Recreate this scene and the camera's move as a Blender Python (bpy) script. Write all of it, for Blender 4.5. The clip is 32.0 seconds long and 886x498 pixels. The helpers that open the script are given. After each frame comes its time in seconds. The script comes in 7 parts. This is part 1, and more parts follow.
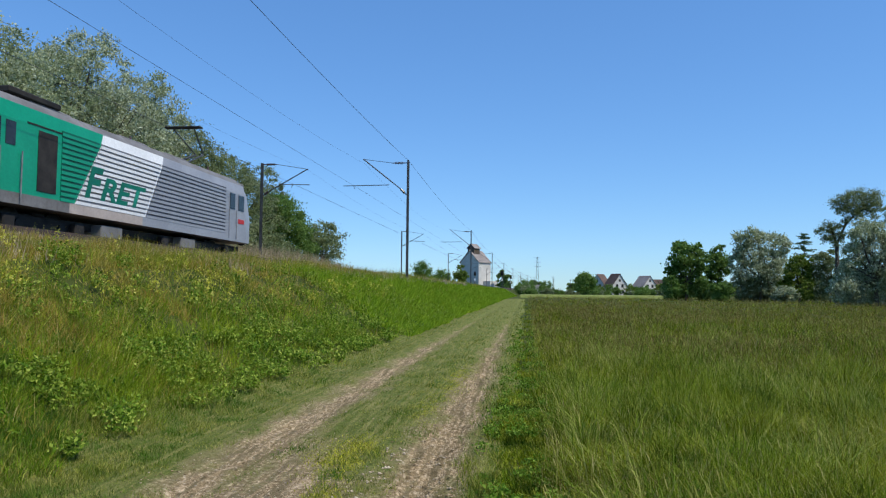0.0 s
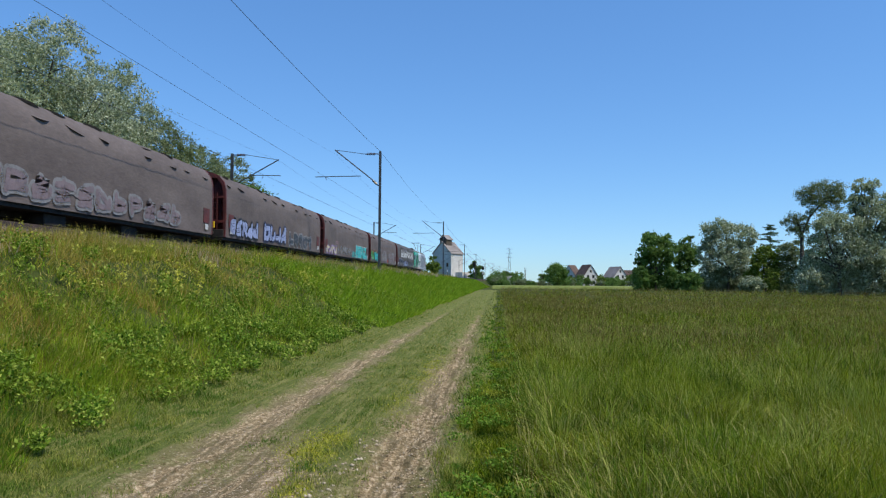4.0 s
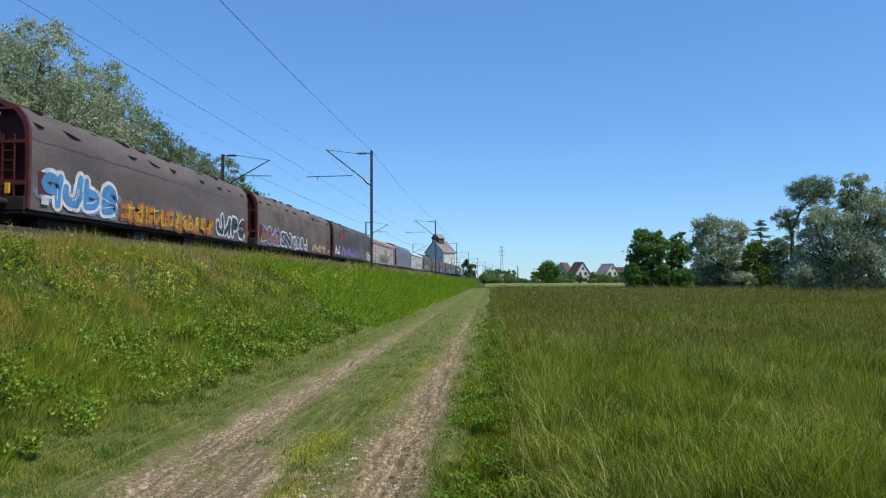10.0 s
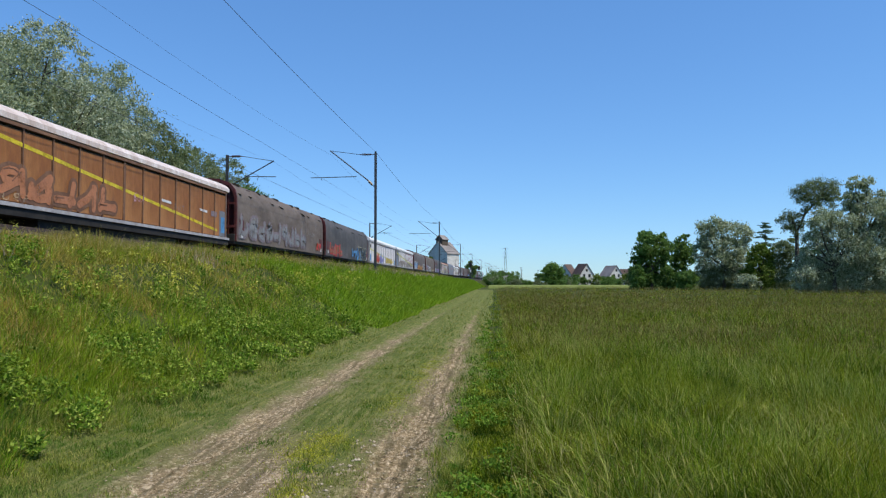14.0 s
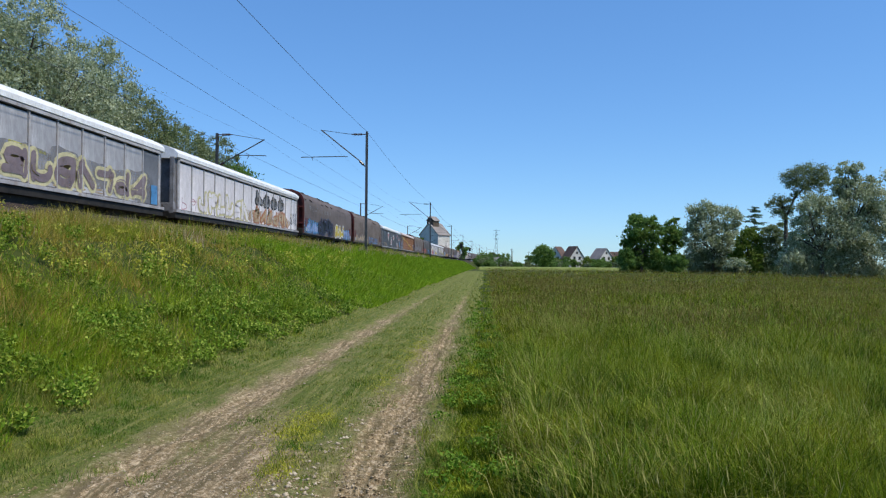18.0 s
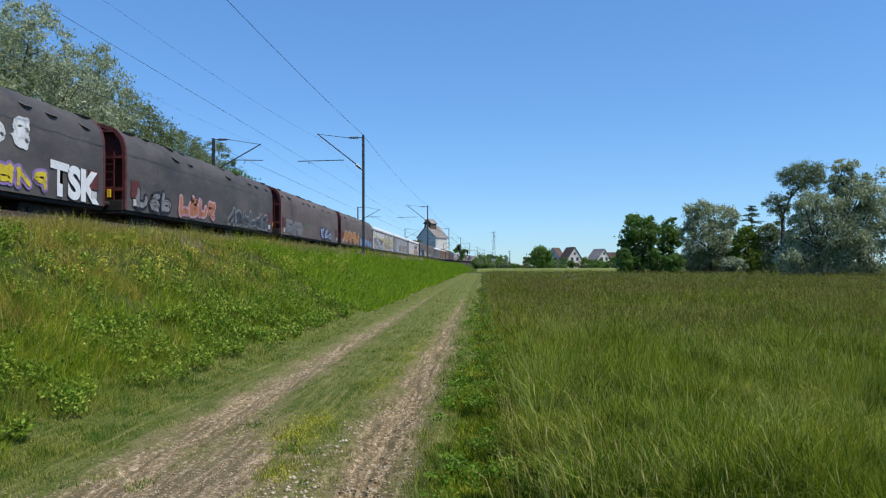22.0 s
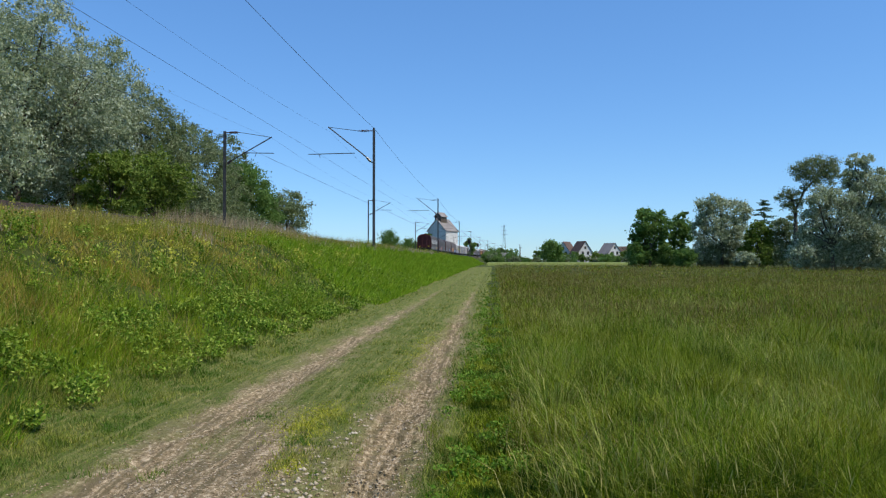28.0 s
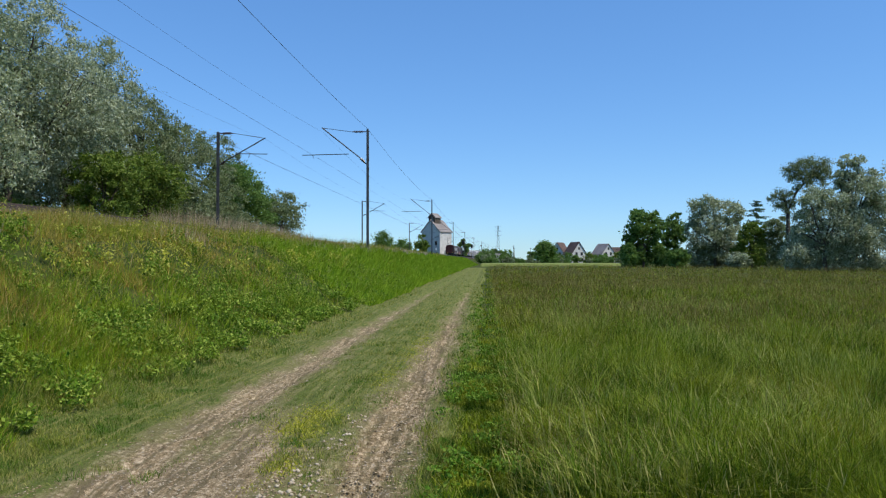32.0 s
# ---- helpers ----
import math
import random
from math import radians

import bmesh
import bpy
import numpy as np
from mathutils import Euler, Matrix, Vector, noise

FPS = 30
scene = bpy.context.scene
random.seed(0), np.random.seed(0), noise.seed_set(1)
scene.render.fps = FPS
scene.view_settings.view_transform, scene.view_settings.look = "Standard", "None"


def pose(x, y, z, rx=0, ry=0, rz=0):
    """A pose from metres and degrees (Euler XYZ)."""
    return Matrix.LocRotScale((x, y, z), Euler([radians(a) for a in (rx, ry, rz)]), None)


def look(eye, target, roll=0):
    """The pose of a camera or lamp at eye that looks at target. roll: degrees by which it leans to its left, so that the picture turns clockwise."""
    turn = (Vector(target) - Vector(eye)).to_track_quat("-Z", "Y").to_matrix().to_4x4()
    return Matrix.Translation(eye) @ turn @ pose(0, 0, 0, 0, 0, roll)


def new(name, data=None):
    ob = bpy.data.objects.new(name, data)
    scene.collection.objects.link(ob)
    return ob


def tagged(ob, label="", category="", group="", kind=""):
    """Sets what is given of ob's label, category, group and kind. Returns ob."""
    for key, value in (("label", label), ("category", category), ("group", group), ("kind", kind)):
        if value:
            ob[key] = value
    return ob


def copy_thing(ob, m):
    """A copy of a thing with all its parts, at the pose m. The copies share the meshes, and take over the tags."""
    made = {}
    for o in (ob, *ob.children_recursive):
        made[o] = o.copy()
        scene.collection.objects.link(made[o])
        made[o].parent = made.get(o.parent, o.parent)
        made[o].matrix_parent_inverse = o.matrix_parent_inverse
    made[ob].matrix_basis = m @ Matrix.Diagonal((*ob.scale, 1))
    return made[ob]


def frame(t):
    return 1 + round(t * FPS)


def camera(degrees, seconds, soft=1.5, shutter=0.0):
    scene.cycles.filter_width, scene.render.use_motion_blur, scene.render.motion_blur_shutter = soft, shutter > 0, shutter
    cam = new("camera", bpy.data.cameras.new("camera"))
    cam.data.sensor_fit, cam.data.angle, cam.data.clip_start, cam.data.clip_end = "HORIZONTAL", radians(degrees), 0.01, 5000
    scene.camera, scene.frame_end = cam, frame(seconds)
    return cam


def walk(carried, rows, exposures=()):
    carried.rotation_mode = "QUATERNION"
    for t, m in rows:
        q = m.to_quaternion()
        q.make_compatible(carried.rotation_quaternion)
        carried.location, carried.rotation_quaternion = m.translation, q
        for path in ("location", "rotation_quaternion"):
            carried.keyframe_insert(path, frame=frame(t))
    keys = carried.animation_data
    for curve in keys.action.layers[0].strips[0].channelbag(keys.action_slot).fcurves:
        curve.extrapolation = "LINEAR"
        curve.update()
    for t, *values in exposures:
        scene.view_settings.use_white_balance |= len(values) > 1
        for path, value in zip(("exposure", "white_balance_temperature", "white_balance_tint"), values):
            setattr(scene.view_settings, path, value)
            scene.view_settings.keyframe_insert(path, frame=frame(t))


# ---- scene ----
# ---- camera ----
cam = camera(63.0, 32.0, soft=1.22)
# seconds, eye (metres), turn (degrees)
PATH = [
    (0.0, -0.020, 0.000, 1.620, 93.274, -0.529, 6.512),
    (0.5, -0.020, 0.000, 1.620, 91.941, 1.505, 7.613),
    (1.0, -0.020, 0.000, 1.620, 90.281, 2.637, 7.664),
    (1.5, -0.020, 0.000, 1.620, 91.553, 1.491, 7.523),
    (2.0, -0.020, 0.000, 1.620, 91.972, 0.649, 6.805),
    (2.5, -0.020, 0.000, 1.620, 92.399, -0.055, 5.458),
    (3.0, -0.020, 0.000, 1.620, 92.342, 0.002, 5.206),
    (3.5, -0.020, 0.000, 1.620, 92.525, -0.153, 4.508),
    (5.5, -0.020, 0.000, 1.620, 92.693, -0.610, 4.336),
    (6.0, -0.020, 0.000, 1.620, 92.978, -0.720, 4.707),
    (6.5, -0.020, 0.000, 1.620, 93.396, -0.780, 5.280),
    (7.0, -0.020, 0.000, 1.620, 92.864, -0.553, 4.305),
    (7.5, -0.020, 0.000, 1.620, 93.129, -0.425, 3.940),
    (8.0, -0.020, 0.000, 1.620, 93.388, -0.521, 3.475),
    (8.5, -0.020, 0.000, 1.620, 93.284, -0.482, 3.611),
    (9.0, -0.020, 0.000, 1.620, 93.042, -0.454, 4.096),
    (9.5, -0.020, 0.000, 1.620, 92.666, -0.035, 3.962),
    (10.0, -0.020, 0.000, 1.620, 92.502, 0.279, 3.743),
    (10.5, -0.020, 0.000, 1.620, 92.657, 0.361, 3.726),
    (11.0, -0.020, 0.000, 1.620, 92.687, 0.399, 4.027),
    (11.5, -0.020, 0.000, 1.620, 92.151, 0.202, 3.604),
    (12.0, -0.020, 0.000, 1.620, 92.528, 0.085, 3.643),
    (12.5, -0.020, 0.000, 1.620, 92.762, 0.110, 3.730),
    (13.0, -0.020, 0.000, 1.620, 92.631, 0.069, 3.661),
    (13.5, -0.020, 0.000, 1.620, 92.563, 0.133, 4.199),
    (14.0, -0.020, 0.000, 1.620, 92.609, 0.069, 4.033),
    (14.5, -0.020, 0.000, 1.620, 92.526, 0.228, 4.218),
    (16.5, -0.016, 0.000, 1.616, 92.297, -0.118, 3.665),
    (17.0, -0.013, 0.000, 1.613, 91.642, -0.267, 3.592),
    (17.5, -0.010, 0.000, 1.610, 91.368, -0.569, 3.272),
    (18.0, -0.007, 0.000, 1.607, 91.124, -0.442, 3.291),
    (18.5, -0.004, 0.000, 1.604, 91.273, -0.194, 3.032),
    (19.0, -0.002, 0.000, 1.602, 91.542, 0.143, 3.124),
    (19.5, -0.001, 0.000, 1.601, 91.447, 0.419, 3.142),
    (20.0, -0.000, 0.000, 1.600, 91.573, 0.560, 3.328),
    (20.5, -0.000, 0.000, 1.600, 91.563, 0.513, 3.463),
    (21.0, -0.000, 0.000, 1.600, 91.521, 0.377, 2.758),
    (21.5, -0.000, 0.000, 1.600, 91.479, 0.653, 3.352),
    (22.0, -0.000, 0.000, 1.600, 91.323, 0.254, 3.127),
    (22.5, -0.000, 0.000, 1.600, 91.355, 0.101, 2.980),
    (23.0, -0.000, 0.000, 1.600, 91.318, 0.001, 2.989),
    (23.5, -0.000, 0.000, 1.600, 91.339, 0.017, 3.320),
    (24.0, -0.000, 0.000, 1.600, 91.200, -0.095, 3.461),
    (24.5, -0.000, 0.000, 1.600, 90.939, -0.130, 3.633),
    (25.0, -0.000, 0.000, 1.600, 90.862, -0.028, 3.525),
    (25.5, -0.000, 0.000, 1.600, 90.600, 0.139, 3.629),
    (27.5, -0.000, 0.000, 1.600, 90.965, -0.180, 3.796),
    (28.0, -0.000, 0.000, 1.600, 90.806, -0.000, 3.933),
    (28.5, -0.000, 0.000, 1.600, 90.883, -0.098, 3.818),
    (29.0, -0.000, 0.000, 1.600, 91.026, -0.271, 3.911),
    (29.5, -0.000, 0.000, 1.600, 90.961, -0.279, 3.721),
    (30.0, -0.000, 0.000, 1.600, 90.777, -0.329, 3.662),
    (30.5, -0.000, 0.000, 1.600, 90.671, -0.407, 3.679),
    (31.0, -0.000, 0.000, 1.600, 90.668, -0.406, 3.546),
    (31.5, -0.000, 0.000, 1.600, 90.926, -0.108, 3.452),
    (32.0, -0.000, 0.000, 1.600, 90.877, 0.058, 3.454),
]
walk(cam, [(t, pose(x, y, z, rx, ry, rz)) for t, x, y, z, rx, ry, rz in PATH])

# ---- world, sun, exposure ----
SUN_AZ, SUN_EL = 114.0, 57.0          # degrees from +y towards +x, and above the horizon
world = bpy.data.worlds.new("sky")
scene.world = world
world.use_nodes = True
wn = world.node_tree
sky = wn.nodes.new("ShaderNodeTexSky")
sky.sky_type, sky.sun_disc = "NISHITA", False
sky.sun_elevation, sky.sun_rotation = radians(SUN_EL), radians(SUN_AZ)
sky.altitude, sky.air_density, sky.dust_density, sky.ozone_density = 200, 1.0, 0.05, 4.0
even = wn.nodes.new("ShaderNodeGamma")
even.inputs["Gamma"].default_value = 0.65
deep = wn.nodes.new("ShaderNodeHueSaturation")
deep.inputs["Saturation"].default_value = 1.22
tint = wn.nodes.new("ShaderNodeMix")
tint.data_type, tint.blend_type = "RGBA", "MULTIPLY"
tint.inputs[0].default_value, tint.inputs[7].default_value = 1.0, (1.3, 1.9, 2.6, 1)
wn.links.new(sky.outputs[0], even.inputs[0])
wn.links.new(even.outputs[0], deep.inputs["Color"])
wn.links.new(deep.outputs[0], tint.inputs[6])
wn.links.new(tint.outputs[2], wn.nodes["Background"].inputs[0])
wn.nodes["Background"].inputs[1].default_value = 0.13
sun_data = bpy.data.lights.new("sun", "SUN")
sun_data.energy, sun_data.angle, sun_data.color = 5.0, radians(0.53), (1.0, 0.94, 0.82)
sun = new("sun", sun_data)
sun_way = Vector((math.sin(radians(SUN_AZ)) * math.cos(radians(SUN_EL)), math.cos(radians(SUN_AZ)) * math.cos(radians(SUN_EL)), math.sin(radians(SUN_EL))))
sun.matrix_world = look(sun_way * 60, (0, 0, 0))
scene.view_settings.exposure = -0.2

# ---- plan ----
RAIL = 2.85                           # top of the rails
NEAR_TRACK, FAR_TRACK = -11.1, -14.6
MAST_NEAR, MAST_FAR = -7.95, -18.2
SPEED = 24.6


def bend(y):
    """Sideways shift of the railway, which curves gently to the right in the distance."""
    d = np.clip(np.asarray(y, float) - 130, 0, None)
    e = np.clip(d - 320, 0, None)
    return 1.25e-4 * (np.minimum(d, 320) ** 2) + 0.08 * e


PROFILE_X = np.array([-3000, -60, -40, -27, -22, -19.5, -17.2, -9.3, -8.6, -7.7, -6.3, -4.5, -3.9, -3.2, 3000])
PROFILE_Z = np.array([0, 0, 0.3, 1.9, 2.6, 2.7, 2.28, 2.16, 2.17, 2.05, 1.22, 0.18, 0.03, 0, 0])


def wobble(x, y, s):
    return (np.sin(x * 1.7 / s + 1.3 * np.sin(y * 0.9 / s)) + np.sin(y * 1.3 / s + 1.7 * np.sin(x * 0.7 / s + 2)) + np.sin((x + y) * 0.8 / s + 1)) / 3


def vnoise(x, y, size, seed=0):
    """Smooth random field between 0 and 1 with patches of the given size."""
    x, y = np.asarray(x, float) / size, np.asarray(y, float) / size
    i, j = np.floor(x).astype(np.int64), np.floor(y).astype(np.int64)
    fx, fy = x - i, y - j
    fx, fy = fx * fx * (3 - 2 * fx), fy * fy * (3 - 2 * fy)

    def corner(a, b):
        n = (a * 374761393 + b * 668265263 + seed * 974711) & 0x7FFFFFFF
        n = ((n ^ (n >> 13)) * 1274126177) & 0x7FFFFFFF
        return (n ^ (n >> 16)) / 0x7FFFFFFF

    return (corner(i, j) * (1 - fx) + corner(i + 1, j) * fx) * (1 - fy) + (corner(i, j + 1) * (1 - fx) + corner(i + 1, j + 1) * fx) * fy


def height(x, y):
    x, y = np.asarray(x, float), np.asarray(y, float)
    u = x - bend(y)
    z = np.interp(u, PROFILE_X, PROFILE_Z)
    rough = np.where((u > -3.4) & (u < -0.4), 0.0, 1.0) * np.where((u < -9) & (u > -18), 0.0, 1.0)
    return z + rough * (0.05 * wobble(x, y, 1.1) + 0.06 * wobble(x, y, 5.0))


# ---- materials ----
def shader(name):
    m = bpy.data.materials.new(name)
    m.use_nodes = True
    t = m.node_tree
    return m, t, t.nodes["Principled BSDF"], t.nodes["Material Output"]


def node(t, kind, **values):
    n = t.nodes.new(kind)
    for k, v in values.items():
        n.inputs[k.replace("_", " ")].default_value = v
    return n


def ramp(t, fac, stops):
    r = t.nodes.new("ShaderNodeValToRGB")
    while len(r.color_ramp.elements) < len(stops):
        r.color_ramp.elements.new(0.5)
    for e, (p, c) in zip(r.color_ramp.elements, stops):
        e.position, e.color = p, (*c, 1)
    t.links.new(fac, r.inputs[0])
    return r.outputs[0]


def blend(t, fac, a, b):
    m = t.nodes.new("ShaderNodeMix")
    m.data_type = "RGBA"
    for v, i in ((fac, 0), (a, 6), (b, 7)):
        if hasattr(v, "is_linked"):
            t.links.new(v, m.inputs[i])
        else:
            m.inputs[i].default_value = (*v, 1) if i else v
    return m.outputs[2]


def surface(name, a, b, scale=3.0, rough=0.6, metal=0.0, fine=40.0, bump=0.15, depth=0.01, stretch=(1, 1, 1), dirt=None, low=0.35, high=0.7, coords="Object"):
    """Two-colour surface with variation at two scales, fine relief, and a layer of dirt where asked."""
    m, t, p, out = shader(name)
    tc = t.nodes.new("ShaderNodeTexCoord")
    mp = node(t, "ShaderNodeMapping", Scale=stretch)
    t.links.new(tc.outputs[coords], mp.inputs[0])
    n1 = node(t, "ShaderNodeTexNoise", Scale=scale, Detail=5.0, Roughness=0.6)
    n2 = node(t, "ShaderNodeTexNoise", Scale=fine, Detail=4.0, Roughness=0.7)
    for n in (n1, n2):
        t.links.new(mp.outputs[0], n.inputs["Vector"])
    col = ramp(t, n1.outputs[0], [(low, a), (high, b)])
    grain = ramp(t, n2.outputs[0], [(0.3, (0.72, 0.72, 0.72)), (0.7, (1.15, 1.15, 1.15))])
    mul = t.nodes.new("ShaderNodeMix")
    mul.data_type, mul.blend_type = "RGBA", "MULTIPLY"
    mul.inputs[0].default_value = 0.6
    t.links.new(col, mul.inputs[6])
    t.links.new(grain, mul.inputs[7])
    col = mul.outputs[2]
    if dirt:
        n3 = node(t, "ShaderNodeTexNoise", Scale=scale * 2.3, Detail=8.0, Roughness=0.75)
        t.links.new(mp.outputs[0], n3.inputs["Vector"])
        f = ramp(t, n3.outputs[0], [(0.5, (0, 0, 0)), (0.68, (0.8, 0.8, 0.8))])
        col = blend(t, f, col, dirt)
    t.links.new(col, p.inputs["Base Color"])
    p.inputs["Roughness"].default_value, p.inputs["Metallic"].default_value = rough, metal
    p.inputs["Specular IOR Level"].default_value = 0.08 if rough >= 0.85 else 0.4
    if bump:
        b_ = node(t, "ShaderNodeBump", Strength=bump, Distance=depth)
        t.links.new(n2.outputs[0], b_.inputs["Height"])
        t.links.new(b_.outputs[0], p.inputs["Normal"])
    return m


def foliage(name, stops, patch=None, patch_scale=0.25, glow=0.35, rough=0.7, spread=0.5, second=None, second_scale=1.2, third=None, third_scale=5.0):
    """Leaves and blades: each its own shade, in drifts of further colours, some standing for dark gaps and sunlit
    tufts; light passes through.
    """
    m, t, p, out = shader(name)
    g = t.nodes.new("ShaderNodeNewGeometry")
    col = ramp(t, g.outputs["Random Per Island"], stops)
    if patch:
        n = node(t, "ShaderNodeTexNoise", Scale=patch_scale, Detail=4.0, Roughness=0.65)
        t.links.new(g.outputs["Position"], n.inputs["Vector"])
        f = ramp(t, n.outputs[0], [(0.42, (0, 0, 0)), (0.66, (spread * 1.4,) * 3)])
        col = blend(t, f, col, patch)
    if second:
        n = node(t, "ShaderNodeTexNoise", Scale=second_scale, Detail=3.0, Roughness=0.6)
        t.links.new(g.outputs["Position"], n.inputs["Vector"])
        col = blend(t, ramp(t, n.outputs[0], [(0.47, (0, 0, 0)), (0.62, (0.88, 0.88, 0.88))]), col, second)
    if third:
        n = node(t, "ShaderNodeTexNoise", Scale=third_scale, Detail=4.0, Roughness=0.7)
        t.links.new(g.outputs["Position"], n.inputs["Vector"])
        col = blend(t, ramp(t, n.outputs[0], [(0.54, (0, 0, 0)), (0.66, (0.8, 0.8, 0.8))]), col, third)
    t.links.new(col, p.inputs["Base Color"])
    p.inputs["Roughness"].default_value = rough
    p.inputs["Specular IOR Level"].default_value = 0.12
    tr = t.nodes.new("ShaderNodeBsdfTranslucent")
    t.links.new(col, tr.inputs[0])
    mx = t.nodes.new("ShaderNodeMixShader")
    mx.inputs[0].default_value = glow
    t.links.new(p.outputs[0], mx.inputs[1])
    t.links.new(tr.outputs[0], mx.inputs[2])
    t.links.new(mx.outputs[0], out.inputs[0])
    return m


M = {}
# near-black and bright drifts put shaded gaps and sunlit tufts into the colour
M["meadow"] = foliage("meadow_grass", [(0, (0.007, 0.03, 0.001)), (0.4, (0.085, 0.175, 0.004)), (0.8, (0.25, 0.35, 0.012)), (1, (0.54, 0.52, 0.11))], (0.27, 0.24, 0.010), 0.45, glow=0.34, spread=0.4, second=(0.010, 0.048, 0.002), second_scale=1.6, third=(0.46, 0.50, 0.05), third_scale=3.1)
M["seed"] = foliage("seed_heads", [(0, (0.11, 0.085, 0.02)), (0.6, (0.20, 0.16, 0.042)), (1, (0.40, 0.34, 0.13))], (0.16, 0.15, 0.02), 0.12, glow=0.32)
M["bank"] = foliage("bank_grass", [(0, (0.03, 0.09, 0.004)), (0.45, (0.17, 0.32, 0.012)), (0.85, (0.36, 0.48, 0.03)), (1, (0.62, 0.56, 0.15))], (0.32, 0.36, 0.02), 0.25, glow=0.40, spread=0.36, second=(0.028, 0.10, 0.004), second_scale=1.7, third=(0.47, 0.53, 0.06), third_scale=3.4)
M["bank_far"] = foliage("far_bank_grass", [(0, (0.10, 0.22, 0.010)), (0.5, (0.22, 0.37, 0.018)), (1, (0.40, 0.49, 0.04))], (0.20, 0.30, 0.015), 0.3, glow=0.44, spread=0.4)
M["bank_dry"] = foliage("dry_bank_grass", [(0, (0.13, 0.135, 0.014)), (0.45, (0.35, 0.325, 0.035)), (0.8, (0.52, 0.43, 0.09)), (1, (0.70, 0.57, 0.25))], (0.42, 0.25, 0.065), 0.5, glow=0.4, spread=0.65, second=(0.14, 0.19, 0.015), second_scale=1.9, third=(0.58, 0.48, 0.13), third_scale=3.3)
M["moss"] = foliage("yellow_moss", [(0, (0.22, 0.25, 0.015)), (0.6, (0.42, 0.42, 0.03)), (1, (0.55, 0.52, 0.08))], None, glow=0.2)
M["nettle"] = foliage("border_leaves", [(0, (0.035, 0.09, 0.006)), (0.55, (0.12, 0.25, 0.018)), (1, (0.28, 0.40, 0.06))], None, glow=0.38)
M["sleeper"] = surface("weathered_sleeper", (0.10, 0.08, 0.065), (0.16, 0.13, 0.105), 1.5, 0.9, bump=0.3)
M["short"] = foliage("short_grass", [(0, (0.06, 0.11, 0.012)), (0.45, (0.19, 0.25, 0.035)), (1, (0.46, 0.41, 0.13))], (0.32, 0.30, 0.025), 1.1, glow=0.3, spread=0.35, second=(0.055, 0.145, 0.012), second_scale=2.2)
M["dry"] = foliage("dry_grass", [(0, (0.26, 0.185, 0.10)), (0.6, (0.50, 0.385, 0.24)), (1, (0.66, 0.54, 0.36))], None)
M["straw"] = foliage("bleached_straw", [(0, (0.20, 0.22, 0.03)), (0.5, (0.34, 0.33, 0.08)), (1, (0.52, 0.46, 0.18))], None, glow=0.3)
M["clod"] = foliage("dry_clods", [(0, (0.14, 0.095, 0.05)), (0.6, (0.33, 0.235, 0.135)), (1, (0.55, 0.43, 0.28))], None, glow=0.0, rough=0.95)
M["weed"] = foliage("weed_leaves", [(0, (0.025, 0.08, 0.006)), (0.5, (0.13, 0.25, 0.016)), (1, (0.45, 0.52, 0.10))], (0.26, 0.32, 0.03), 0.7, glow=0.34, spread=0.3)
M["tussock"] = foliage("tussock_grass", [(0, (0.06, 0.13, 0.006)), (0.5, (0.24, 0.34, 0.03)), (1, (0.56, 0.54, 0.16))], None, glow=0.36)
M["flower"] = foliage("yellow_weed", [(0, (0.27, 0.29, 0.025)), (0.5, (0.54, 0.52, 0.06)), (1, (0.74, 0.68, 0.17))], None, glow=0.45)
M["willow"] = foliage("willow_leaves", [(0, (0.13, 0.17, 0.075)), (0.5, (0.38, 0.425, 0.255)), (1, (0.68, 0.72, 0.54))], (0.22, 0.28, 0.11), 0.22, glow=0.40, spread=0.35)
M["willow_green"] = foliage("green_willow_leaves", [(0, (0.10, 0.14, 0.055)), (0.5, (0.20, 0.245, 0.11)), (1, (0.42, 0.46, 0.27))], (0.16, 0.215, 0.07), 0.25, glow=0.42, spread=0.4)
M["leaf"] = foliage("green_leaves", [(0, (0.075, 0.15, 0.028)), (0.6, (0.145, 0.26, 0.058)), (1, (0.25, 0.37, 0.11))], (0.16, 0.24, 0.06), 0.3, glow=0.48)
M["shrub"] = foliage("shrub_leaves", [(0, (0.075, 0.13, 0.014)), (0.6, (0.16, 0.235, 0.035)), (1, (0.29, 0.35, 0.085))], None, glow=0.42)
M["conifer"] = foliage("conifer_needles", [(0, (0.05, 0.10, 0.045)), (1, (0.12, 0.19, 0.10))], None, glow=0.3)
M["crop"] = surface("young_crop", (0.15, 0.19, 0.05), (0.24, 0.27, 0.09), 0.6, 0.9, fine=9, bump=0.6, depth=0.05)
M["bark"] = surface("bark", (0.05, 0.04, 0.03), (0.14, 0.115, 0.09), 3, 0.9, fine=30, bump=0.6, depth=0.03, stretch=(4, 4, 0.7))
M["earth"] = surface("grassy_earth", (0.035, 0.05, 0.010), (0.085, 0.10, 0.024), 0.5, 0.95, fine=12, bump=0.5, depth=0.05)
M["ballast"] = surface("ballast_stone", (0.055, 0.042, 0.032), (0.12, 0.092, 0.07), 2.5, 0.95, fine=28, bump=1.0, depth=0.05)
M["stone"] = surface("pale_stone", (0.36, 0.285, 0.19), (0.64, 0.54, 0.40), 6, 0.9, fine=50, bump=0.3)
M["steel"] = surface("galvanised_steel", (0.045, 0.048, 0.052), (0.10, 0.105, 0.11), 2, 0.55, 0.3, fine=25, bump=0.05)
M["rail"] = surface("rusty_rail", (0.030, 0.019, 0.013), (0.065, 0.042, 0.030), 4, 0.7, 0.2, bump=0.1)
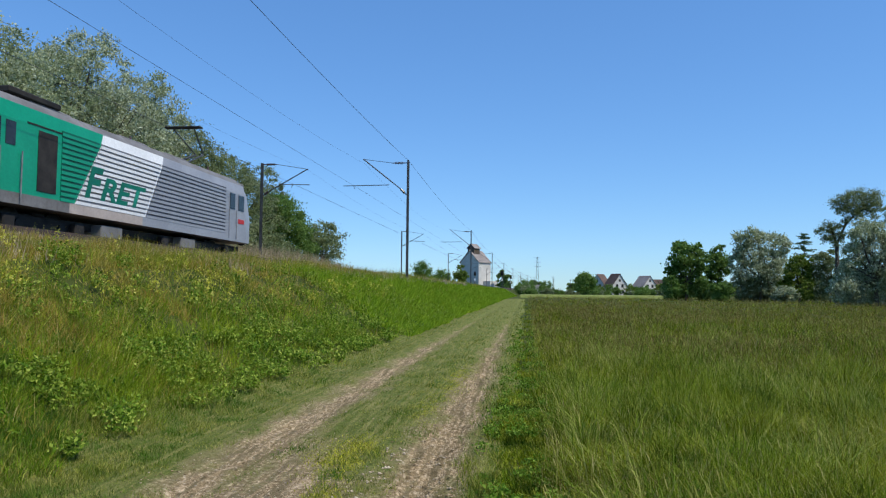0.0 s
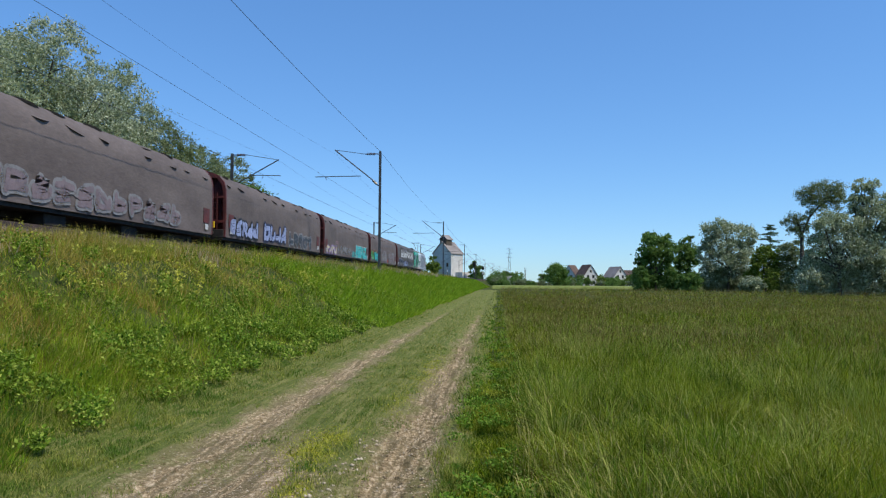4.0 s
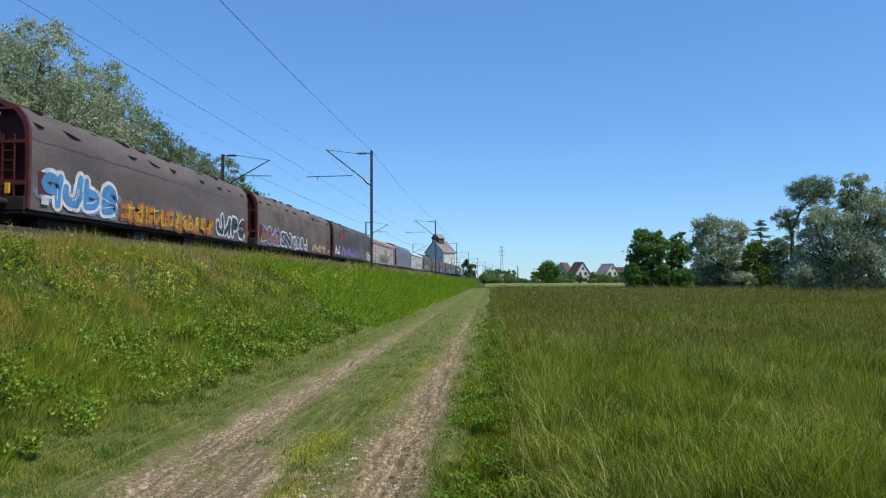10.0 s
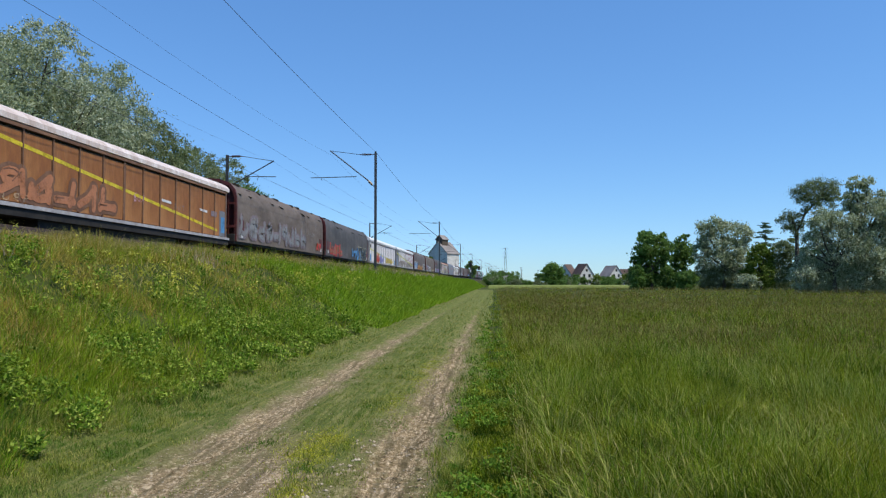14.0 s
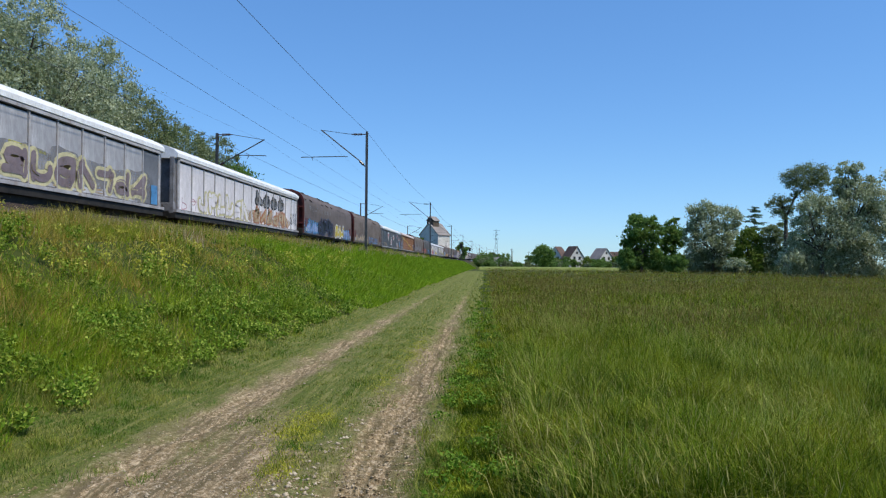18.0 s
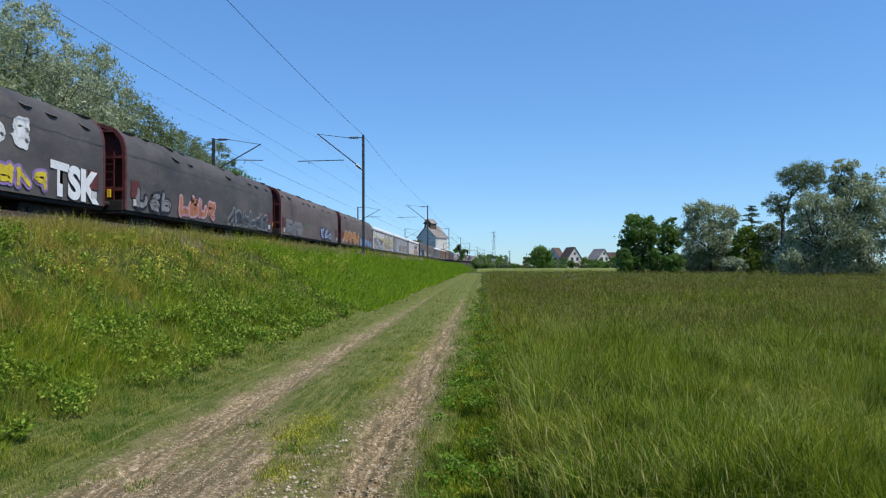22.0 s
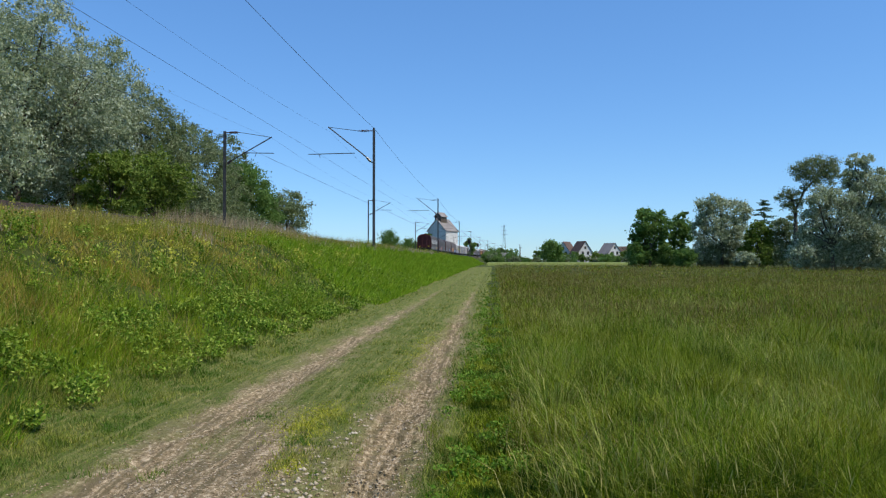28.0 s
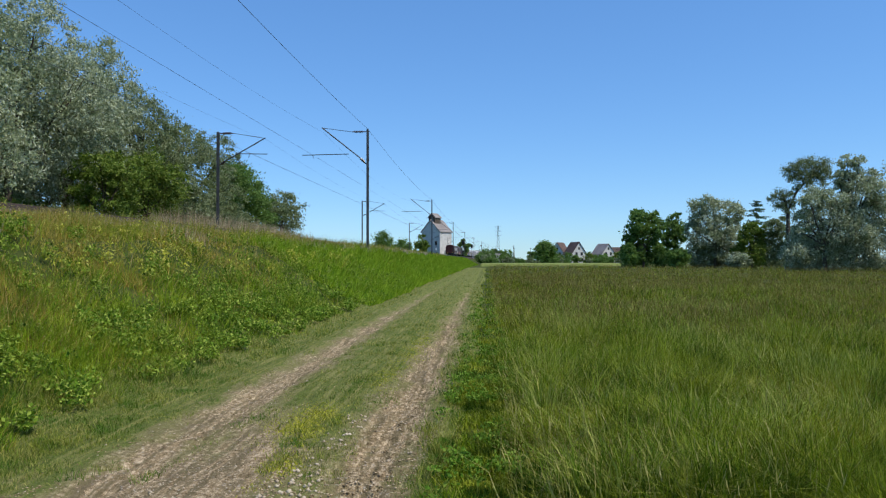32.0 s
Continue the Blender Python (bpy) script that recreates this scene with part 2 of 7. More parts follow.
M["wire"] = surface("copper_wire", (0.05, 0.05, 0.055), (0.09, 0.09, 0.095), 2, 0.5, 0.5, bump=0)
M["porcelain"] = surface("insulator_porcelain", (0.07, 0.045, 0.035), (0.11, 0.07, 0.05), 5, 0.25, bump=0)
M["tarp"] = surface("brown_tarpaulin", (0.105, 0.077, 0.060), (0.185, 0.145, 0.118), 0.55, 0.72, fine=9, bump=0.25, depth=0.03, dirt=(0.20, 0.16, 0.13), stretch=(1, 0.6, 1.4))
M["tarp_m"] = surface("mauve_brown_tarpaulin", (0.098, 0.076, 0.068), (0.175, 0.14, 0.127), 0.5, 0.72, fine=8, bump=0.3, depth=0.03, dirt=(0.12, 0.095, 0.085), stretch=(1, 0.5, 1.5))
M["tarp_b"] = surface("dark_tarpaulin", (0.055, 0.05, 0.05), (0.11, 0.098, 0.092), 0.5, 0.7, fine=9, bump=0.25, depth=0.03, dirt=(0.13, 0.11, 0.10), stretch=(1, 0.6, 1.4))
M["tarp_grey"] = surface("blue_grey_tarpaulin", (0.15, 0.16, 0.19), (0.22, 0.235, 0.265), 0.6, 0.6, fine=6, bump=0.35, depth=0.04)
M["red"] = surface("red_brown_paint", (0.075, 0.017, 0.014), (0.15, 0.030, 0.025), 2.5, 0.6, fine=30, bump=0.1, dirt=(0.045, 0.021, 0.018))
M["black"] = surface("grimy_black_steel", (0.008, 0.007, 0.006), (0.032, 0.027, 0.023), 3, 0.8, 0.0, fine=25, bump=0.2)
M["roof"] = surface("white_wagon_roof", (0.74, 0.73, 0.72), (0.88, 0.88, 0.88), 0.8, 0.45, fine=14, bump=0.05, dirt=(0.62, 0.60, 0.57), stretch=(1, 2.5, 1))
M["roof_rust"] = surface("rusty_wagon_roof", (0.42, 0.20, 0.10), (0.62, 0.40, 0.28), 1.0, 0.6, fine=14, bump=0.1, dirt=(0.25, 0.10, 0.05))
M["panel"] = surface("pale_wall_panel", (0.65, 0.60, 0.605), (0.90, 0.845, 0.85), 0.9, 0.5, fine=12, bump=0.08, dirt=(0.46, 0.39, 0.34), stretch=(1, 2, 0.5))
M["frame_pale"] = surface("pale_wagon_frame", (0.34, 0.32, 0.325), (0.52, 0.50, 0.50), 1.5, 0.55, 0.05, fine=20, bump=0.08, dirt=(0.24, 0.18, 0.14))
M["frame_rust"] = surface("rusty_wagon_frame", (0.13, 0.06, 0.032), (0.24, 0.125, 0.07), 1.5, 0.7, fine=20, bump=0.1, dirt=(0.10, 0.05, 0.03))
M["roof_stained"] = surface("stained_wagon_roof", (0.58, 0.46, 0.40), (0.80, 0.72, 0.68), 0.8, 0.55, fine=14, bump=0.08, dirt=(0.42, 0.29, 0.22), stretch=(1, 2.5, 1))
M["panel_warm"] = surface("stained_wall_panel", (0.46, 0.40, 0.39), (0.66, 0.60, 0.58), 0.9, 0.55, fine=12, bump=0.08, dirt=(0.34, 0.22, 0.17), stretch=(1, 2, 0.5))
M["panel_grey"] = surface("grimy_grey_panel", (0.34, 0.33, 0.34), (0.62, 0.605, 0.615), 0.9, 0.5, fine=12, bump=0.08, dirt=(0.24, 0.21, 0.20), stretch=(1, 2, 0.5))
M["panel_orange"] = surface("rusty_orange_panel", (0.26, 0.095, 0.025), (0.42, 0.19, 0.06), 0.9, 0.65, fine=12, bump=0.1, dirt=(0.15, 0.06, 0.03), stretch=(1, 2, 0.5))
M["panel_black"] = surface("black_painted_panel", (0.025, 0.026, 0.032), (0.06, 0.06, 0.07), 0.9, 0.5, fine=12, bump=0.08)
M["panel_end"] = surface("dark_grey_panel", (0.125, 0.125, 0.135), (0.20, 0.20, 0.215), 1.2, 0.55, fine=12, bump=0.08)
M["rib"] = surface("grey_wagon_frame", (0.16, 0.155, 0.16), (0.30, 0.29, 0.30), 1.5, 0.55, 0.1, fine=20, bump=0.08, dirt=(0.12, 0.10, 0.09))
M["green"] = surface("loco_green_paint", (0.0, 0.24, 0.125), (0.004, 0.29, 0.155), 0.8, 0.32, fine=14, bump=0.02)
M["white"] = surface("loco_white_paint", (0.68, 0.68, 0.68), (0.80, 0.80, 0.80), 0.8, 0.35, fine=14, bump=0.02)
M["grey"] = surface("loco_grey_paint", (0.25, 0.26, 0.29), (0.32, 0.33, 0.36), 0.8, 0.4, fine=14, bump=0.03)
M["grey_roof"] = surface("loco_roof_grey", (0.13, 0.125, 0.12), (0.21, 0.205, 0.20), 0.9, 0.65, fine=12, bump=0.1, dirt=(0.09, 0.075, 0.06))
M["glass"] = surface("dark_window_glass", (0.012, 0.015, 0.016), (0.025, 0.03, 0.032), 2, 0.25, bump=0)
M["plaster"] = surface("white_plaster", (0.54, 0.52, 0.48), (0.68, 0.66, 0.62), 0.4, 0.85, fine=5, bump=0.15, dirt=(0.46, 0.43, 0.38))
M["tile"] = surface("brown_roof_tile", (0.095, 0.065, 0.055), (0.17, 0.115, 0.095), 0.9, 0.85, fine=6, bump=0.4, depth=0.05)
M["silo_roof"] = surface("weathered_grey_roof", (0.20, 0.175, 0.16), (0.31, 0.275, 0.255), 0.3, 0.75, fine=4, bump=0.2, depth=0.05)
M["wood"] = surface("dark_timber", (0.07, 0.05, 0.035), (0.13, 0.10, 0.07), 2, 0.8, bump=0.3)
M["concrete"] = surface("concrete", (0.28, 0.27, 0.25), (0.40, 0.39, 0.36), 1.5, 0.9, bump=0.3)


def paint(name, c, k=0.75):
    """Sprayed or brushed paint, a little uneven."""
    if name not in M:
        m_ = M[name] = surface(name, tuple(v * k for v in c), c, 1.6, 0.55, fine=18, bump=0.03)
        if name.endswith("_spray"):
            t_ = m_.node_tree
            tc_ = t_.nodes.new("ShaderNodeTexCoord")
            worn_ = node(t_, "ShaderNodeTexNoise", Scale=2.2, Detail=9.0, Roughness=0.72)
            t_.links.new(tc_.outputs["Object"], worn_.inputs["Vector"])
            t_.links.new(ramp(t_, worn_.outputs[0], [(0.34, (0.40, 0.40, 0.40)), (0.52, (0.95, 0.95, 0.95))]), t_.nodes["Principled BSDF"].inputs["Alpha"])
    return M[name]


def faded(name):
    """The same paint as a thin, patchy spray."""
    if "thin_" + name not in M:
        m_ = M["thin_" + name] = M[name].copy()
        m_.name = "thin_" + name
        t_ = m_.node_tree
        tc_ = t_.nodes.new("ShaderNodeTexCoord")
        n_ = node(t_, "ShaderNodeTexNoise", Scale=1.5, Detail=8.0, Roughness=0.7)
        t_.links.new(tc_.outputs["Object"], n_.inputs["Vector"])
        t_.links.new(ramp(t_, n_.outputs[0], [(0.36, (0.12, 0.12, 0.12)), (0.62, (0.85, 0.85, 0.85))]), t_.nodes["Principled BSDF"].inputs["Alpha"])
    return M["thin_" + name]


PAINTS = {
    "white_spray": (0.82, 0.82, 0.82), "black_spray": (0.02, 0.02, 0.025), "teal_spray": (0.05, 0.55, 0.55), "green_spray": (0.08, 0.42, 0.10),
    "red_spray": (0.60, 0.05, 0.04), "pink_spray": (0.62, 0.34, 0.38), "blue_spray": (0.10, 0.32, 0.62), "pale_blue_spray": (0.36, 0.42, 0.66),
    "yellow_spray": (0.75, 0.58, 0.03), "cream_spray": (0.70, 0.63, 0.36), "orange_spray": (0.62, 0.22, 0.05), "grey_spray": (0.27, 0.26, 0.26),
    "violet_spray": (0.33, 0.22, 0.50), "navy_spray": (0.03, 0.035, 0.08), "lime_line": (0.62, 0.60, 0.05), "brown_spray": (0.30, 0.13, 0.06),
    "sign_red": (0.55, 0.03, 0.03), "sign_yellow": (0.80, 0.50, 0.02), "taupe_spray": (0.30, 0.245, 0.20), "rust_spray": (0.50, 0.20, 0.09), "tan_spray": (0.55, 0.40, 0.24), "mauve_spray": (0.25, 0.19, 0.20)}
for k_, c_ in PAINTS.items():
    paint(k_, c_)


# ---- mesh helpers ----
def raw_mesh(name, verts, *faces):
    """A mesh from arrays: vertices (n, 3) and any number of face arrays (m, corners)."""
    me = bpy.data.meshes.new(name)
    verts = np.ascontiguousarray(verts, np.float32)
    faces = [np.asarray(f, np.int32) for f in faces if len(f)]
    loops = np.concatenate([f.ravel() for f in faces])
    sizes = np.concatenate([np.full(len(f), f.shape[1], np.int32) for f in faces])
    me.vertices.add(len(verts))
    me.vertices.foreach_set("co", verts.ravel())
    me.loops.add(len(loops))
    me.loops.foreach_set("vertex_index", loops)
    me.polygons.add(len(sizes))
    me.polygons.foreach_set("loop_start", np.concatenate([[0], np.cumsum(sizes)[:-1]]).astype(np.int32))
    me.update(calc_edges=True)
    me.validate()
    return me


def stuff(name, me, material, label, category, kind="stuff"):
    me.materials.append(material)
    return tagged(new(name, me), label, category, kind=kind)


def part(name, bm, material, parent, label=""):
    me = bpy.data.meshes.new(name)
    bm.normal_update()
    bm.to_mesh(me)
    bm.free()
    me.materials.append(material)
    ob = new(name, me)
    ob.parent = parent
    return tagged(ob, label)


def again(ob, parent, m):
    """One more object on the same mesh."""
    o = new(ob.name.split(".")[0], ob.data)
    o.parent, o.matrix_basis = parent, m
    if "label" in ob:
        o["label"] = ob["label"]
    return o


def thing(name, label, category, group="", at=None, kind=""):
    ob = tagged(new(name), label, category, group, kind)
    if at is not None:
        ob.matrix_basis = at
    return ob


def box(bm, x0, x1, y0, y1, z0, z1, bevel=0.0):
    r = bmesh.ops.create_cube(bm, size=1.0, matrix=Matrix.Translation(((x0 + x1) / 2, (y0 + y1) / 2, (z0 + z1) / 2)) @ Matrix.Diagonal((abs(x1 - x0), abs(y1 - y0), abs(z1 - z0), 1)))
    if bevel:
        es = list({e for v in r["verts"] for e in v.link_edges})
        bmesh.ops.bevel(bm, geom=es, offset=bevel, segments=1, affect="EDGES", profile=0.5)
    return bm


def boxed(*a, bevel=0.0):
    return box(bmesh.new(), *a, bevel=bevel)


def rod(bm, a, b, r, r2=None, n=8):
    a, b = Vector(a), Vector(b)
    m = Matrix.Translation((a + b) / 2) @ (b - a).to_track_quat("Z", "Y").to_matrix().to_4x4()
    bmesh.ops.create_cone(bm, cap_ends=True, segments=n, radius1=r, radius2=r if r2 is None else r2, depth=(b - a).length, matrix=m)
    return bm


def extruded(section, y0, y1, closed=True, cuts=1, sag=None):
    """A bmesh that sweeps a section of (x, z) points along y."""
    bm = bmesh.new()
    rows = []
    for i in range(cuts + 1):
        y = y0 + (y1 - y0) * i / cuts
        s = sag(y) if sag else 0
        rows.append([bm.verts.new((x + (s * (1 if x > 0 else -1) if sag and abs(x) > 1.0 else 0), y, z + (s if sag and z > 3 else 0))) for x, z in section])
    n = len(section)
    for a, b in zip(rows, rows[1:]):
        for i in range(n if closed else n - 1):
            bm.faces.new((a[i], a[(i + 1) % n], b[(i + 1) % n], b[i]))
    if closed:
        bm.faces.new(rows[0])
        bm.faces.new(rows[-1])
    bmesh.ops.recalc_face_normals(bm, faces=bm.faces)
    return bm


def smooth(ob, angle=0.6):
    for p in ob.data.polygons:
        p.use_smooth = True
    ob.data.set_sharp_from_angle(angle=angle)
    return ob


# ---- ground ----
def sheet(name, xs, ys, zf):
    X, Y = np.meshgrid(xs, ys)
    V = np.stack([X, Y, zf(X, Y)], -1).reshape(-1, 3)
    i = np.arange(len(ys) - 1)[:, None] * len(xs) + np.arange(len(xs) - 1)[None]
    i = i.ravel()
    me = raw_mesh(name, V, np.stack([i, i + 1, i + 1 + len(xs), i + len(xs)], -1))
    me.polygons.foreach_set("use_smooth", np.ones(len(me.polygons), bool))
    return me


gx = np.unique(np.concatenate([[-3000, -1200, -500, -250, -150, -100, -75, -60, -50], np.arange(-45, -20, 1.5), np.arange(-20, -3.6, 0.25), [-3.5, -3.4, -3.2, -2, -1, -0.5, -0.35, -0.2], np.arange(0, 30, 1.0), [35, 45, 60, 90, 130, 200, 350, 700, 1500, 3000]]))
gy = np.unique(np.concatenate([[-900, -500, -300, -120, -60, -30], np.arange(-20, 60, 0.6), np.arange(60, 180, 2.5), np.arange(180, 600, 15), [700, 900, 1200, 1700, 2400, 3500]]))
ground_mesh = sheet("ground", gx, gy, lambda x, y: height(x, y) - 0.04 - 0.14 * ((x - bend(y) > -3.45) & (x - bend(y) < -0.45)))
stuff("ground", ground_mesh, M["earth"], "flat grassy meadow and railway embankment", "ground", "structure")

# the farm track: two worn ruts of stony earth with grass between them
m, t, p, out = shader("track_earth")
g = t.nodes.new("ShaderNodeNewGeometry")
sx = t.nodes.new("ShaderNodeSeparateXYZ")
t.links.new(g.outputs["Position"], sx.inputs[0])
na = node(t, "ShaderNodeTexNoise", Scale=1.1, Detail=6.0, Roughness=0.65)
nb = node(t, "ShaderNodeTexNoise", Scale=22.0, Detail=5.0, Roughness=0.75)
nc = node(t, "ShaderNodeTexVoronoi", Scale=16.0)
mpn = node(t, "ShaderNodeMapping", Scale=(2.2, 0.8, 1))
t.links.new(g.outputs["Position"], mpn.inputs[0])
t.links.new(mpn.outputs[0], na.inputs["Vector"])
for n_ in (nb, nc):
    t.links.new(g.outputs["Position"], n_.inputs["Vector"])


def maths(op, a, b=0.0):
    n = t.nodes.new("ShaderNodeMath")
    n.operation = op
    for v, i in ((a, 0), (b, 1)):
        if hasattr(v, "is_linked"):
            t.links.new(v, n.inputs[i])
        else:
            n.inputs[i].default_value = v
    return n.outputs[0]


wear = None
for centre, half in ((-2.70, 0.46), (-0.88, 0.44)):
    d = maths("DIVIDE", maths("ABSOLUTE", maths("ADD", sx.outputs[0], -centre)), half)
    w_ = maths("SUBTRACT", 1.15, d)
    wear = w_ if wear is None else maths("MAXIMUM", wear, w_)
# a broad bare patch where vehicles turn
du = maths("POWER", maths("ABSOLUTE", maths("DIVIDE", maths("ADD", sx.outputs[0], 2.05), 0.85)), 2.0)
dv = maths("POWER", maths("ABSOLUTE", maths("DIVIDE", maths("ADD", sx.outputs[1], -4.4), 3.0)), 2.0)
wear = maths("MAXIMUM", wear, maths("SUBTRACT", maths("SUBTRACT", 1.1, du), dv))
wear = maths("ADD", wear, maths("MULTIPLY", maths("ADD", na.outputs[0], -0.5), 2.6))
far_turf = maths("MULTIPLY", maths("MINIMUM", maths("MAXIMUM", maths("ADD", sx.outputs[1], -7.5), 0.0), 40.0), 0.030)
wear = maths("SUBTRACT", wear, far_turf)
soil = ramp(t, nb.outputs[0], [(0.32, (0.12, 0.085, 0.045)), (0.5, (0.34, 0.25, 0.14)), (0.66, (0.70, 0.555, 0.375))])
nd = node(t, "ShaderNodeTexNoise", Scale=3.0, Detail=7.0, Roughness=0.7)
mpd = node(t, "ShaderNodeMapping", Scale=(5.0, 0.22, 1))
t.links.new(g.outputs["Position"], mpd.inputs[0])
t.links.new(mpd.outputs[0], nd.inputs["Vector"])
soil = blend(t, ramp(t, nd.outputs[0], [(0.45, (0, 0, 0)), (0.57, (0.85, 0.85, 0.85))]), soil, (0.145, 0.115, 0.06))
soil = blend(t, ramp(t, nc.outputs[0], [(0.08, (0.5, 0.5, 0.5)), (0.22, (0, 0, 0))]), soil, (0.46, 0.42, 0.36))
turf = ramp(t, nb.outputs[0], [(0.3, (0.05, 0.075, 0.012)), (0.7, (0.17, 0.195, 0.045))])
turf = blend(t, ramp(t, nd.outputs[0], [(0.46, (0, 0, 0)), (0.64, (0.75, 0.75, 0.75))]), turf, (0.27, 0.245, 0.09))
t.links.new(blend(t, ramp(t, wear, [(0.0, (0, 0, 0)), (0.85, (1, 1, 1))]), turf, soil), p.inputs["Base Color"])
p.inputs["Roughness"].default_value = 0.95
p.inputs["Specular IOR Level"].default_value = 0.1
bp = node(t, "ShaderNodeBump", Strength=0.9, Distance=0.04)
t.links.new(nb.outputs[0], bp.inputs["Height"])
t.links.new(bp.outputs[0], p.inputs["Normal"])
M["track"] = m


def track_z(x, y):
    u = x - bend(y)
    left, right = np.exp(-((u + 2.70) / 0.30) ** 2), np.exp(-((u + 0.88) / 0.28) ** 2)
    rut = left + right
    edge = np.clip((u + 0.48) / 0.3, 0, 1)
    bank = np.clip((-3.05 - u) / 0.5, 0, 1)
    lumps = (vnoise(x, y, 0.09, 3) - 0.5) * 0.038 + (vnoise(x, y, 0.30, 4) - 0.5) * 0.045 + (vnoise(x * 6, y, 0.5, 5) - 0.5) * 0.028
    # tyre lugs pressed into the damp rut, in two slanting rows
    lug = np.sin((y + 0.35 * np.abs(u + 0.88)) * 2 * np.pi / 0.16 + 2.5 * vnoise(x, y, 0.4, 6))
    lug = np.clip(lug * 1.6, -1, 1) * (0.35 + 0.65 * vnoise(x, y, 0.5, 7))
    z = 0.035 - 0.06 * rut + (0.45 + 0.55 * np.minimum(rut, 1)) * lumps + 0.028 * right * lug + 0.010 * left * lug - 0.09 * edge ** 2
    return z * (1 - bank) + (height(x, y) + 0.004) * bank - 0.16 * np.clip((-4.55 - u) / 0.3, 0, 1) ** 2


def worn(x, y):
    """How far the turf of the track is worn away: bare above about 0.4."""
    u = x - bend(y)
    w = np.maximum(1 - np.abs(u + 2.70) / 0.52, 1 - np.abs(u + 0.88) / 0.50)
    w = np.maximum(w, 0.95 - ((u + 2.05) / 0.85) ** 2 - ((y - 4.4) / 3.0) ** 2)
    w = np.maximum(w, 0.55 - np.abs(u + 1.95) / 0.4 - np.clip((y - 9) / 4, 0, 1))
    return w + (vnoise(x, y, 0.4, 11) - 0.5) * 0.8 + (vnoise(x * 8, y, 1.1, 12) - 0.5) * 0.6 - np.clip((y - 7.5) / 60, 0, 0.6)


py = np.unique(np.concatenate([np.arange(-15, 4, 0.25), np.arange(4, 9, 0.03), np.arange(9, 18, 0.07), np.arange(18, 40, 0.2), np.arange(40, 150, 1.0)]))
path_mesh = sheet("dirt_track", np.concatenate([np.arange(-4.9, -3.4, 0.1), np.arange(-3.4, -0.1, 0.034)]), py, track_z)
stuff("dirt_track", path_mesh, M["track"], "rutted farm track of stony earth with a grassy strip", "farm track", "structure")


# ---- grass ----
def blade_mesh(name, P, h, w, lean, rng, curl=0.45, bz=None):
    """Thin tapering blades: near ones a bent strip and a tip, far ones a bare point."""
    n = len(P)
    az = rng.uniform(0, 2 * np.pi, n)
    bz = rng.uniform(0, 2 * np.pi, n) if bz is None else bz + rng.normal(0, 0.7, n)
    s = np.stack([np.cos(az), np.sin(az), np.zeros(n)], -1) * (w / 2)[:, None]
    l = np.stack([np.cos(bz), np.sin(bz), np.zeros(n)], -1) * (h * lean)[:, None]
    up = np.array([0, 0, 1.0])
    a, b = P - s, P + s
    mid = P + up * (h * 0.55)[:, None] + l * curl
    tip = P + up * (h * (1 - 0.25 * lean))[:, None] + l
    near = np.hypot(P[:, 0], P[:, 1]) < 8
    V = np.stack([a, b, mid - s * 0.8, mid + s * 0.8, tip], 1)[near].reshape(-1, 3)
    W = np.stack([P - s * 1.15, P + s * 1.15, tip], 1)[~near].reshape(-1, 3)
    k = np.arange(near.sum())[:, None] * 5
    q = len(V) + np.arange((~near).sum())[:, None] * 3
    return raw_mesh(name, np.concatenate([V, W]), k + np.array([[0, 1, 3, 2]]), np.concatenate([k + np.array([[2, 3, 4]]), q + np.array([[0, 1, 2]])]))


def leaf_cloud(name, C, size, aspect, rng, up_bias=0.5, droop=0.0):
    """Small folded leaves round the points C, of length size."""
    n = len(C)
    d = rng.normal(0, 1, (n, 3))
    d[:, 2] -= droop * 2.0
    d /= np.linalg.norm(d, axis=1)[:, None]
    s = np.cross(d, rng.normal(0, 1, (n, 3)) + np.array([0, 0, up_bias]))
    s /= np.linalg.norm(s, axis=1)[:, None] + 1e-9
    L = d * (size / 2)[:, None]
    S = s * (size * aspect / 2)[:, None]
    V = np.stack([C - L, C + S, C + L, C - S], 1).reshape(-1, 3)
    k = np.arange(n)[:, None] * 4
    return raw_mesh(name, V, k + np.array([[0, 1, 2, 3]]))


def fan(n, rng, r0, r1, a0, a1, power=1.0):
    """Points on the plan, denser near the standpoint."""
    u = rng.uniform(0, 1, n)
    r = 1 / ((1 / r0 ** power) + u * (1 / r1 ** power - 1 / r0 ** power)) ** (1 / power)
    a = np.radians(rng.uniform(a0, a1, n))
    return np.sin(a) * r, np.cos(a) * r, r


def tufts(n, per, r0, r1, a0, a1, rng, inside, power=0.85, spread=0.09):
    """Blade places in tufts, with each blade leaning away from the middle of its tuft."""
    tx, ty, tr = fan(n, rng, r0, r1, a0, a1, power)
    ok = inside(tx, ty)
    tx, ty, tr = tx[ok], ty[ok], tr[ok]
    size = rng.uniform(0.4, 1.7, len(tx))
    k = np.repeat(np.arange(len(tx)), per)
    wide = spread * np.maximum(1, tr[k] / 9) ** 0.5 * size[k]
    ox, oy = rng.normal(0, 1, len(k)), rng.normal(0, 1, len(k))
    x, y = tx[k] + ox * wide, ty[k] + oy * wide
    ok = inside(x, y)
    return x[ok], y[ok], tr[k][ok], size[k][ok], np.arctan2(oy, ox)[ok]


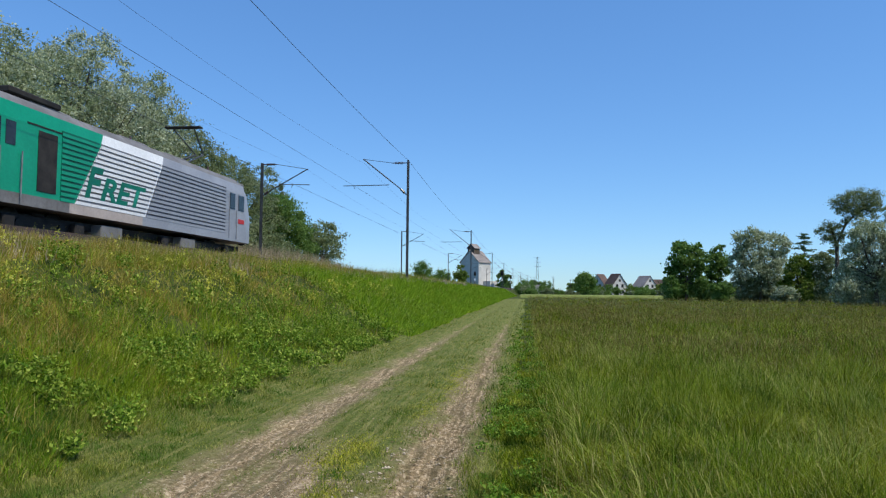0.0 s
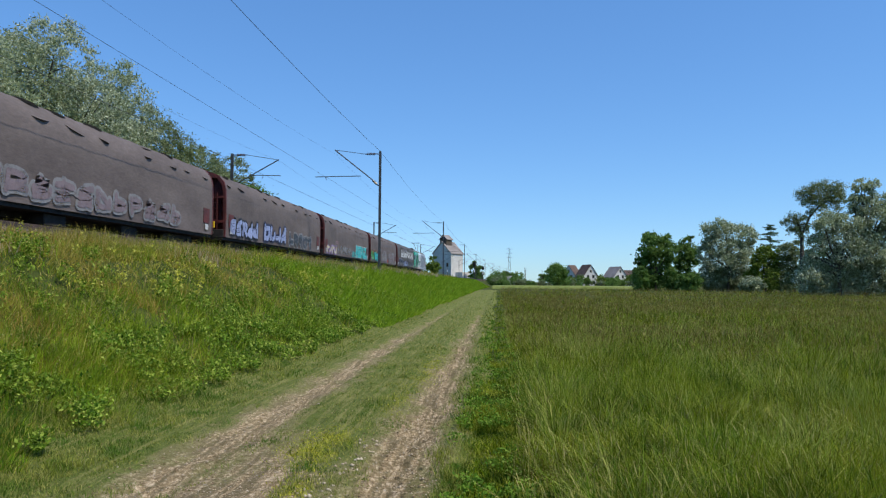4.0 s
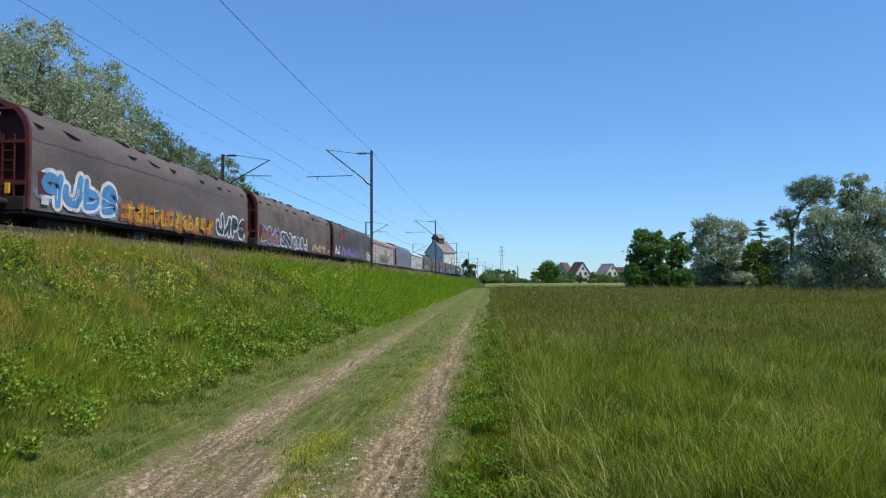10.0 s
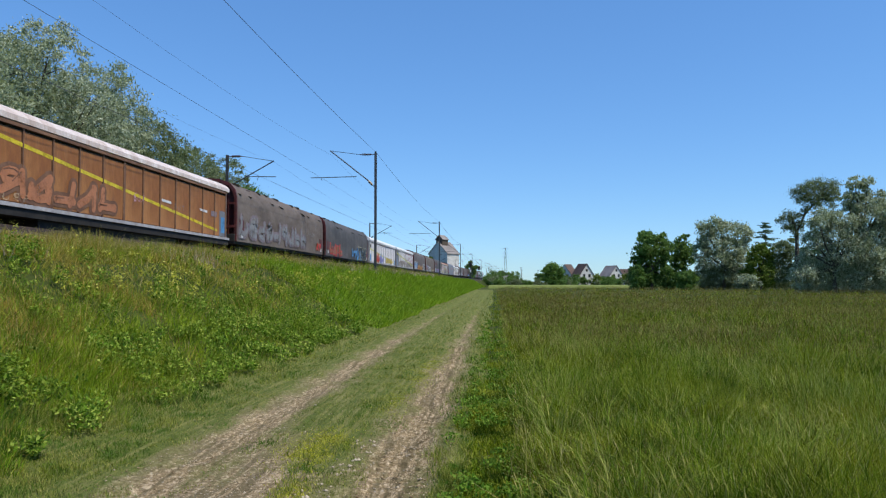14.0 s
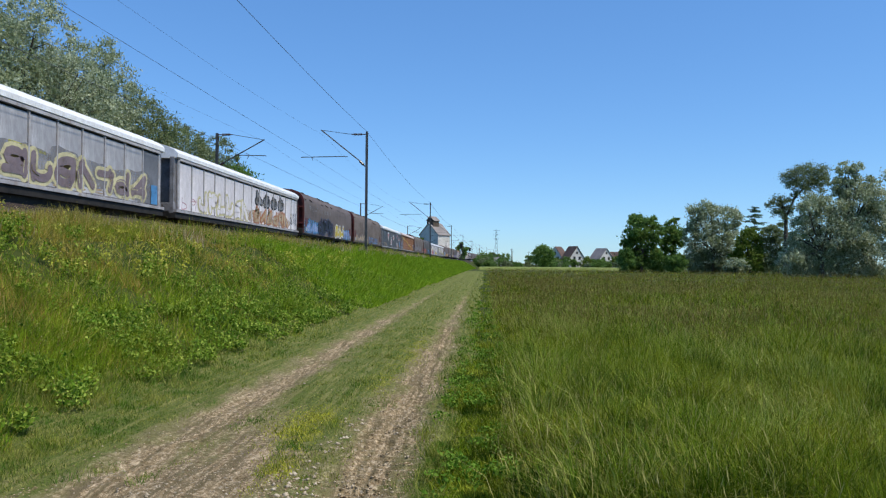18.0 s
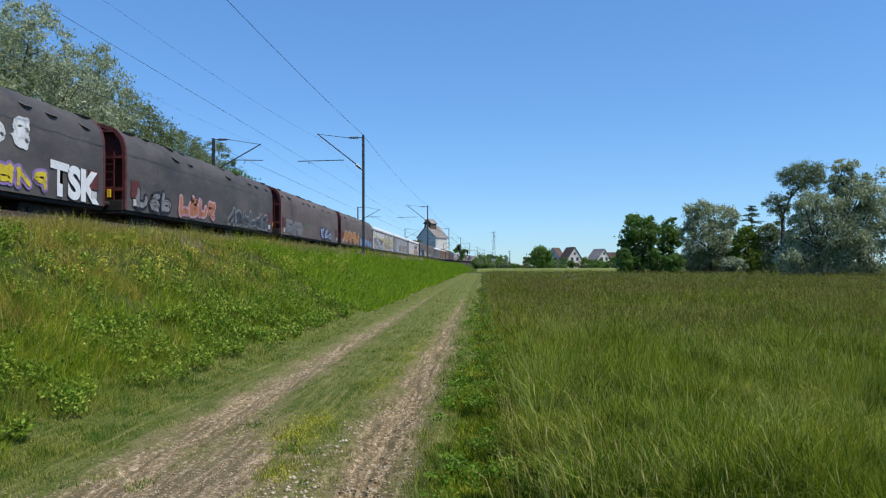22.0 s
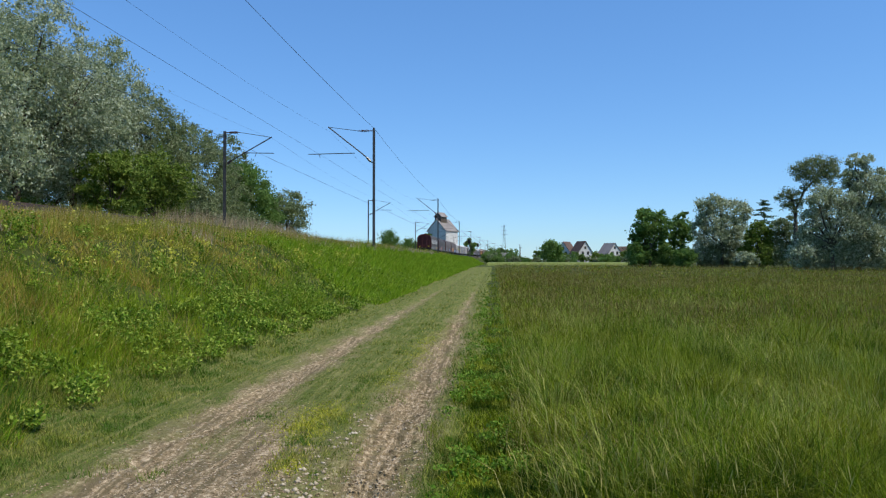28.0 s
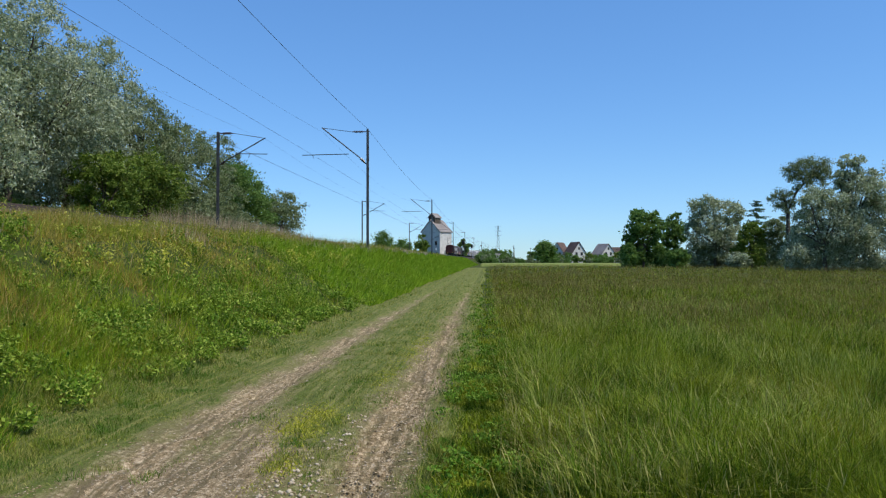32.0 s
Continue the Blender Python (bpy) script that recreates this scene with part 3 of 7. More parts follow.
rng = np.random.default_rng(7)
edge = lambda x, y: -0.42 + 0.16 * wobble(x, y, 0.5)
x, y, r, size, bz = tufts(20500, 24, 3.8, 170, -12, 44, rng, lambda x, y: (x - bend(y) > edge(x, y)) & (y > 2), spread=0.13)
clump = 0.55 * vnoise(x, y, 0.42, 21) + 0.45 * vnoise(x, y, 1.3, 22)
keep = rng.uniform(0, 1, len(x)) < 0.30 + 1.25 * clump
x, y, r, size, bz, clump = x[keep], y[keep], r[keep], size[keep], bz[keep], clump[keep]
tall = np.clip((x - edge(x, y)) / 1.3, 0.30, 1) * (0.18 + 1.6 * clump)
P = np.stack([x, y, height(x, y) - 0.03], -1)
h = np.minimum(tall * rng.uniform(0.16, 0.46, len(x)) * (0.45 + 0.6 * size), rng.uniform(0.4, 0.75, len(x)))
w = 0.0062 * np.maximum(1, r / 7.5) ** 0.9 * rng.uniform(0.5, 1.6, len(x))
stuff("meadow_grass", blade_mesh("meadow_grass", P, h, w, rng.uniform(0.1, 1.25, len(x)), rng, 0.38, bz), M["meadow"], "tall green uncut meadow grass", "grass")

# the meadow and the bank beyond the walker's view
x, y = rng.uniform(-9.2, 30, 45000), rng.uniform(-26, 34, 45000)
u = x - bend(y)
keep = ((u > 0) | (u < -3.9)) & ((y < 4.5) | (np.abs(np.degrees(np.arctan2(x, y))) > 40))
x, y = x[keep], y[keep]
P = np.stack([x, y, height(x, y) - 0.03], -1)
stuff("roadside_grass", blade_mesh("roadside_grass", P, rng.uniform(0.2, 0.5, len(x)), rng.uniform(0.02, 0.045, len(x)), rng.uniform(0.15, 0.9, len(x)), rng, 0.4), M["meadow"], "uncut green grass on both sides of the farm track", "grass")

# tussocks of longer arching blades
tx, ty, tr = fan(520, rng, 4.4, 40, -3, 43, 0.45)
keep = tx > 0.5
tx, ty = tx[keep], ty[keep]
k = np.repeat(np.arange(len(tx)), 62)
big = rng.uniform(0.55, 1.35, len(tx))[k]
ox, oy = rng.normal(0, 0.07, len(k)), rng.normal(0, 0.07, len(k))
x, y = tx[k] + ox * big, ty[k] + oy * big
r = np.hypot(x, y)
P = np.stack([x, y, height(x, y) - 0.03], -1)
stuff("tussocks", blade_mesh("tussocks", P, rng.uniform(0.3, 0.62, len(x)) * big, 0.0065 * np.maximum(1, r / 8) ** 0.9 * rng.uniform(0.6, 1.4, len(x)), rng.uniform(0.15, 1.0, len(x)), rng, 0.3, np.arctan2(oy, ox)), M["tussock"], "tussocks of long arching grass in the meadow", "grass")

# bleached straws among the blades
x, y, r = fan(5500, rng, 4.0, 60, -4, 42, 0.9)
keep = (x > 0.1) & (wobble(x, y, 0.7) + 0.6 * wobble(x, y, 2.0) > rng.uniform(-0.5, 0.9, len(x)))
x, y = x[keep], y[keep]
for px_, py_, wide, count in ((1.3, 28, 0.9, 420), (1.35, 19.5, 0.6, 420), (1.75, 16.2, 0.5, 420), (9.9, 42, 1.3, 420), (17.0, 38.5, 1.5, 420), (19.0, 36.5, 1.3, 360), (2.9, 7.4, 0.35, 260), (3.0, 5.3, 0.3, 420), (4.6, 13.5, 0.7, 240), (7.5, 15.0, 0.8, 240), (5.6, 22, 1.1, 300), (12, 27, 1.4, 300)):
    x = np.concatenate([x, px_ + rng.normal(0, wide, count)])
    y = np.concatenate([y, py_ + rng.normal(0, wide * 1.5, count)])
keep = x > 0.1
x, y = x[keep], y[keep]
r = np.hypot(x, y)
P = np.stack([x, y, height(x, y)], -1)
stuff("meadow_straws", blade_mesh("meadow_straws", P, rng.uniform(0.3, 0.58, len(x)), 0.004 * np.maximum(1, r / 7), rng.uniform(0.2, 1.1, len(x)), rng, 0.3), M["straw"], "pale dry straws standing in the meadow", "grass")

def stems(name, x, y, r, h0, h1, w0, head_w, material, label):
    """Thin stalks, each with a slender seed head."""
    n = len(x)
    P = np.stack([x, y, height(x, y)], -1)
    h = rng.uniform(h0, h1, n) * (1 + 0.15 * wobble(x, y, 2.2))
    bz = rng.uniform(0, 2 * np.pi, n)
    l = np.stack([np.cos(bz), np.sin(bz), np.zeros(n)], -1) * (h * rng.uniform(0.05, 0.4, n))[:, None]
    s = np.stack([np.cos(bz + 1.3), np.sin(bz + 1.3), np.zeros(n)], -1)
    w = w0 * np.maximum(1, r / 9) ** 0.7
    hw = head_w * np.maximum(1, r / 9) ** 0.8 * rng.uniform(0.7, 1.5, n)
    up = np.array([0, 0, 1.0])
    neck = P + up * (h * 0.8)[:, None] + l * 0.6
    head = P + up * (h * 0.9)[:, None] + l * 0.82
    tip = P + up * h[:, None] + l
    V = np.stack([P - s * w[:, None], P + s * w[:, None], neck, head - s * hw[:, None], head + s * hw[:, None], tip], 1).reshape(-1, 3)
    k = np.arange(n)[:, None] * 6
    stuff(name, raw_mesh(name, V, k + np.array([[0, 1, 2]]), k + np.array([[2, 4, 5, 3]])), material, label, "grass")


# flowering stems over the meadow
x, y, r = fan(140000, rng, 8, 300, -6, 46, 0.45)
keep = (x - bend(y) > 0.3) & (0.5 * wobble(x, y, 3.0) + 0.3 * wobble(x, y, 0.8) + np.clip((r - 9) / 24, 0, 1.5) > rng.uniform(0.15, 1.5, len(x)))
x, y, r = x[keep], y[keep], r[keep]
stems("seed_heads", x, y, r, 0.36, 0.68, 0.0012, 0.003, M["seed"], "brownish flowering grass heads over the meadow")
x, y, r = fan(9000, rng, 3.9, 26, -4, 44, 0.6)
keep = (x > 0.15) & (wobble(x, y, 0.9) + 0.6 * wobble(x, y, 0.3) > rng.uniform(-0.6, 1.2, len(x)))
stems("pale_seed_heads", x[keep], y[keep], r[keep], 0.32, 0.6, 0.0009, 0.0022, M["straw"], "pale seed heads of meadow grass")

def panicles(name, x, y, r, h0, h1, per, long_, material, label):
    """Loose flowering heads: small spikelets round the top of each stalk."""
    n = len(x)
    h = rng.uniform(h0, h1, n)
    lean = rng.normal(0, 0.09, (n, 2))
    k = np.repeat(np.arange(n), per)
    q = rng.uniform(0.62, 1.0, len(k))
    C = np.stack([x[k] + lean[k, 0] * q, y[k] + lean[k, 1] * q, height(x, y)[k] + h[k] * q], -1)
    C += rng.normal(0, 1, C.shape) * (0.028 * (1.15 - q) / 0.4)[:, None]
    big = long_ * np.maximum(1, r[k] / 8) ** 0.75 * rng.uniform(0.6, 1.5, len(k))
    stuff(name, leaf_cloud(name, C, big, 0.34, rng, 0.0, -0.3), material, label, "grass")


x, y, r = fan(4200, rng, 4.4, 45, -4, 44, 0.55)
keep = (x - bend(y) > 0.1) & (0.6 * vnoise(x, y, 1.6, 41) + 0.4 * vnoise(x, y, 0.5, 42) > rng.uniform(0.3, 0.75, len(x)))
panicles("grass_panicles", x[keep], y[keep], r[keep], 0.30, 0.56, 14, 0.014, M["seed"], "loose pale flowering heads of meadow grass")
# drifts of dry reddish heads
dx_, dy_ = [], []
for px_, py_, wx, wy in ((3.7, 34.7, 1.0, 3.0), (3.5, 46, 1.0, 4.0), (2.6, 23, 0.7, 2.0), (7.4, 32, 1.3, 2.6), (27, 60, 3.0, 4.0), (14, 75, 3.0, 6.0), (5, 60, 1.5, 6.0), (10.5, 22, 1.0, 1.6), (4.4, 13.5, 0.4, 0.8), (7.6, 14.0, 0.35, 0.9), (2.2, 16.5, 0.4, 1.2)):
    dx_.append(px_ + rng.normal(0, wx, 140)), dy_.append(py_ + rng.normal(0, wy, 140))
x, y = np.concatenate(dx_), np.concatenate(dy_)
keep = x > 0.4
x, y = x[keep], y[keep]
panicles("dry_panicles", x, y, np.hypot(x, y), 0.38, 0.62, 14, 0.014, M["seed"], "drifts of dry reddish flowering grass in the meadow")
x, y, r = fan(6000, rng, 7, 45, -70, -8, 0.5)
keep = (x - bend(y) < -4.6) & (x - bend(y) > -9.2) & (vnoise(x, y, 1.1, 43) > rng.uniform(0.25, 0.9, len(x)))
panicles("bank_panicles", x[keep], y[keep], r[keep], 0.35, 0.62, 12, 0.015, M["straw"], "loose flowering heads of the embankment grass")

# embankment grass
foot = lambda x, y: -4.05 + 0.55 * (vnoise(x, y, 0.8, 31) - 0.5) + 0.35 * (vnoise(x, y, 0.25, 32) - 0.5)
x, y, r, size, bz = tufts(21000, 21, 4.5, 190, -75, -1, rng, lambda x, y: (x - bend(y) < foot(x, y)) & (x - bend(y) > -9.2), spread=0.12)
xc, yc = rng.uniform(-9.75, -8.0, 46000), 3.5 * 40 ** rng.uniform(0, 1, 46000)
x, y, r = np.concatenate([x, xc + bend(yc)]), np.concatenate([y, yc]), np.concatenate([r, np.hypot(xc, yc)])
size, bz = np.concatenate([size, np.full(len(xc), 1.2)]), np.concatenate([bz, rng.uniform(0, 6.28, len(xc))])
clump = 0.5 * vnoise(x, y, 0.5, 33) + 0.5 * vnoise(x, y, 1.2, 34)
keep = rng.uniform(0, 1, len(x)) < 0.18 + 1.45 * clump
x, y, r, size, bz, clump = x[keep], y[keep], r[keep], size[keep], bz[keep], clump[keep]
u = x - bend(y)
P = np.stack([x, y, height(x, y) - 0.03], -1)
h = rng.uniform(0.2, 0.52, len(x)) * np.sqrt(size) * (0.16 + 1.65 * clump) * np.interp(u, [-9.7, -9.2, -8.2, -7.5, -4.9, -4.4, -3.8], [1.3, 1.4, 1.25, 0.9, 1.0, 0.6, 0.25]) * np.interp(y, [12.5, 17, 26, 40], [0.7, 0.84, 0.95, 1.05])
w = 0.006 * np.maximum(1, r / 7) ** 0.9 * rng.uniform(0.6, 1.5, len(x))
share = np.interp(u, [-9, -7.5, -6.2, -5], [0.9, 0.8, 0.35, 0.03]) * np.interp(y, [14, 38], [1.0, 0.5]) + 0.9 * (vnoise(x, y, 0.9, 35) - 0.5)
tan = rng.uniform(0, 1, len(x)) < share
lean_ = rng.uniform(0.1, 1.15, len(x))
for pick, nm, mt, lb in ((~tan, "embankment_grass", "bank", "long bright green grass on the railway embankment"), (tan, "yellowed_grass", "bank_dry", "olive and yellowed long grass on the upper embankment")):
    stuff(nm, blade_mesh(nm, P[pick], h[pick], w[pick], lean_[pick], rng, 0.4, bz[pick]), M[mt], lb, "grass")

# coarse grass on the far stretch of the embankment and its track side
x, y = rng.uniform(-9.4, -3.9, 70000), 24 * 9.5 ** rng.uniform(0, 1, 70000)
P = np.stack([x + bend(y), y, height(x + bend(y), y) - 0.03], -1)
stuff("far_bank_grass", blade_mesh("far_bank_grass", P, rng.uniform(0.25, 0.55, len(x)), 0.0012 * np.hypot(x, y) * rng.uniform(0.6, 1.4, len(x)), rng.uniform(0.2, 1.0, len(x)), rng, 0.4), M["bank_far"], "bright green grass on the far embankment", "grass")

# dry pale stems on the crest and behind the railway
x1, y1 = rng.uniform(-9.9, -7.6, 20000), rng.uniform(4, 95, 20000)
x2, y2 = rng.uniform(-20.6, -17.3, 16000), rng.uniform(22, 110, 16000)
keep = wobble(x1, y1, 1.5) > rng.uniform(-0.3, 0.8, len(x1))
x, y = np.concatenate([x1[keep], x2]), np.concatenate([y1[keep], y2])
r = np.hypot(x, y)
x3, y3 = rng.uniform(-10.2, -9.3, 2500), rng.uniform(9, 60, 2500)
x, y, r = np.concatenate([x, x3]), np.concatenate([y, y3]), np.concatenate([r, np.hypot(x3, y3)])
P = np.stack([x + bend(y), y, np.maximum(height(x + bend(y), y), np.where((x < -9) & (x > -17), 2.16 + 0.37 * np.clip((-8.9 - x) / 0.6, 0, 1), 0)) - 0.03], -1)
h = np.where(x < -15, rng.uniform(0.55, 1.1, len(x)) * np.interp(y, [38, 43, 66, 80], [1.0, 2.5, 2.3, 1.2]), rng.uniform(0.35, 0.75, len(x)) * np.interp(y, [12, 20, 30], [0.65, 0.8, 1.0]) * np.where(x < -9.3, 0.55, 1.0))
stuff("dry_grass", blade_mesh("dry_grass", P, h, 0.007 * np.maximum(1, r / 9), rng.uniform(0.05, 0.5, len(x)), rng), M["dry"], "dry straw-coloured grass beside the railway", "grass")

# olive grass on the shoulder of the ballast
x, y = rng.uniform(-9.85, -8.8, 26000), 8 * 14 ** rng.uniform(0, 1, 26000)
r = np.hypot(x, y)
P = np.stack([x + bend(y), y, 2.13 + 0.37 * np.clip((-8.9 - x) / 0.6, 0, 1) - 0.03], -1)
h = rng.uniform(0.15, 0.46, len(x)) * (1 + 0.4 * wobble(x, y, 0.8)) * np.interp(y, [11, 16], [0.75, 1.0])
stuff("shoulder_grass", blade_mesh("shoulder_grass", P, h, 0.007 * np.maximum(1, r / 9), rng.uniform(0.1, 0.8, len(x)), rng), M["bank_dry"], "olive and straw-coloured grass on the ballast shoulder", "grass")

# short grass on the farm track
x, y, r = fan(380000, rng, 4.2, 120, -52, 8, 0.8)
u = x - bend(y)
keep = (u > -4.7) & (u < -0.25) & (worn(x, y) < rng.uniform(-0.35, 0.60, len(x))) & (vnoise(x, y, 0.13, 13) + 0.5 * (u < -3.3) > rng.uniform(0.1, 0.75, len(x)))
x, y, r, u = x[keep], y[keep], r[keep], u[keep]
P = np.stack([x, y, np.maximum(track_z(x, y), height(x, y) - 0.04) - 0.01], -1)
h = rng.uniform(0.015, 0.065, len(x)) * np.interp(u, [-4.5, -3.9, -3.1, -1.95, -1.6, -1.3, -0.5], [2.2, 1.5, 0.8, 0.9, 1.25, 0.9, 2.0]) * (0.35 + 1.1 * vnoise(x, y, 0.28, 14) + 1.6 * np.clip(vnoise(x, y, 0.5, 15) - 0.62, 0, 1) * 3)
stuff("track_grass", blade_mesh("track_grass", P, h, 0.005 * np.maximum(1, r / 6), rng.uniform(0.2, 0.9, len(x)), rng), M["short"], "short trampled grass on the farm track", "grass")

# yellow moss on the track
mx_, my_ = [], []
for px_, py_, wx, wy, count in ((-1.72, 6.9, 0.14, 0.42, 5200), (-1.25, 13.0, 0.16, 1.5, 4600), (-1.55, 5.5, 0.09, 0.3, 1500), (-1.35, 9.6, 0.1, 0.5, 1300)):
    mx_.append(px_ + rng.normal(0, wx, count))
    my_.append(py_ + rng.normal(0, wy, count))
x, y = np.concatenate(mx_), np.concatenate(my_)
keep = wobble(x, y, 0.12) > rng.uniform(-1.0, 0.5, len(x))
x, y = x[keep], y[keep]
P = np.stack([x, y, track_z(x, y) - 0.004], -1)
stuff("moss", blade_mesh("moss", P, rng.uniform(0.01, 0.035, len(x)), np.full(len(x), 0.006), rng.uniform(0.3, 1.2, len(x)), rng), M["moss"], "yellow-green moss on the farm track", "moss")

# stones in the ruts
n = 1500
x, y, r = fan(n * 3, rng, 4.0, 30, -45, 2, 1.0)
keep = (worn(x, y) + 0.55 * np.exp(-((x + 1.35) / 0.12) ** 2) > rng.uniform(0.1, 0.9, len(x))) & (x > -3.3) & (x < -0.4)
x, y, r = x[keep][:n], y[keep][:n], r[keep][:n]
n = len(x)
size = rng.uniform(0.004, 0.011, n) * (1 + 1.2 * (rng.uniform(0, 1, n) > 0.95) + 1.3 * (np.abs(x + 1.35) < 0.17) * (y < 7.5))
octa = np.array([[1, 0, 0], [0, 1, 0], [-1, 0, 0], [0, -1, 0], [0, 0, 0.7], [0, 0, -0.7]], float)
V = octa[None] * rng.uniform(0.6, 1.3, (n, 6, 1)) * size[:, None, None]
ca, sa = np.cos(r * 91), np.sin(r * 91)
V = np.stack([V[..., 0] * ca[:, None] - V[..., 1] * sa[:, None], V[..., 0] * sa[:, None] + V[..., 1] * ca[:, None], V[..., 2]], -1)
V += np.stack([x, y, track_z(x, y) + size * 0.25], -1)[:, None]
k = np.arange(n)[:, None, None] * 6
F = np.array([[0, 1, 4], [1, 2, 4], [2, 3, 4], [3, 0, 4], [1, 0, 5], [2, 1, 5], [3, 2, 5], [0, 3, 5]])
stuff("track_stones", raw_mesh("track_stones", V.reshape(-1, 3), (k + F[None]).reshape(-1, 3)), M["stone"], "pale stones pressed into the wheel ruts", "stones")


# crumbled clods of dry earth
x, y, r = fan(26000, rng, 4.0, 40, -45, 2, 1.0)
keep = (worn(x, y) > rng.uniform(0.1, 0.75, len(x))) & (x > -3.4) & (x < -0.4)
x, y, r = x[keep], y[keep], r[keep]
n = len(x)
size = rng.uniform(0.004, 0.012, n) * np.where(x > -1.6, 1.25, 1.0)
V = octa[None] * rng.uniform(0.6, 1.3, (n, 6, 1)) * size[:, None, None] * np.array([1, 1, 0.6])
ca, sa = np.cos(r * 57), np.sin(r * 57)
V = np.stack([V[..., 0] * ca[:, None] - V[..., 1] * sa[:, None], V[..., 0] * sa[:, None] + V[..., 1] * ca[:, None], V[..., 2]], -1)
V += np.stack([x, y, track_z(x, y) + size * 0.2], -1)[:, None]
k = np.arange(n)[:, None, None] * 6
stuff("earth_clods", raw_mesh("earth_clods", V.reshape(-1, 3), (k + F[None]).reshape(-1, 3)), M["clod"], "crumbled dry clods of earth in the wheel ruts", "earth")


# broad-leaved weeds along the foot of the embankment, and yellow ones higher up
def weeds(name, n, x0, x1, y0, y1, tall_, size, material, label, gap, seed, wide=0.15, leaves=34):
    """Leafy plants in drifts: each a dome of leaves on a few stalks; gap: the share of bare places between drifts."""
    rg = np.random.default_rng(seed)
    x = rg.uniform(x0, x1, n)
    y = y0 * (y1 / y0) ** rg.uniform(0, 1, n)
    keep = 0.6 * vnoise(x, y, 0.55, seed) + 0.4 * vnoise(x, y, 0.22, seed + 50) + rg.normal(0, 0.06, n) > gap
    x, y = x[keep], y[keep]
    big = rg.uniform(0.55, 1.25, len(x))
    k = np.repeat(np.arange(len(x)), leaves)
    d = rg.normal(0, 1, (len(k), 3))
    d /= np.linalg.norm(d, axis=1)[:, None]
    d *= (rg.uniform(0.35, 1.0, len(k)) * big[k])[:, None]
    C = np.stack([x + bend(y), y, height(x + bend(y), y)], -1)[k]
    C[:, :2] += d[:, :2] * wide
    C[:, 2] += tall_ * big[k] * (0.62 + 0.38 * d[:, 2])
    far_ = np.maximum(1, np.hypot(C[:, 0], C[:, 1]) / 12) ** 0.6
    stuff(name, leaf_cloud(name, C, rg.uniform(0.55, 1.5, len(C)) * size * far_, 0.55, rg, 2.2), material, label, "weeds")


weeds("weeds", 4200, -5.4, -4.0, 6.0, 42, 0.27, 0.046, M["weed"], "leafy green nettles and weeds on the embankment foot", 0.585, 3, 0.12, 24)
weeds("bank_herbs", 4200, -7.8, -4.9, 6.0, 36, 0.36, 0.046, M["weed"], "leafy herbs scattered in the embankment grass", 0.66, 9, 0.11, 22)
weeds("low_weeds", 420, -0.45, 0.35, 4.0, 30, 0.16, 0.032, M["nettle"], "leafy dark green weeds beside the farm track", 0.45, 5, 0.11)
weeds("yellow_weeds", 900, -8.9, -6.2, 7.0, 36, 0.44, 0.042, M["flower"], "yellow-green leafy weeds near the crest", 0.66, 4, 0.17)


# ---- railway ----
def along(name, section, ys, closed=False):
    """Sweeps a section of (x, z) points along the railway's curve."""
    sec, ys = np.array(section, float), np.asarray(ys, float)
    V = np.stack([sec[None, :, 0] + bend(ys)[:, None], np.repeat(ys[:, None], len(sec), 1), np.repeat(sec[None, :, 1], len(ys), 0)], -1).reshape(-1, 3)
    c = len(sec)
    cols = np.arange(c if closed else c - 1)
    i = (np.arange(len(ys) - 1)[:, None] * c + cols[None]).ravel()
    j = (np.arange(len(ys) - 1)[:, None] * c + (cols[None] + 1) % c).ravel()
    return raw_mesh(name, V, np.stack([i, j, j + c, i + c], -1))


run = np.concatenate([np.arange(-640, 130, 10), np.arange(130, 900, 12)])
b0, b1 = RAIL - 0.72, RAIL - 0.32
stuff("ballast_bed", along("ballast_bed", [(-17.0, b0), (-16.3, b1), (-9.5, b1), (-8.9, b0)], run), M["ballast"], "grey-brown stone ballast of the double railway line", "ballast", "structure")
for track in (NEAR_TRACK, FAR_TRACK):
    for side in (-0.7525, 0.7525):
        c_ = track + side
        stuff("rail", along("rail", [(c_ - 0.07, RAIL - 0.17), (c_ + 0.07, RAIL - 0.17), (c_ + 0.02, RAIL - 0.12), (c_ + 0.036, RAIL), (c_ - 0.036, RAIL), (c_ - 0.02, RAIL - 0.12)], run, True), M["rail"], "worn steel rail", "rail", "structure")
sy = np.arange(-20, 140, 0.6)
cube = np.array([[i, j, k] for k in (0, 1) for j in (0, 1) for i in (0, 1)], float)
SV = np.concatenate([np.array([track - 1.25, 0, RAIL - 0.36]) + cube[None] * np.array([2.5, 0.26, 0.19]) + np.stack([bend(sy), sy, sy * 0], -1)[:, None] for track in (NEAR_TRACK, FAR_TRACK)]).reshape(-1, 3)
SF = np.array([[4, 5, 7, 6], [0, 1, 5, 4], [2, 6, 7, 3], [0, 4, 6, 2], [1, 3, 7, 5]])
stuff("sleepers", raw_mesh("sleepers", SV, (np.arange(len(SV) // 8)[:, None, None] * 8 + SF[None]).reshape(-1, 4)), M["sleeper"], "grimy concrete sleepers in the ballast", "sleepers")


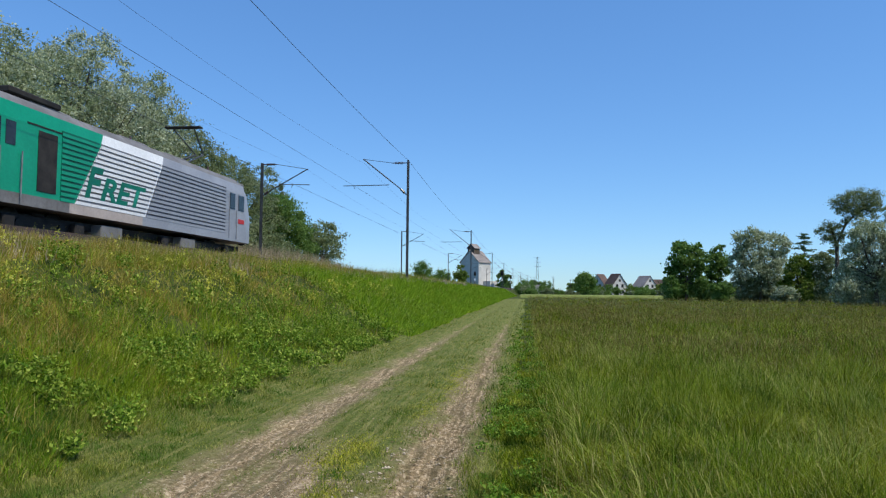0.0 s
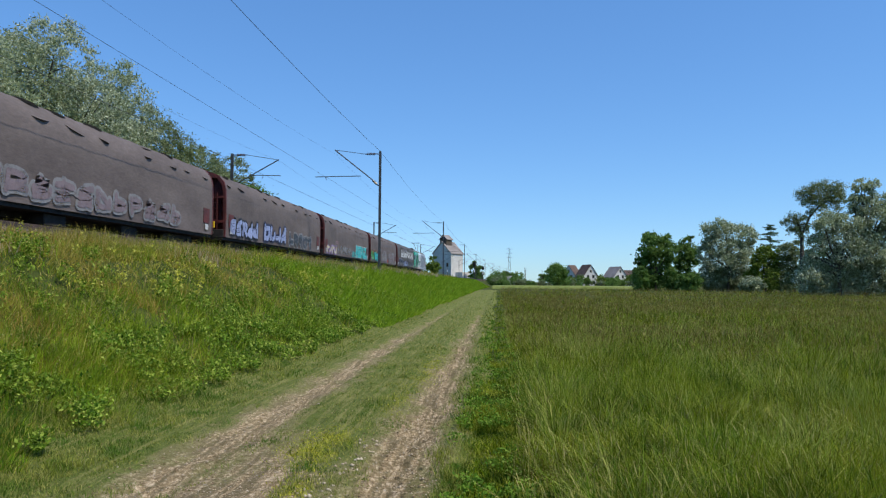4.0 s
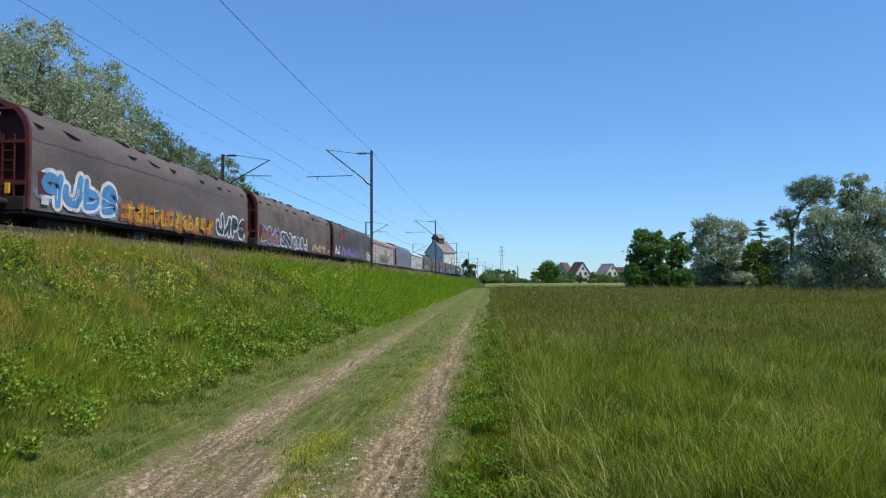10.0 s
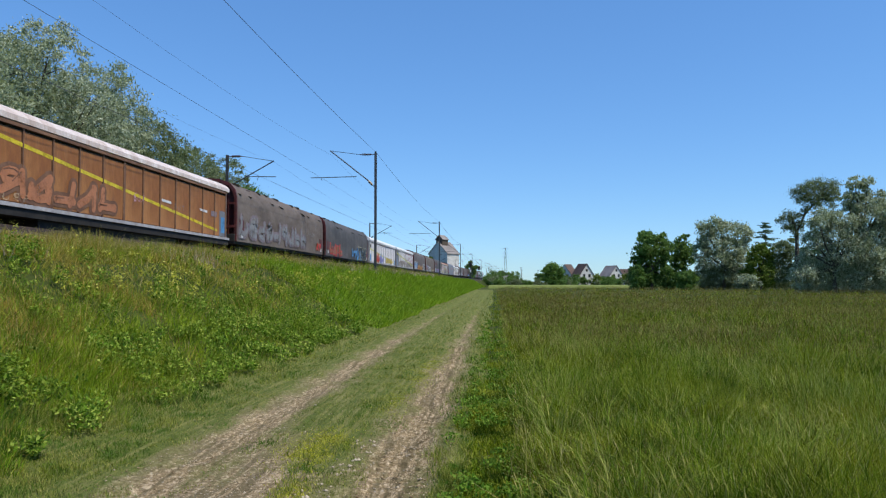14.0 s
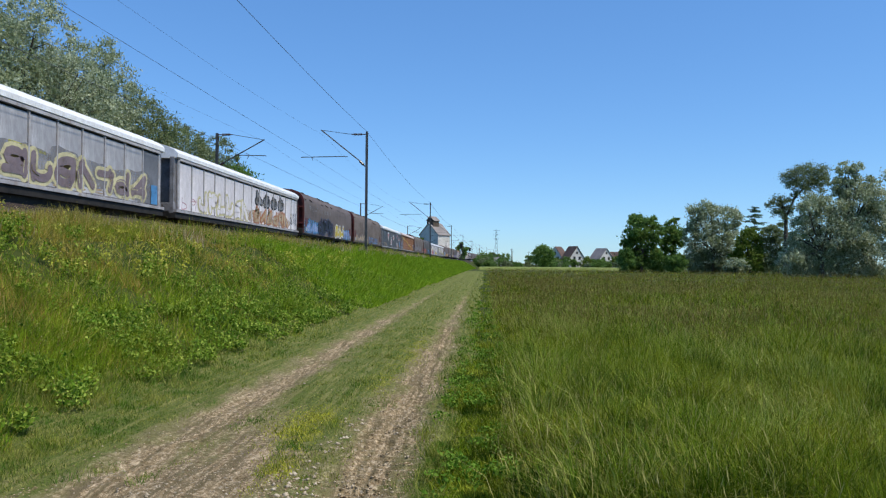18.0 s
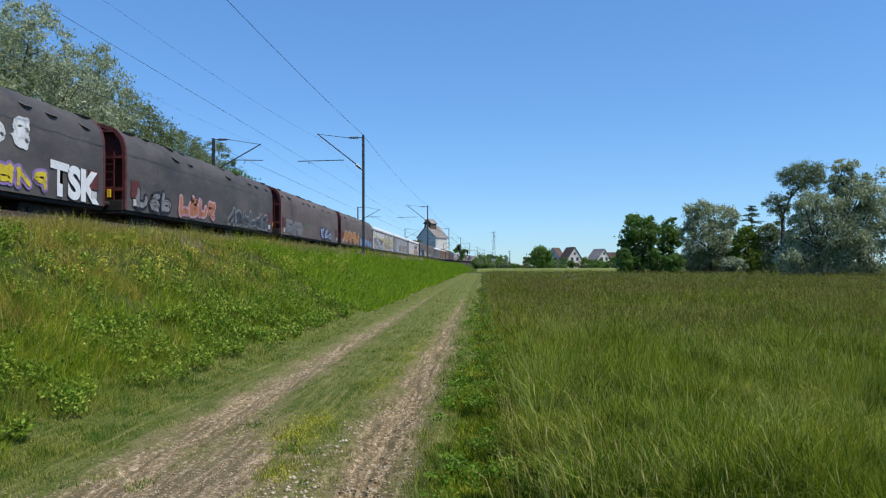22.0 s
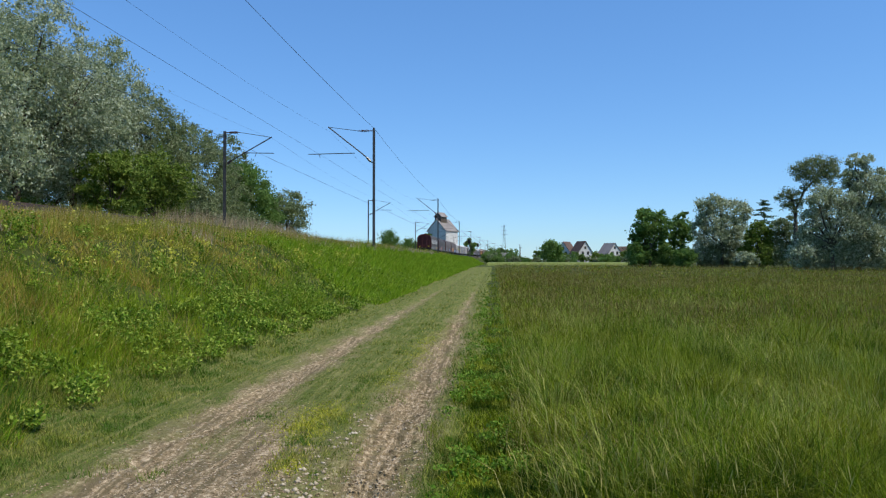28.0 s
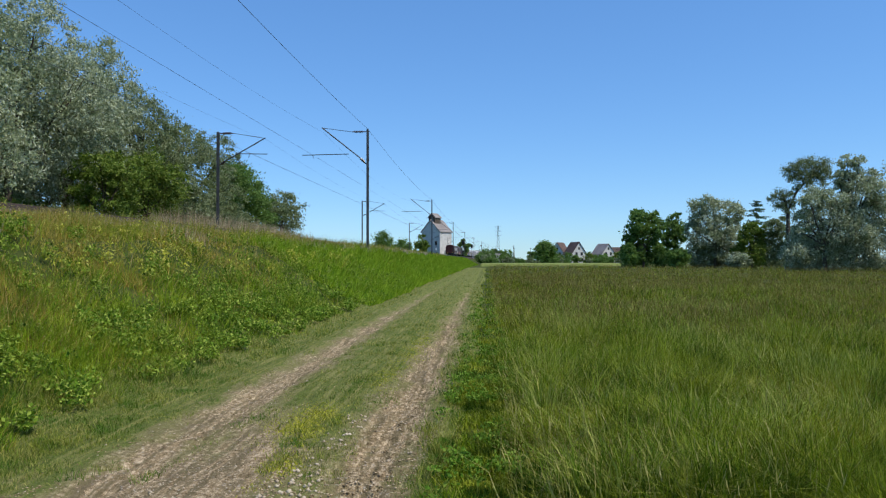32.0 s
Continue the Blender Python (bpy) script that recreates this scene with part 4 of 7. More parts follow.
def mast(side, y):
    """An overhead-line mast with its bracket; side +1: near mast whose bracket reaches to -x, -1: far mast."""
    x = (MAST_NEAR if side > 0 else MAST_FAR) + float(bend(y))
    z0 = float(height(x, y)) - 0.1
    top = 10.32 - z0
    ob = thing("overhead_line_mast", "dark steel railway mast carrying an overhead-line bracket", "railway mast", "overhead-line masts", pose(x, y, z0))
    pole = bmesh.new()
    box(pole, -0.075, 0.075, -0.09, -0.077, 0, top)
    box(pole, -0.075, 0.075, 0.077, 0.09, 0, top)
    box(pole, -0.012, 0.012, -0.077, 0.077, 0, top)
    part("pole", pole, M["steel"], ob)
    part("footing", boxed(-0.3, 0.3, -0.3, 0.3, -0.2, 0.22, bevel=0.03), M["concrete"], ob, "concrete footing")
    s = -1 if side > 0 else 1
    end_x, end_z = (3.06, 10.5 - z0) if side > 0 else (3.22, 9.86 - z0)
    tie_z = top - 0.1
    part("tie", rod(bmesh.new(), (s * 1.05, 0, tie_z), (s * end_x, 0, end_z), 0.018, n=6), M["steel"], ob)
    strut_z = 8.05 - z0
    part("strut", rod(bmesh.new(), (s * 0.55, 0, strut_z + (end_z - strut_z) * 0.55 / end_x), (s * (end_x + 0.05), 0, end_z + 0.02), 0.04, n=8), M["steel"], ob)
    for a, b in (((s * 0.1, 0, tie_z), (s * 1.05, 0, tie_z)), ((s * 0.1, 0, strut_z), (s * 0.55, 0, strut_z + (end_z - strut_z) * 0.55 / end_x))):
        bm = bmesh.new()
        a, b = Vector(a), Vector(b)
        rod(bm, a, b, 0.035, n=8)
        for i in range(6):
            c = a.lerp(b, 0.3 + 0.1 * i)
            e = (b - a).normalized() * 0.02
            rod(bm, c - e, c + e, 0.085, n=10)
        part("insulator", bm, M["porcelain"], ob, "ribbed brown insulator")
    arm_z = (8.68 if side > 0 else 8.78) - z0
    a0, a1 = (1.3, 4.45) if side > 0 else (1.25, 3.4)
    part("steady_arm", rod(bmesh.new(), (s * a0, 0, arm_z + 0.05), (s * a1, 0, arm_z), 0.028, n=6), M["steel"], ob)
    reg = 3.75 if side > 0 else 2.2
    part("dropper_clip", rod(bmesh.new(), (s * reg, 0, arm_z), (s * (reg - 0.1), 0, arm_z - 0.22), 0.02, n=6), M["steel"], ob)
    if side > 0:
        part("wire_clamp", boxed(-0.06, 0.06, -0.08, 0.08, top, top + 0.1, bevel=0.01), M["steel"], ob)
    return ob


MASTS = [-10, 48, 105, 168, 226, 284, 342, 400, 458]
for y_ in MASTS:
    mast(1, y_), mast(-1, y_)


def wire(name, pts, r, label):
    k = 5
    a = np.arange(k) * 2 * np.pi / k
    ring = np.stack([np.cos(a) * r, a * 0, np.sin(a) * r], -1)
    V = (np.array(pts)[:, None] + ring[None]).reshape(-1, 3)
    i = (np.arange(len(pts) - 1)[:, None] * k + np.arange(k)[None]).ravel()
    j = (np.arange(len(pts) - 1)[:, None] * k + (np.arange(k)[None] + 1) % k).ravel()
    me = raw_mesh(name, V, np.stack([i, j, j + k, i + k], -1))
    me.materials.append(M["wire"])
    return tagged(new(name, me), label, "overhead wire", "overhead wires")


def span(x, y0, y1, z, sag, n=14):
    return [(x + float(bend(y0 + (y1 - y0) * i / n)), y0 + (y1 - y0) * i / n, z - sag * 4 * (i / n) * (1 - i / n)) for i in range(n + 1)]


for y0, y1 in zip(MASTS, MASTS[1:]):
    thick = 1.0 if y0 < 100 else 1.6
    wire("feeder_wire", span(MAST_NEAR, y0, y1, 10.4, 0.45), 0.010 * thick, "thin dark wire along the mast tops")
    wire("contact_wire", span(-11.45, y0, y1, 8.55, 0.04), 0.007 * thick, "dark contact wire over the track")
    wire("messenger_wire", span(-10.95, y0, y1, 10.2, 0.85), 0.004 * thick, "thin messenger wire over the track")
    wire("contact_wire", span(-15.2, y0, y1, 8.5, 0.04), 0.011 * thick, "dark contact wire over the track")
    wire("messenger_wire", span(-14.75, y0, y1, 9.7, 0.6), 0.004 * thick, "thin messenger wire over the track")


# ---- trees ----
def cloud_points(blobs, n, rng, clump=0.2, per=70, shell=0.55):
    """Leaf places in uneven clumps inside and on the shell of a few rounded masses."""
    vol = np.array([b[3] * b[5] + b[4] * b[5] for b in blobs])
    out_ = []
    for b, share in zip(blobs, vol / vol.sum()):
        k = max(4, int(n * share / per))
        d = rng.normal(0, 1, (k, 3))
        d /= np.linalg.norm(d, axis=1)[:, None]
        R = np.array(b[3:6])
        rad = shell + (1.05 - shell) * rng.uniform(0, 1, k) ** 0.6
        c = np.array(b[:3]) + d * R * rad[:, None]
        sz = clump * R.mean() * rng.uniform(0.6, 1.3, k)
        m_ = rng.integers(per // 2, per * 3 // 2, k)
        q = np.repeat(c, m_, 0) + rng.normal(0, 1, (m_.sum(), 3)) * np.repeat(sz, m_)[:, None] * np.array([1, 1, 0.75])
        out_.append(q)
    return np.concatenate(out_)


def tree(name, label, x, y, trunk_r, blobs, n, size, aspect, leaves, seed, droop=0.0, category="tree", group="", clump=0.2, per=70, shell=0.55, split=0.35, hubs=()):
    rg = np.random.default_rng(seed)
    z = float(height(x, y)) - 0.08
    ob = thing(name, label, category, group, pose(x, y, z))
    bm = bmesh.new()
    topz = max(b[2] for b in blobs)
    fork = topz * split
    lean = Vector((rg.uniform(-0.3, 0.3), rg.uniform(-0.3, 0.3), fork))
    rod(bm, (0, 0, -0.3), lean, trunk_r, trunk_r * 0.7, 9)
    forks = [lean]
    for i, hub in enumerate(hubs):
        thick = trunk_r * (0.62 - 0.12 * i)
        rod(bm, forks[hub[0]], hub[1:], thick, thick * 0.75, 7)
        forks.append(Vector(hub[1:]))
    for b in blobs:
        c = Vector(b[:3])
        lean = min(forks, key=lambda f_: (f_ - c).length)
        mid = lean.lerp(c, 0.5) + Vector((rg.uniform(-0.3, 0.3), rg.uniform(-0.3, 0.3), 0.2))
        rod(bm, lean, mid, trunk_r * 0.5, trunk_r * 0.3, 6)
        rod(bm, mid, c, trunk_r * 0.3, trunk_r * 0.12, 6)
        for _ in range(4):
            tip = c + Vector((rg.uniform(-1, 1) * b[3], rg.uniform(-1, 1) * b[4], rg.uniform(-0.4, 0.9) * b[5])) * 0.75
            rod(bm, mid.lerp(c, rg.uniform(0.3, 1)), tip, trunk_r * 0.13, trunk_r * 0.04, 5)
    part("trunk", bm, M["bark"], ob, "grey-brown bark")
    C = cloud_points(blobs, n, rg, clump, per, shell)
    C = C[C[:, 2] > 0.15]
    me = leaf_cloud("crown", C, rg.uniform(0.6, 1.35, len(C)) * size, aspect, rg, 0.6, droop)
    me.materials.append(leaves)
    cr = new("crown", me)
    cr.parent = ob
    return ob


def round_crown(h, r, low, rng_seed, k=6):
    """Masses of a broad crown of height h and radius r that begins at low."""
    rg = np.random.default_rng(rng_seed)
    mid, half = (h + low) / 2, (h - low) / 2
    bl = [(0, 0, mid, r * 0.72, r * 0.72, half * 0.8)]
    for i in range(k):
        a = 2 * math.pi * i / k + rg.uniform(-0.4, 0.4)
        f = rg.uniform(-0.75, 0.62)
        q = r * 0.62 * math.sqrt(max(0.15, 1 - f * f))
        bl.append((math.cos(a) * q, math.sin(a) * q, mid + f * half, r * rg.uniform(0.34, 0.5), r * rg.uniform(0.34, 0.5), half * rg.uniform(0.28, 0.42)))
    bl.append((rg.uniform(-0.2, 0.2) * r, rg.uniform(-0.2, 0.2) * r, h - half * 0.34, r * 0.42, r * 0.42, half * 0.34))
    return bl


WILLOW = "tall silver-green willow with drooping narrow leaves behind the railway"
for i, (x_, y_, h_, r_, n_) in enumerate([(-25.5, 30.5, 12.6, 5.2, 34000), (-26.8, 38.5, 14.2, 5.6, 40000), (-27.8, 46.0, 14.4, 5.4, 36000), (-26.6, 53.5, 13.4, 5.2, 32000), (-25.9, 61.5, 11.4, 4.8, 26000), (-33, 36, 14.0, 5.0, 9000), (-34, 50, 14.0, 5.0, 9000)]):
    tree("willow", WILLOW, x_, y_, 0.32, round_crown(h_, r_, 2.2 if i < 2 else 1.2, 20 + i, 11), int(n_ * 2.0), 0.185, 0.42, M["willow" if i in (0, 1, 2, 5) else "willow_green"], 40 + i, 0.35, group="willows behind the railway", clump=0.09, per=58, shell=0.68)
for i, (x_, y_, h_, r_, n_) in enumerate([(-22.4, 33.0, 1.9, 1.2, 1600), (-21.9, 40.5, 5.6, 2.2, 13000), (-22.0, 45.5, 6.3, 2.6, 15000), (-22.0, 51.0, 4.8, 2.4, 11000), (-22.3, 56.0, 4.6, 2.4, 9000), (-22.6, 61.5, 4.6, 2.4, 8000), (-22.8, 66, 3.8, 2.2, 6000)]):
    tree("shrub", "dense yellow-green shrub at the edge of the railway" if i < 3 else "dull green shrub at the edge of the railway", x_, y_, 0.09, round_crown(h_, r_, 0.1, 60 + i, 8), n_, 0.2, 0.45, M["shrub"] if 0 < i < 3 else M["willow_green"], 70 + i, 0.1, "shrub", "shrubs behind the railway", clump=0.17, per=50)
for i, (x_, y_, h_, r_) in enumerate([(-26.5, 29.5, 3.4, 2.2), (-27.0, 34.0, 3.8, 2.4), (-27.5, 38.5, 3.6, 2.4), (-28.0, 43.0, 3.8, 2.4)]):
    tree("shrub", "dark understorey bush beneath the willows", x_, y_, 0.09, round_crown(h_, r_, 0.0, 600 + i, 7), 5000, 0.22, 0.5, M["leaf"], 620 + i, 0.1, "shrub", "bushes beneath the willows", clump=0.22, per=45, shell=0.4)
tree("broadleaf_tree", "dark green leafy tree behind the railway", -24.4, 70, 0.22, round_crown(9.2, 3.6, 0.8, 81, 9), 20000, 0.28, 0.5, M["leaf"], 82, 0.1, clump=0.17, per=50)
tree("broadleaf_tree", "small dull green tree behind the railway", -22.8, 78, 0.14, round_crown(6.9, 3.1, 0.3, 83, 8), 13000, 0.27, 0.4, M["willow_green"], 84, 0.1, clump=0.18, per=50)
tree("shrub", "small tree beyond the railway", -21.5, 150, 0.12, round_crown(5.3, 2.1, 0.2, 85, 5), 4200, 0.34, 0.5, M["leaf"], 86, 0.1, "shrub", clump=0.34, per=45, shell=0.3)
tree("shrub", "low green bush beyond the railway", -20.0, 172, 0.12, round_crown(4.0, 2.6, 0.1, 87, 5), 4200, 0.34, 0.5, M["leaf"], 88, 0.1, "shrub", clump=0.34, per=45, shell=0.3)
tree("shrub", "low green bush beyond the railway", -24.0, 168, 0.12, round_crown(3.2, 2.4, 0.1, 89, 5), 4200, 0.34, 0.5, M["leaf"], 90, 0.1, "shrub", clump=0.34, per=45, shell=0.3)

# wood edge beyond the meadow
def lobes(upper, low_half, low_top, seed, k=6):
    """Crown masses from (across, up, half width, half height), over a skirt that reaches the ground."""
    rg = np.random.default_rng(seed)
    bl = [(x, rg.uniform(-0.7, 0.7) * rx, z, rx, rx * 0.9, rz) for x, z, rx, rz in upper]
    for i in range(k):
        q = (2 * i / (k - 1) - 1) * low_half
        bl.append((q * 0.9 + rg.uniform(-0.3, 0.3), rg.uniform(0.2, 1.6), low_top * rg.uniform(0.42, 0.6), low_half * 0.38, low_half * 0.42, low_top * 0.45))
    return bl


tree("broadleaf_tree", "dense dark green tree at the meadow edge", 32.0, 150, 0.3, lobes([(-0.6, 9.2, 2.5, 2.2), (-1.3, 10.8, 1.5, 1.2), (1.9, 9.9, 1.5, 1.6), (2.9, 8.0, 1.4, 2.1), (-2.5, 7.2, 1.4, 2.1), (0.6, 6.5, 3.3, 2.1), (-3.1, 5.7, 1.2, 1.2), (0, 11.1, 0.9, 0.7)], 3.4, 5.2, 91), 21000, 0.44, 0.6, M["leaf"], 92, clump=0.2, per=50)
tree("broadleaf_tree", "slim dark green tree at the meadow edge", 39.5, 155, 0.25, lobes([(0.3, 10.3, 1.4, 1.2), (-0.2, 8.3, 1.8, 1.9), (1.3, 7.4, 1.4, 1.9), (-0.8, 6.0, 1.8, 1.7), (0.7, 11.0, 0.8, 0.6)], 2.2, 4.8, 93, 5), 11000, 0.44, 0.6, M["leaf"], 94, clump=0.2, per=50)
tree("willow", "pale grey-green willow at the meadow edge", 44.8, 145, 0.35, lobes([(-2.1, 12.6, 2.3, 1.6), (-0.1, 13.1, 1.5, 1.1), (-3.4, 11.2, 1.5, 1.6), (2.5, 10.9, 2.6, 2.0), (4.1, 10.9, 1.3, 1.6), (-1.8, 9.0, 2.8, 2.3), (0.9, 7.9, 2.4, 2.0), (-4.0, 7.3, 1.5, 2.0), (3.9, 7.6, 1.5, 1.8), (-1.3, 5.8, 3.7, 1.6), (1.9, 5.8, 2.0, 1.4)], 4.4, 4.6, 95, 7), 34000, 0.42, 0.42, M["willow"], 96, 0.3, clump=0.2, per=50, shell=0.7)
tree("broadleaf_tree", "small bright green tree at the meadow edge", 49.3, 138, 0.2, lobes([(-0.3, 7.0, 1.6, 1.5), (1.0, 7.6, 1.2, 1.1), (-1.3, 5.9, 1.3, 1.3), (1.2, 5.9, 1.4, 1.3)], 2.4, 5.2, 97, 5), 12000, 0.38, 0.55, M["shrub"], 98, clump=0.2, per=50)
tree("shrub", "dull green bush at the meadow edge", 54.6, 138, 0.14, lobes([(-1.2, 8.0, 1.4, 1.3), (0, 8.8, 1.0, 0.9), (0.5, 6.6, 1.8, 1.5), (-2.0, 6.1, 1.3, 1.3), (2.5, 7.0, 1.1, 1.1)], 2.8, 5.4, 99, 5), 13000, 0.38, 0.5, M["willow_green"], 100, 0.1, "shrub", "bushes at the meadow edge", clump=0.22, per=50)
for i, (x_, y_, h_, r_) in enumerate([(60.5, 142, 8.0, 3.2), (43.5, 128, 3.0, 2.2), (36.4, 140, 3.6, 2.2), (28.4, 146, 5.2, 1.6)]):
    tree("shrub", "dull green bush at the meadow edge", x_, y_, 0.14, round_crown(h_, r_, 0.1, 100 + i, 7), 5000, 0.42, 0.5, M["willow"] if i == 1 else M["leaf"], 110 + i, 0.1, "shrub", "bushes at the meadow edge", clump=0.2, per=50)
tree("willow", "large pale grey-green willow at the meadow edge", 45.7, 101, 0.35, lobes([(-0.5, 10.2, 2.0, 1.3), (-2.0, 9.2, 1.3, 1.1), (1.1, 9.7, 1.6, 1.3), (2.8, 8.8, 1.7, 1.4), (-2.4, 7.2, 1.4, 1.3), (-0.2, 7.6, 2.4, 1.6), (2.4, 6.9, 2.2, 1.4), (4.2, 7.6, 1.3, 1.3), (-1.3, 5.3, 2.4, 1.4), (1.6, 5.0, 2.8, 1.3), (4.4, 5.4, 1.4, 1.4), (-3.4, 5.5, 0.9, 1.1)], 4.2, 4.4, 120, 7), 34000, 0.34, 0.42, M["willow"], 130, 0.3, group="willows at the meadow edge", clump=0.22, per=50, shell=0.7)
tree("willow", "tall pale grey-green willow behind others at the meadow edge", 49.6, 101.5, 0.35, lobes([(-0.5, 15.0, 1.0, 0.9), (0.9, 14.8, 1.0, 0.9), (0.2, 13.8, 1.4, 1.0), (-1.6, 12.8, 1.0, 0.9), (-0.2, 12.2, 1.7, 1.2), (1.6, 12.3, 1.5, 1.2), (3.0, 12.6, 1.1, 1.2), (-1.2, 11.1, 1.2, 1.0), (1.2, 10.4, 2.0, 1.5), (3.3, 10.4, 1.6, 1.9), (2.9, 7.8, 2.0, 1.9), (1.4, 6.0, 2.3, 1.5)], 3.6, 5.0, 121, 6), 30000, 0.34, 0.42, M["willow"], 131, 0.3, group="willows at the meadow edge", clump=0.24, per=50, shell=0.7)
for i, (x_, y_, h_, r_, n_) in enumerate([(59.5, 104, 16.2, 5.8, 15000), (66, 98, 15, 5.6, 9000), (56, 95, 6.5, 3.6, 8000)]):
    tree("willow", "large pale grey-green willow at the meadow edge", x_, y_, 0.35, round_crown(h_, r_, 0.1, 122 + i, 10), n_, 0.45, 0.42, M["willow"], 132 + i, 0.3, group="willows at the meadow edge", clump=0.17)
# a pine with a long bare trunk
tree("pine", "tall pine with a bare trunk and open crown", 48.6, 120, 0.4, [(-1.2, 0, 12.4, 1.0, 1.0, 0.9), (-2.2, 0.2, 11.9, 0.8, 0.8, 0.7), (0.3, -0.3, 12.2, 0.9, 0.9, 0.8), (-0.8, 0.3, 10.9, 1.2, 1.1, 0.8), (0.9, 0, 11.0, 0.9, 0.8, 0.8), (-1.6, 0, 10.2, 0.8, 0.7, 0.5), (0.2, 0.2, 9.6, 0.9, 0.8, 0.6), (1.4, 0, 13.4, 0.8, 0.8, 0.7), (0.6, 0.2, 16.2, 1.2, 1.1, 1.1), (1.8, -0.2, 16.9, 1.3, 1.2, 1.0), (3.4, 0.3, 17.4, 1.4, 1.2, 1.0), (4.9, 0, 16.8, 1.2, 1.1, 1.1), (6.1, 0.2, 17.2, 0.9, 0.9, 0.9), (6.0, 0, 15.8, 1.0, 0.9, 0.9), (2.6, -0.4, 15.6, 1.5, 1.3, 1.0), (4.3, 0.4, 15.3, 1.5, 1.3, 1.0), (5.5, -0.2, 14.4, 1.0, 0.9, 0.9), (1.0, 0, 14.9, 1.0, 0.9, 0.8), (3.3, 0, 14.1, 1.3, 1.0, 0.8)], 15000, 0.27, 0.4, M["willow_green"], 140, clump=0.34, per=40, shell=0.2, split=0.55, hubs=((0, -0.4, 0, 11.2), (0, 1.3, 0, 12.4), (2, 2.6, 0, 14.0), (3, 4.2, 0.1, 15.2), (3, 1.8, -0.1, 15.4)))
# a spruce in flat whorls
spruce = thing("spruce", "dark green spruce rising behind the bushes", "tree", at=pose(62.0, 170, -0.1))
part("trunk", rod(bmesh.new(), (0, 0, -0.2), (0, 0, 15.4), 0.3, 0.03, 8), M["bark"], spruce)
rg = np.random.default_rng(150)
pts = []
for lev in np.arange(2.4, 15.4, 1.35):
    for a in np.arange(0, 6.28, 0.9):
        R_ = ((15.9 - lev) * 0.50 + 0.7) * rg.uniform(0.75, 1.1)
        a_ = a + lev * 1.7
        q = rg.uniform(0, 1, 60)[:, None]
        pts.append(np.array([0, 0, lev + rg.uniform(-0.45, 0.45)]) + q * np.array([math.cos(a_) * R_, math.sin(a_) * R_, rg.uniform(-0.18, 0.06) * R_]) + rg.normal(0, 1, (60, 3)) * np.array([0.22, 0.22, 0.10]))
me = leaf_cloud("crown", np.concatenate(pts), np.full(len(pts) * 60, 0.42), 0.4, rg, 0.5, 0.2)
me.materials.append(M["conifer"])
new("crown", me).parent = spruce

# bushes and trees along the horizon
tree("broadleaf_tree", "round dark green tree before the houses", 18.6, 230, 0.2, round_crown(7.6, 3.5, 0.2, 160, 8), 9000, 0.45, 0.6, M["leaf"], 161, clump=0.3, per=50, shell=0.35)
rg = np.random.default_rng(170)
for i in range(26):
    x_ = -3 + i * 2.9 + rg.uniform(-1, 1)
    y_ = rg.uniform(238, 300)
    if 36 < x_ < 62:
        y_ = 235 + rg.uniform(0, 10)
    h_ = rg.uniform(2.0, 3.9) * (1.0 if x_ < 50 else 1.25)
    tree("shrub", "low dark green bush on the horizon", x_, y_, 0.1, round_crown(h_, h_ * 0.75, 0.0, 180 + i, 5), 1700, 0.5, 0.6, M["willow_green" if i % 3 == 1 else "leaf"], 210 + i, 0.0, "shrub", "bushes on the horizon", clump=0.35, per=40, shell=0.3)
for i, (x_, h_) in enumerate([(29.5, 4.2), (33.0, 4.8), (36.5, 3.8), (41.5, 4.6), (45.0, 3.6), (49.5, 4.4), (53.5, 5.2), (57.0, 4.6), (61.0, 5.6)]):
    tree("shrub", "tall garden hedge bush before the houses", x_, 300 + rg.uniform(-6, 6), 0.1, round_crown(h_, h_ * 0.5, 0.0, 320 + i, 5), 1900, 0.5, 0.6, M["leaf" if i % 3 else "shrub"], 340 + i, 0.0, "shrub", "garden bushes before the houses", clump=0.35, per=40, shell=0.3)
for i in range(16):
    x_ = -70 + i * 27 + rg.uniform(-8, 8)
    tree("broadleaf_tree", "far dark tree on the horizon", x_, 640 + rg.uniform(-50, 50), 0.3, round_crown(rg.uniform(7, 12), 6.0, 0.0, 240 + i, 6), 500, 2.2, 0.7, M["leaf"], 260 + i, 0.0, "tree", "far trees on the horizon")
# bushes along the railway by the silo
for i, (x_, y_, h_) in enumerate([(-6.5, 300, 6.5), (-20, 330, 6.0), (-3.5, 345, 6.5), (3.0, 380, 7), (-27.5, 262, 6.0), (8.0, 420, 7.5), (-8, 270, 4)]):
    tree("shrub", "dark bush beside the railway", x_ + (6 if x_ > -10 else -6), y_, 0.12, round_crown(h_, 2.6, 0.0, 280 + i, 5), 2400, 0.5, 0.6, M["leaf"], 290 + i, 0.0, "shrub", "bushes by the silo", clump=0.35, per=40, shell=0.3)


# pale crop strip before the village
fx, fy = np.arange(-2, 47, 0.5), np.arange(196, 231, 0.5)
crop = sheet("crop_field", fx, fy, lambda x, y: 0.62 + 0.05 * wobble(x, y, 0.4) - 3.0 * np.clip(np.maximum(np.abs(x - 22) - 23.5, np.abs(y - 213) - 16.5), 0, 1))
stuff("crop_field", crop, M["crop"], "pale green strip of young crop before the village", "field", "structure")

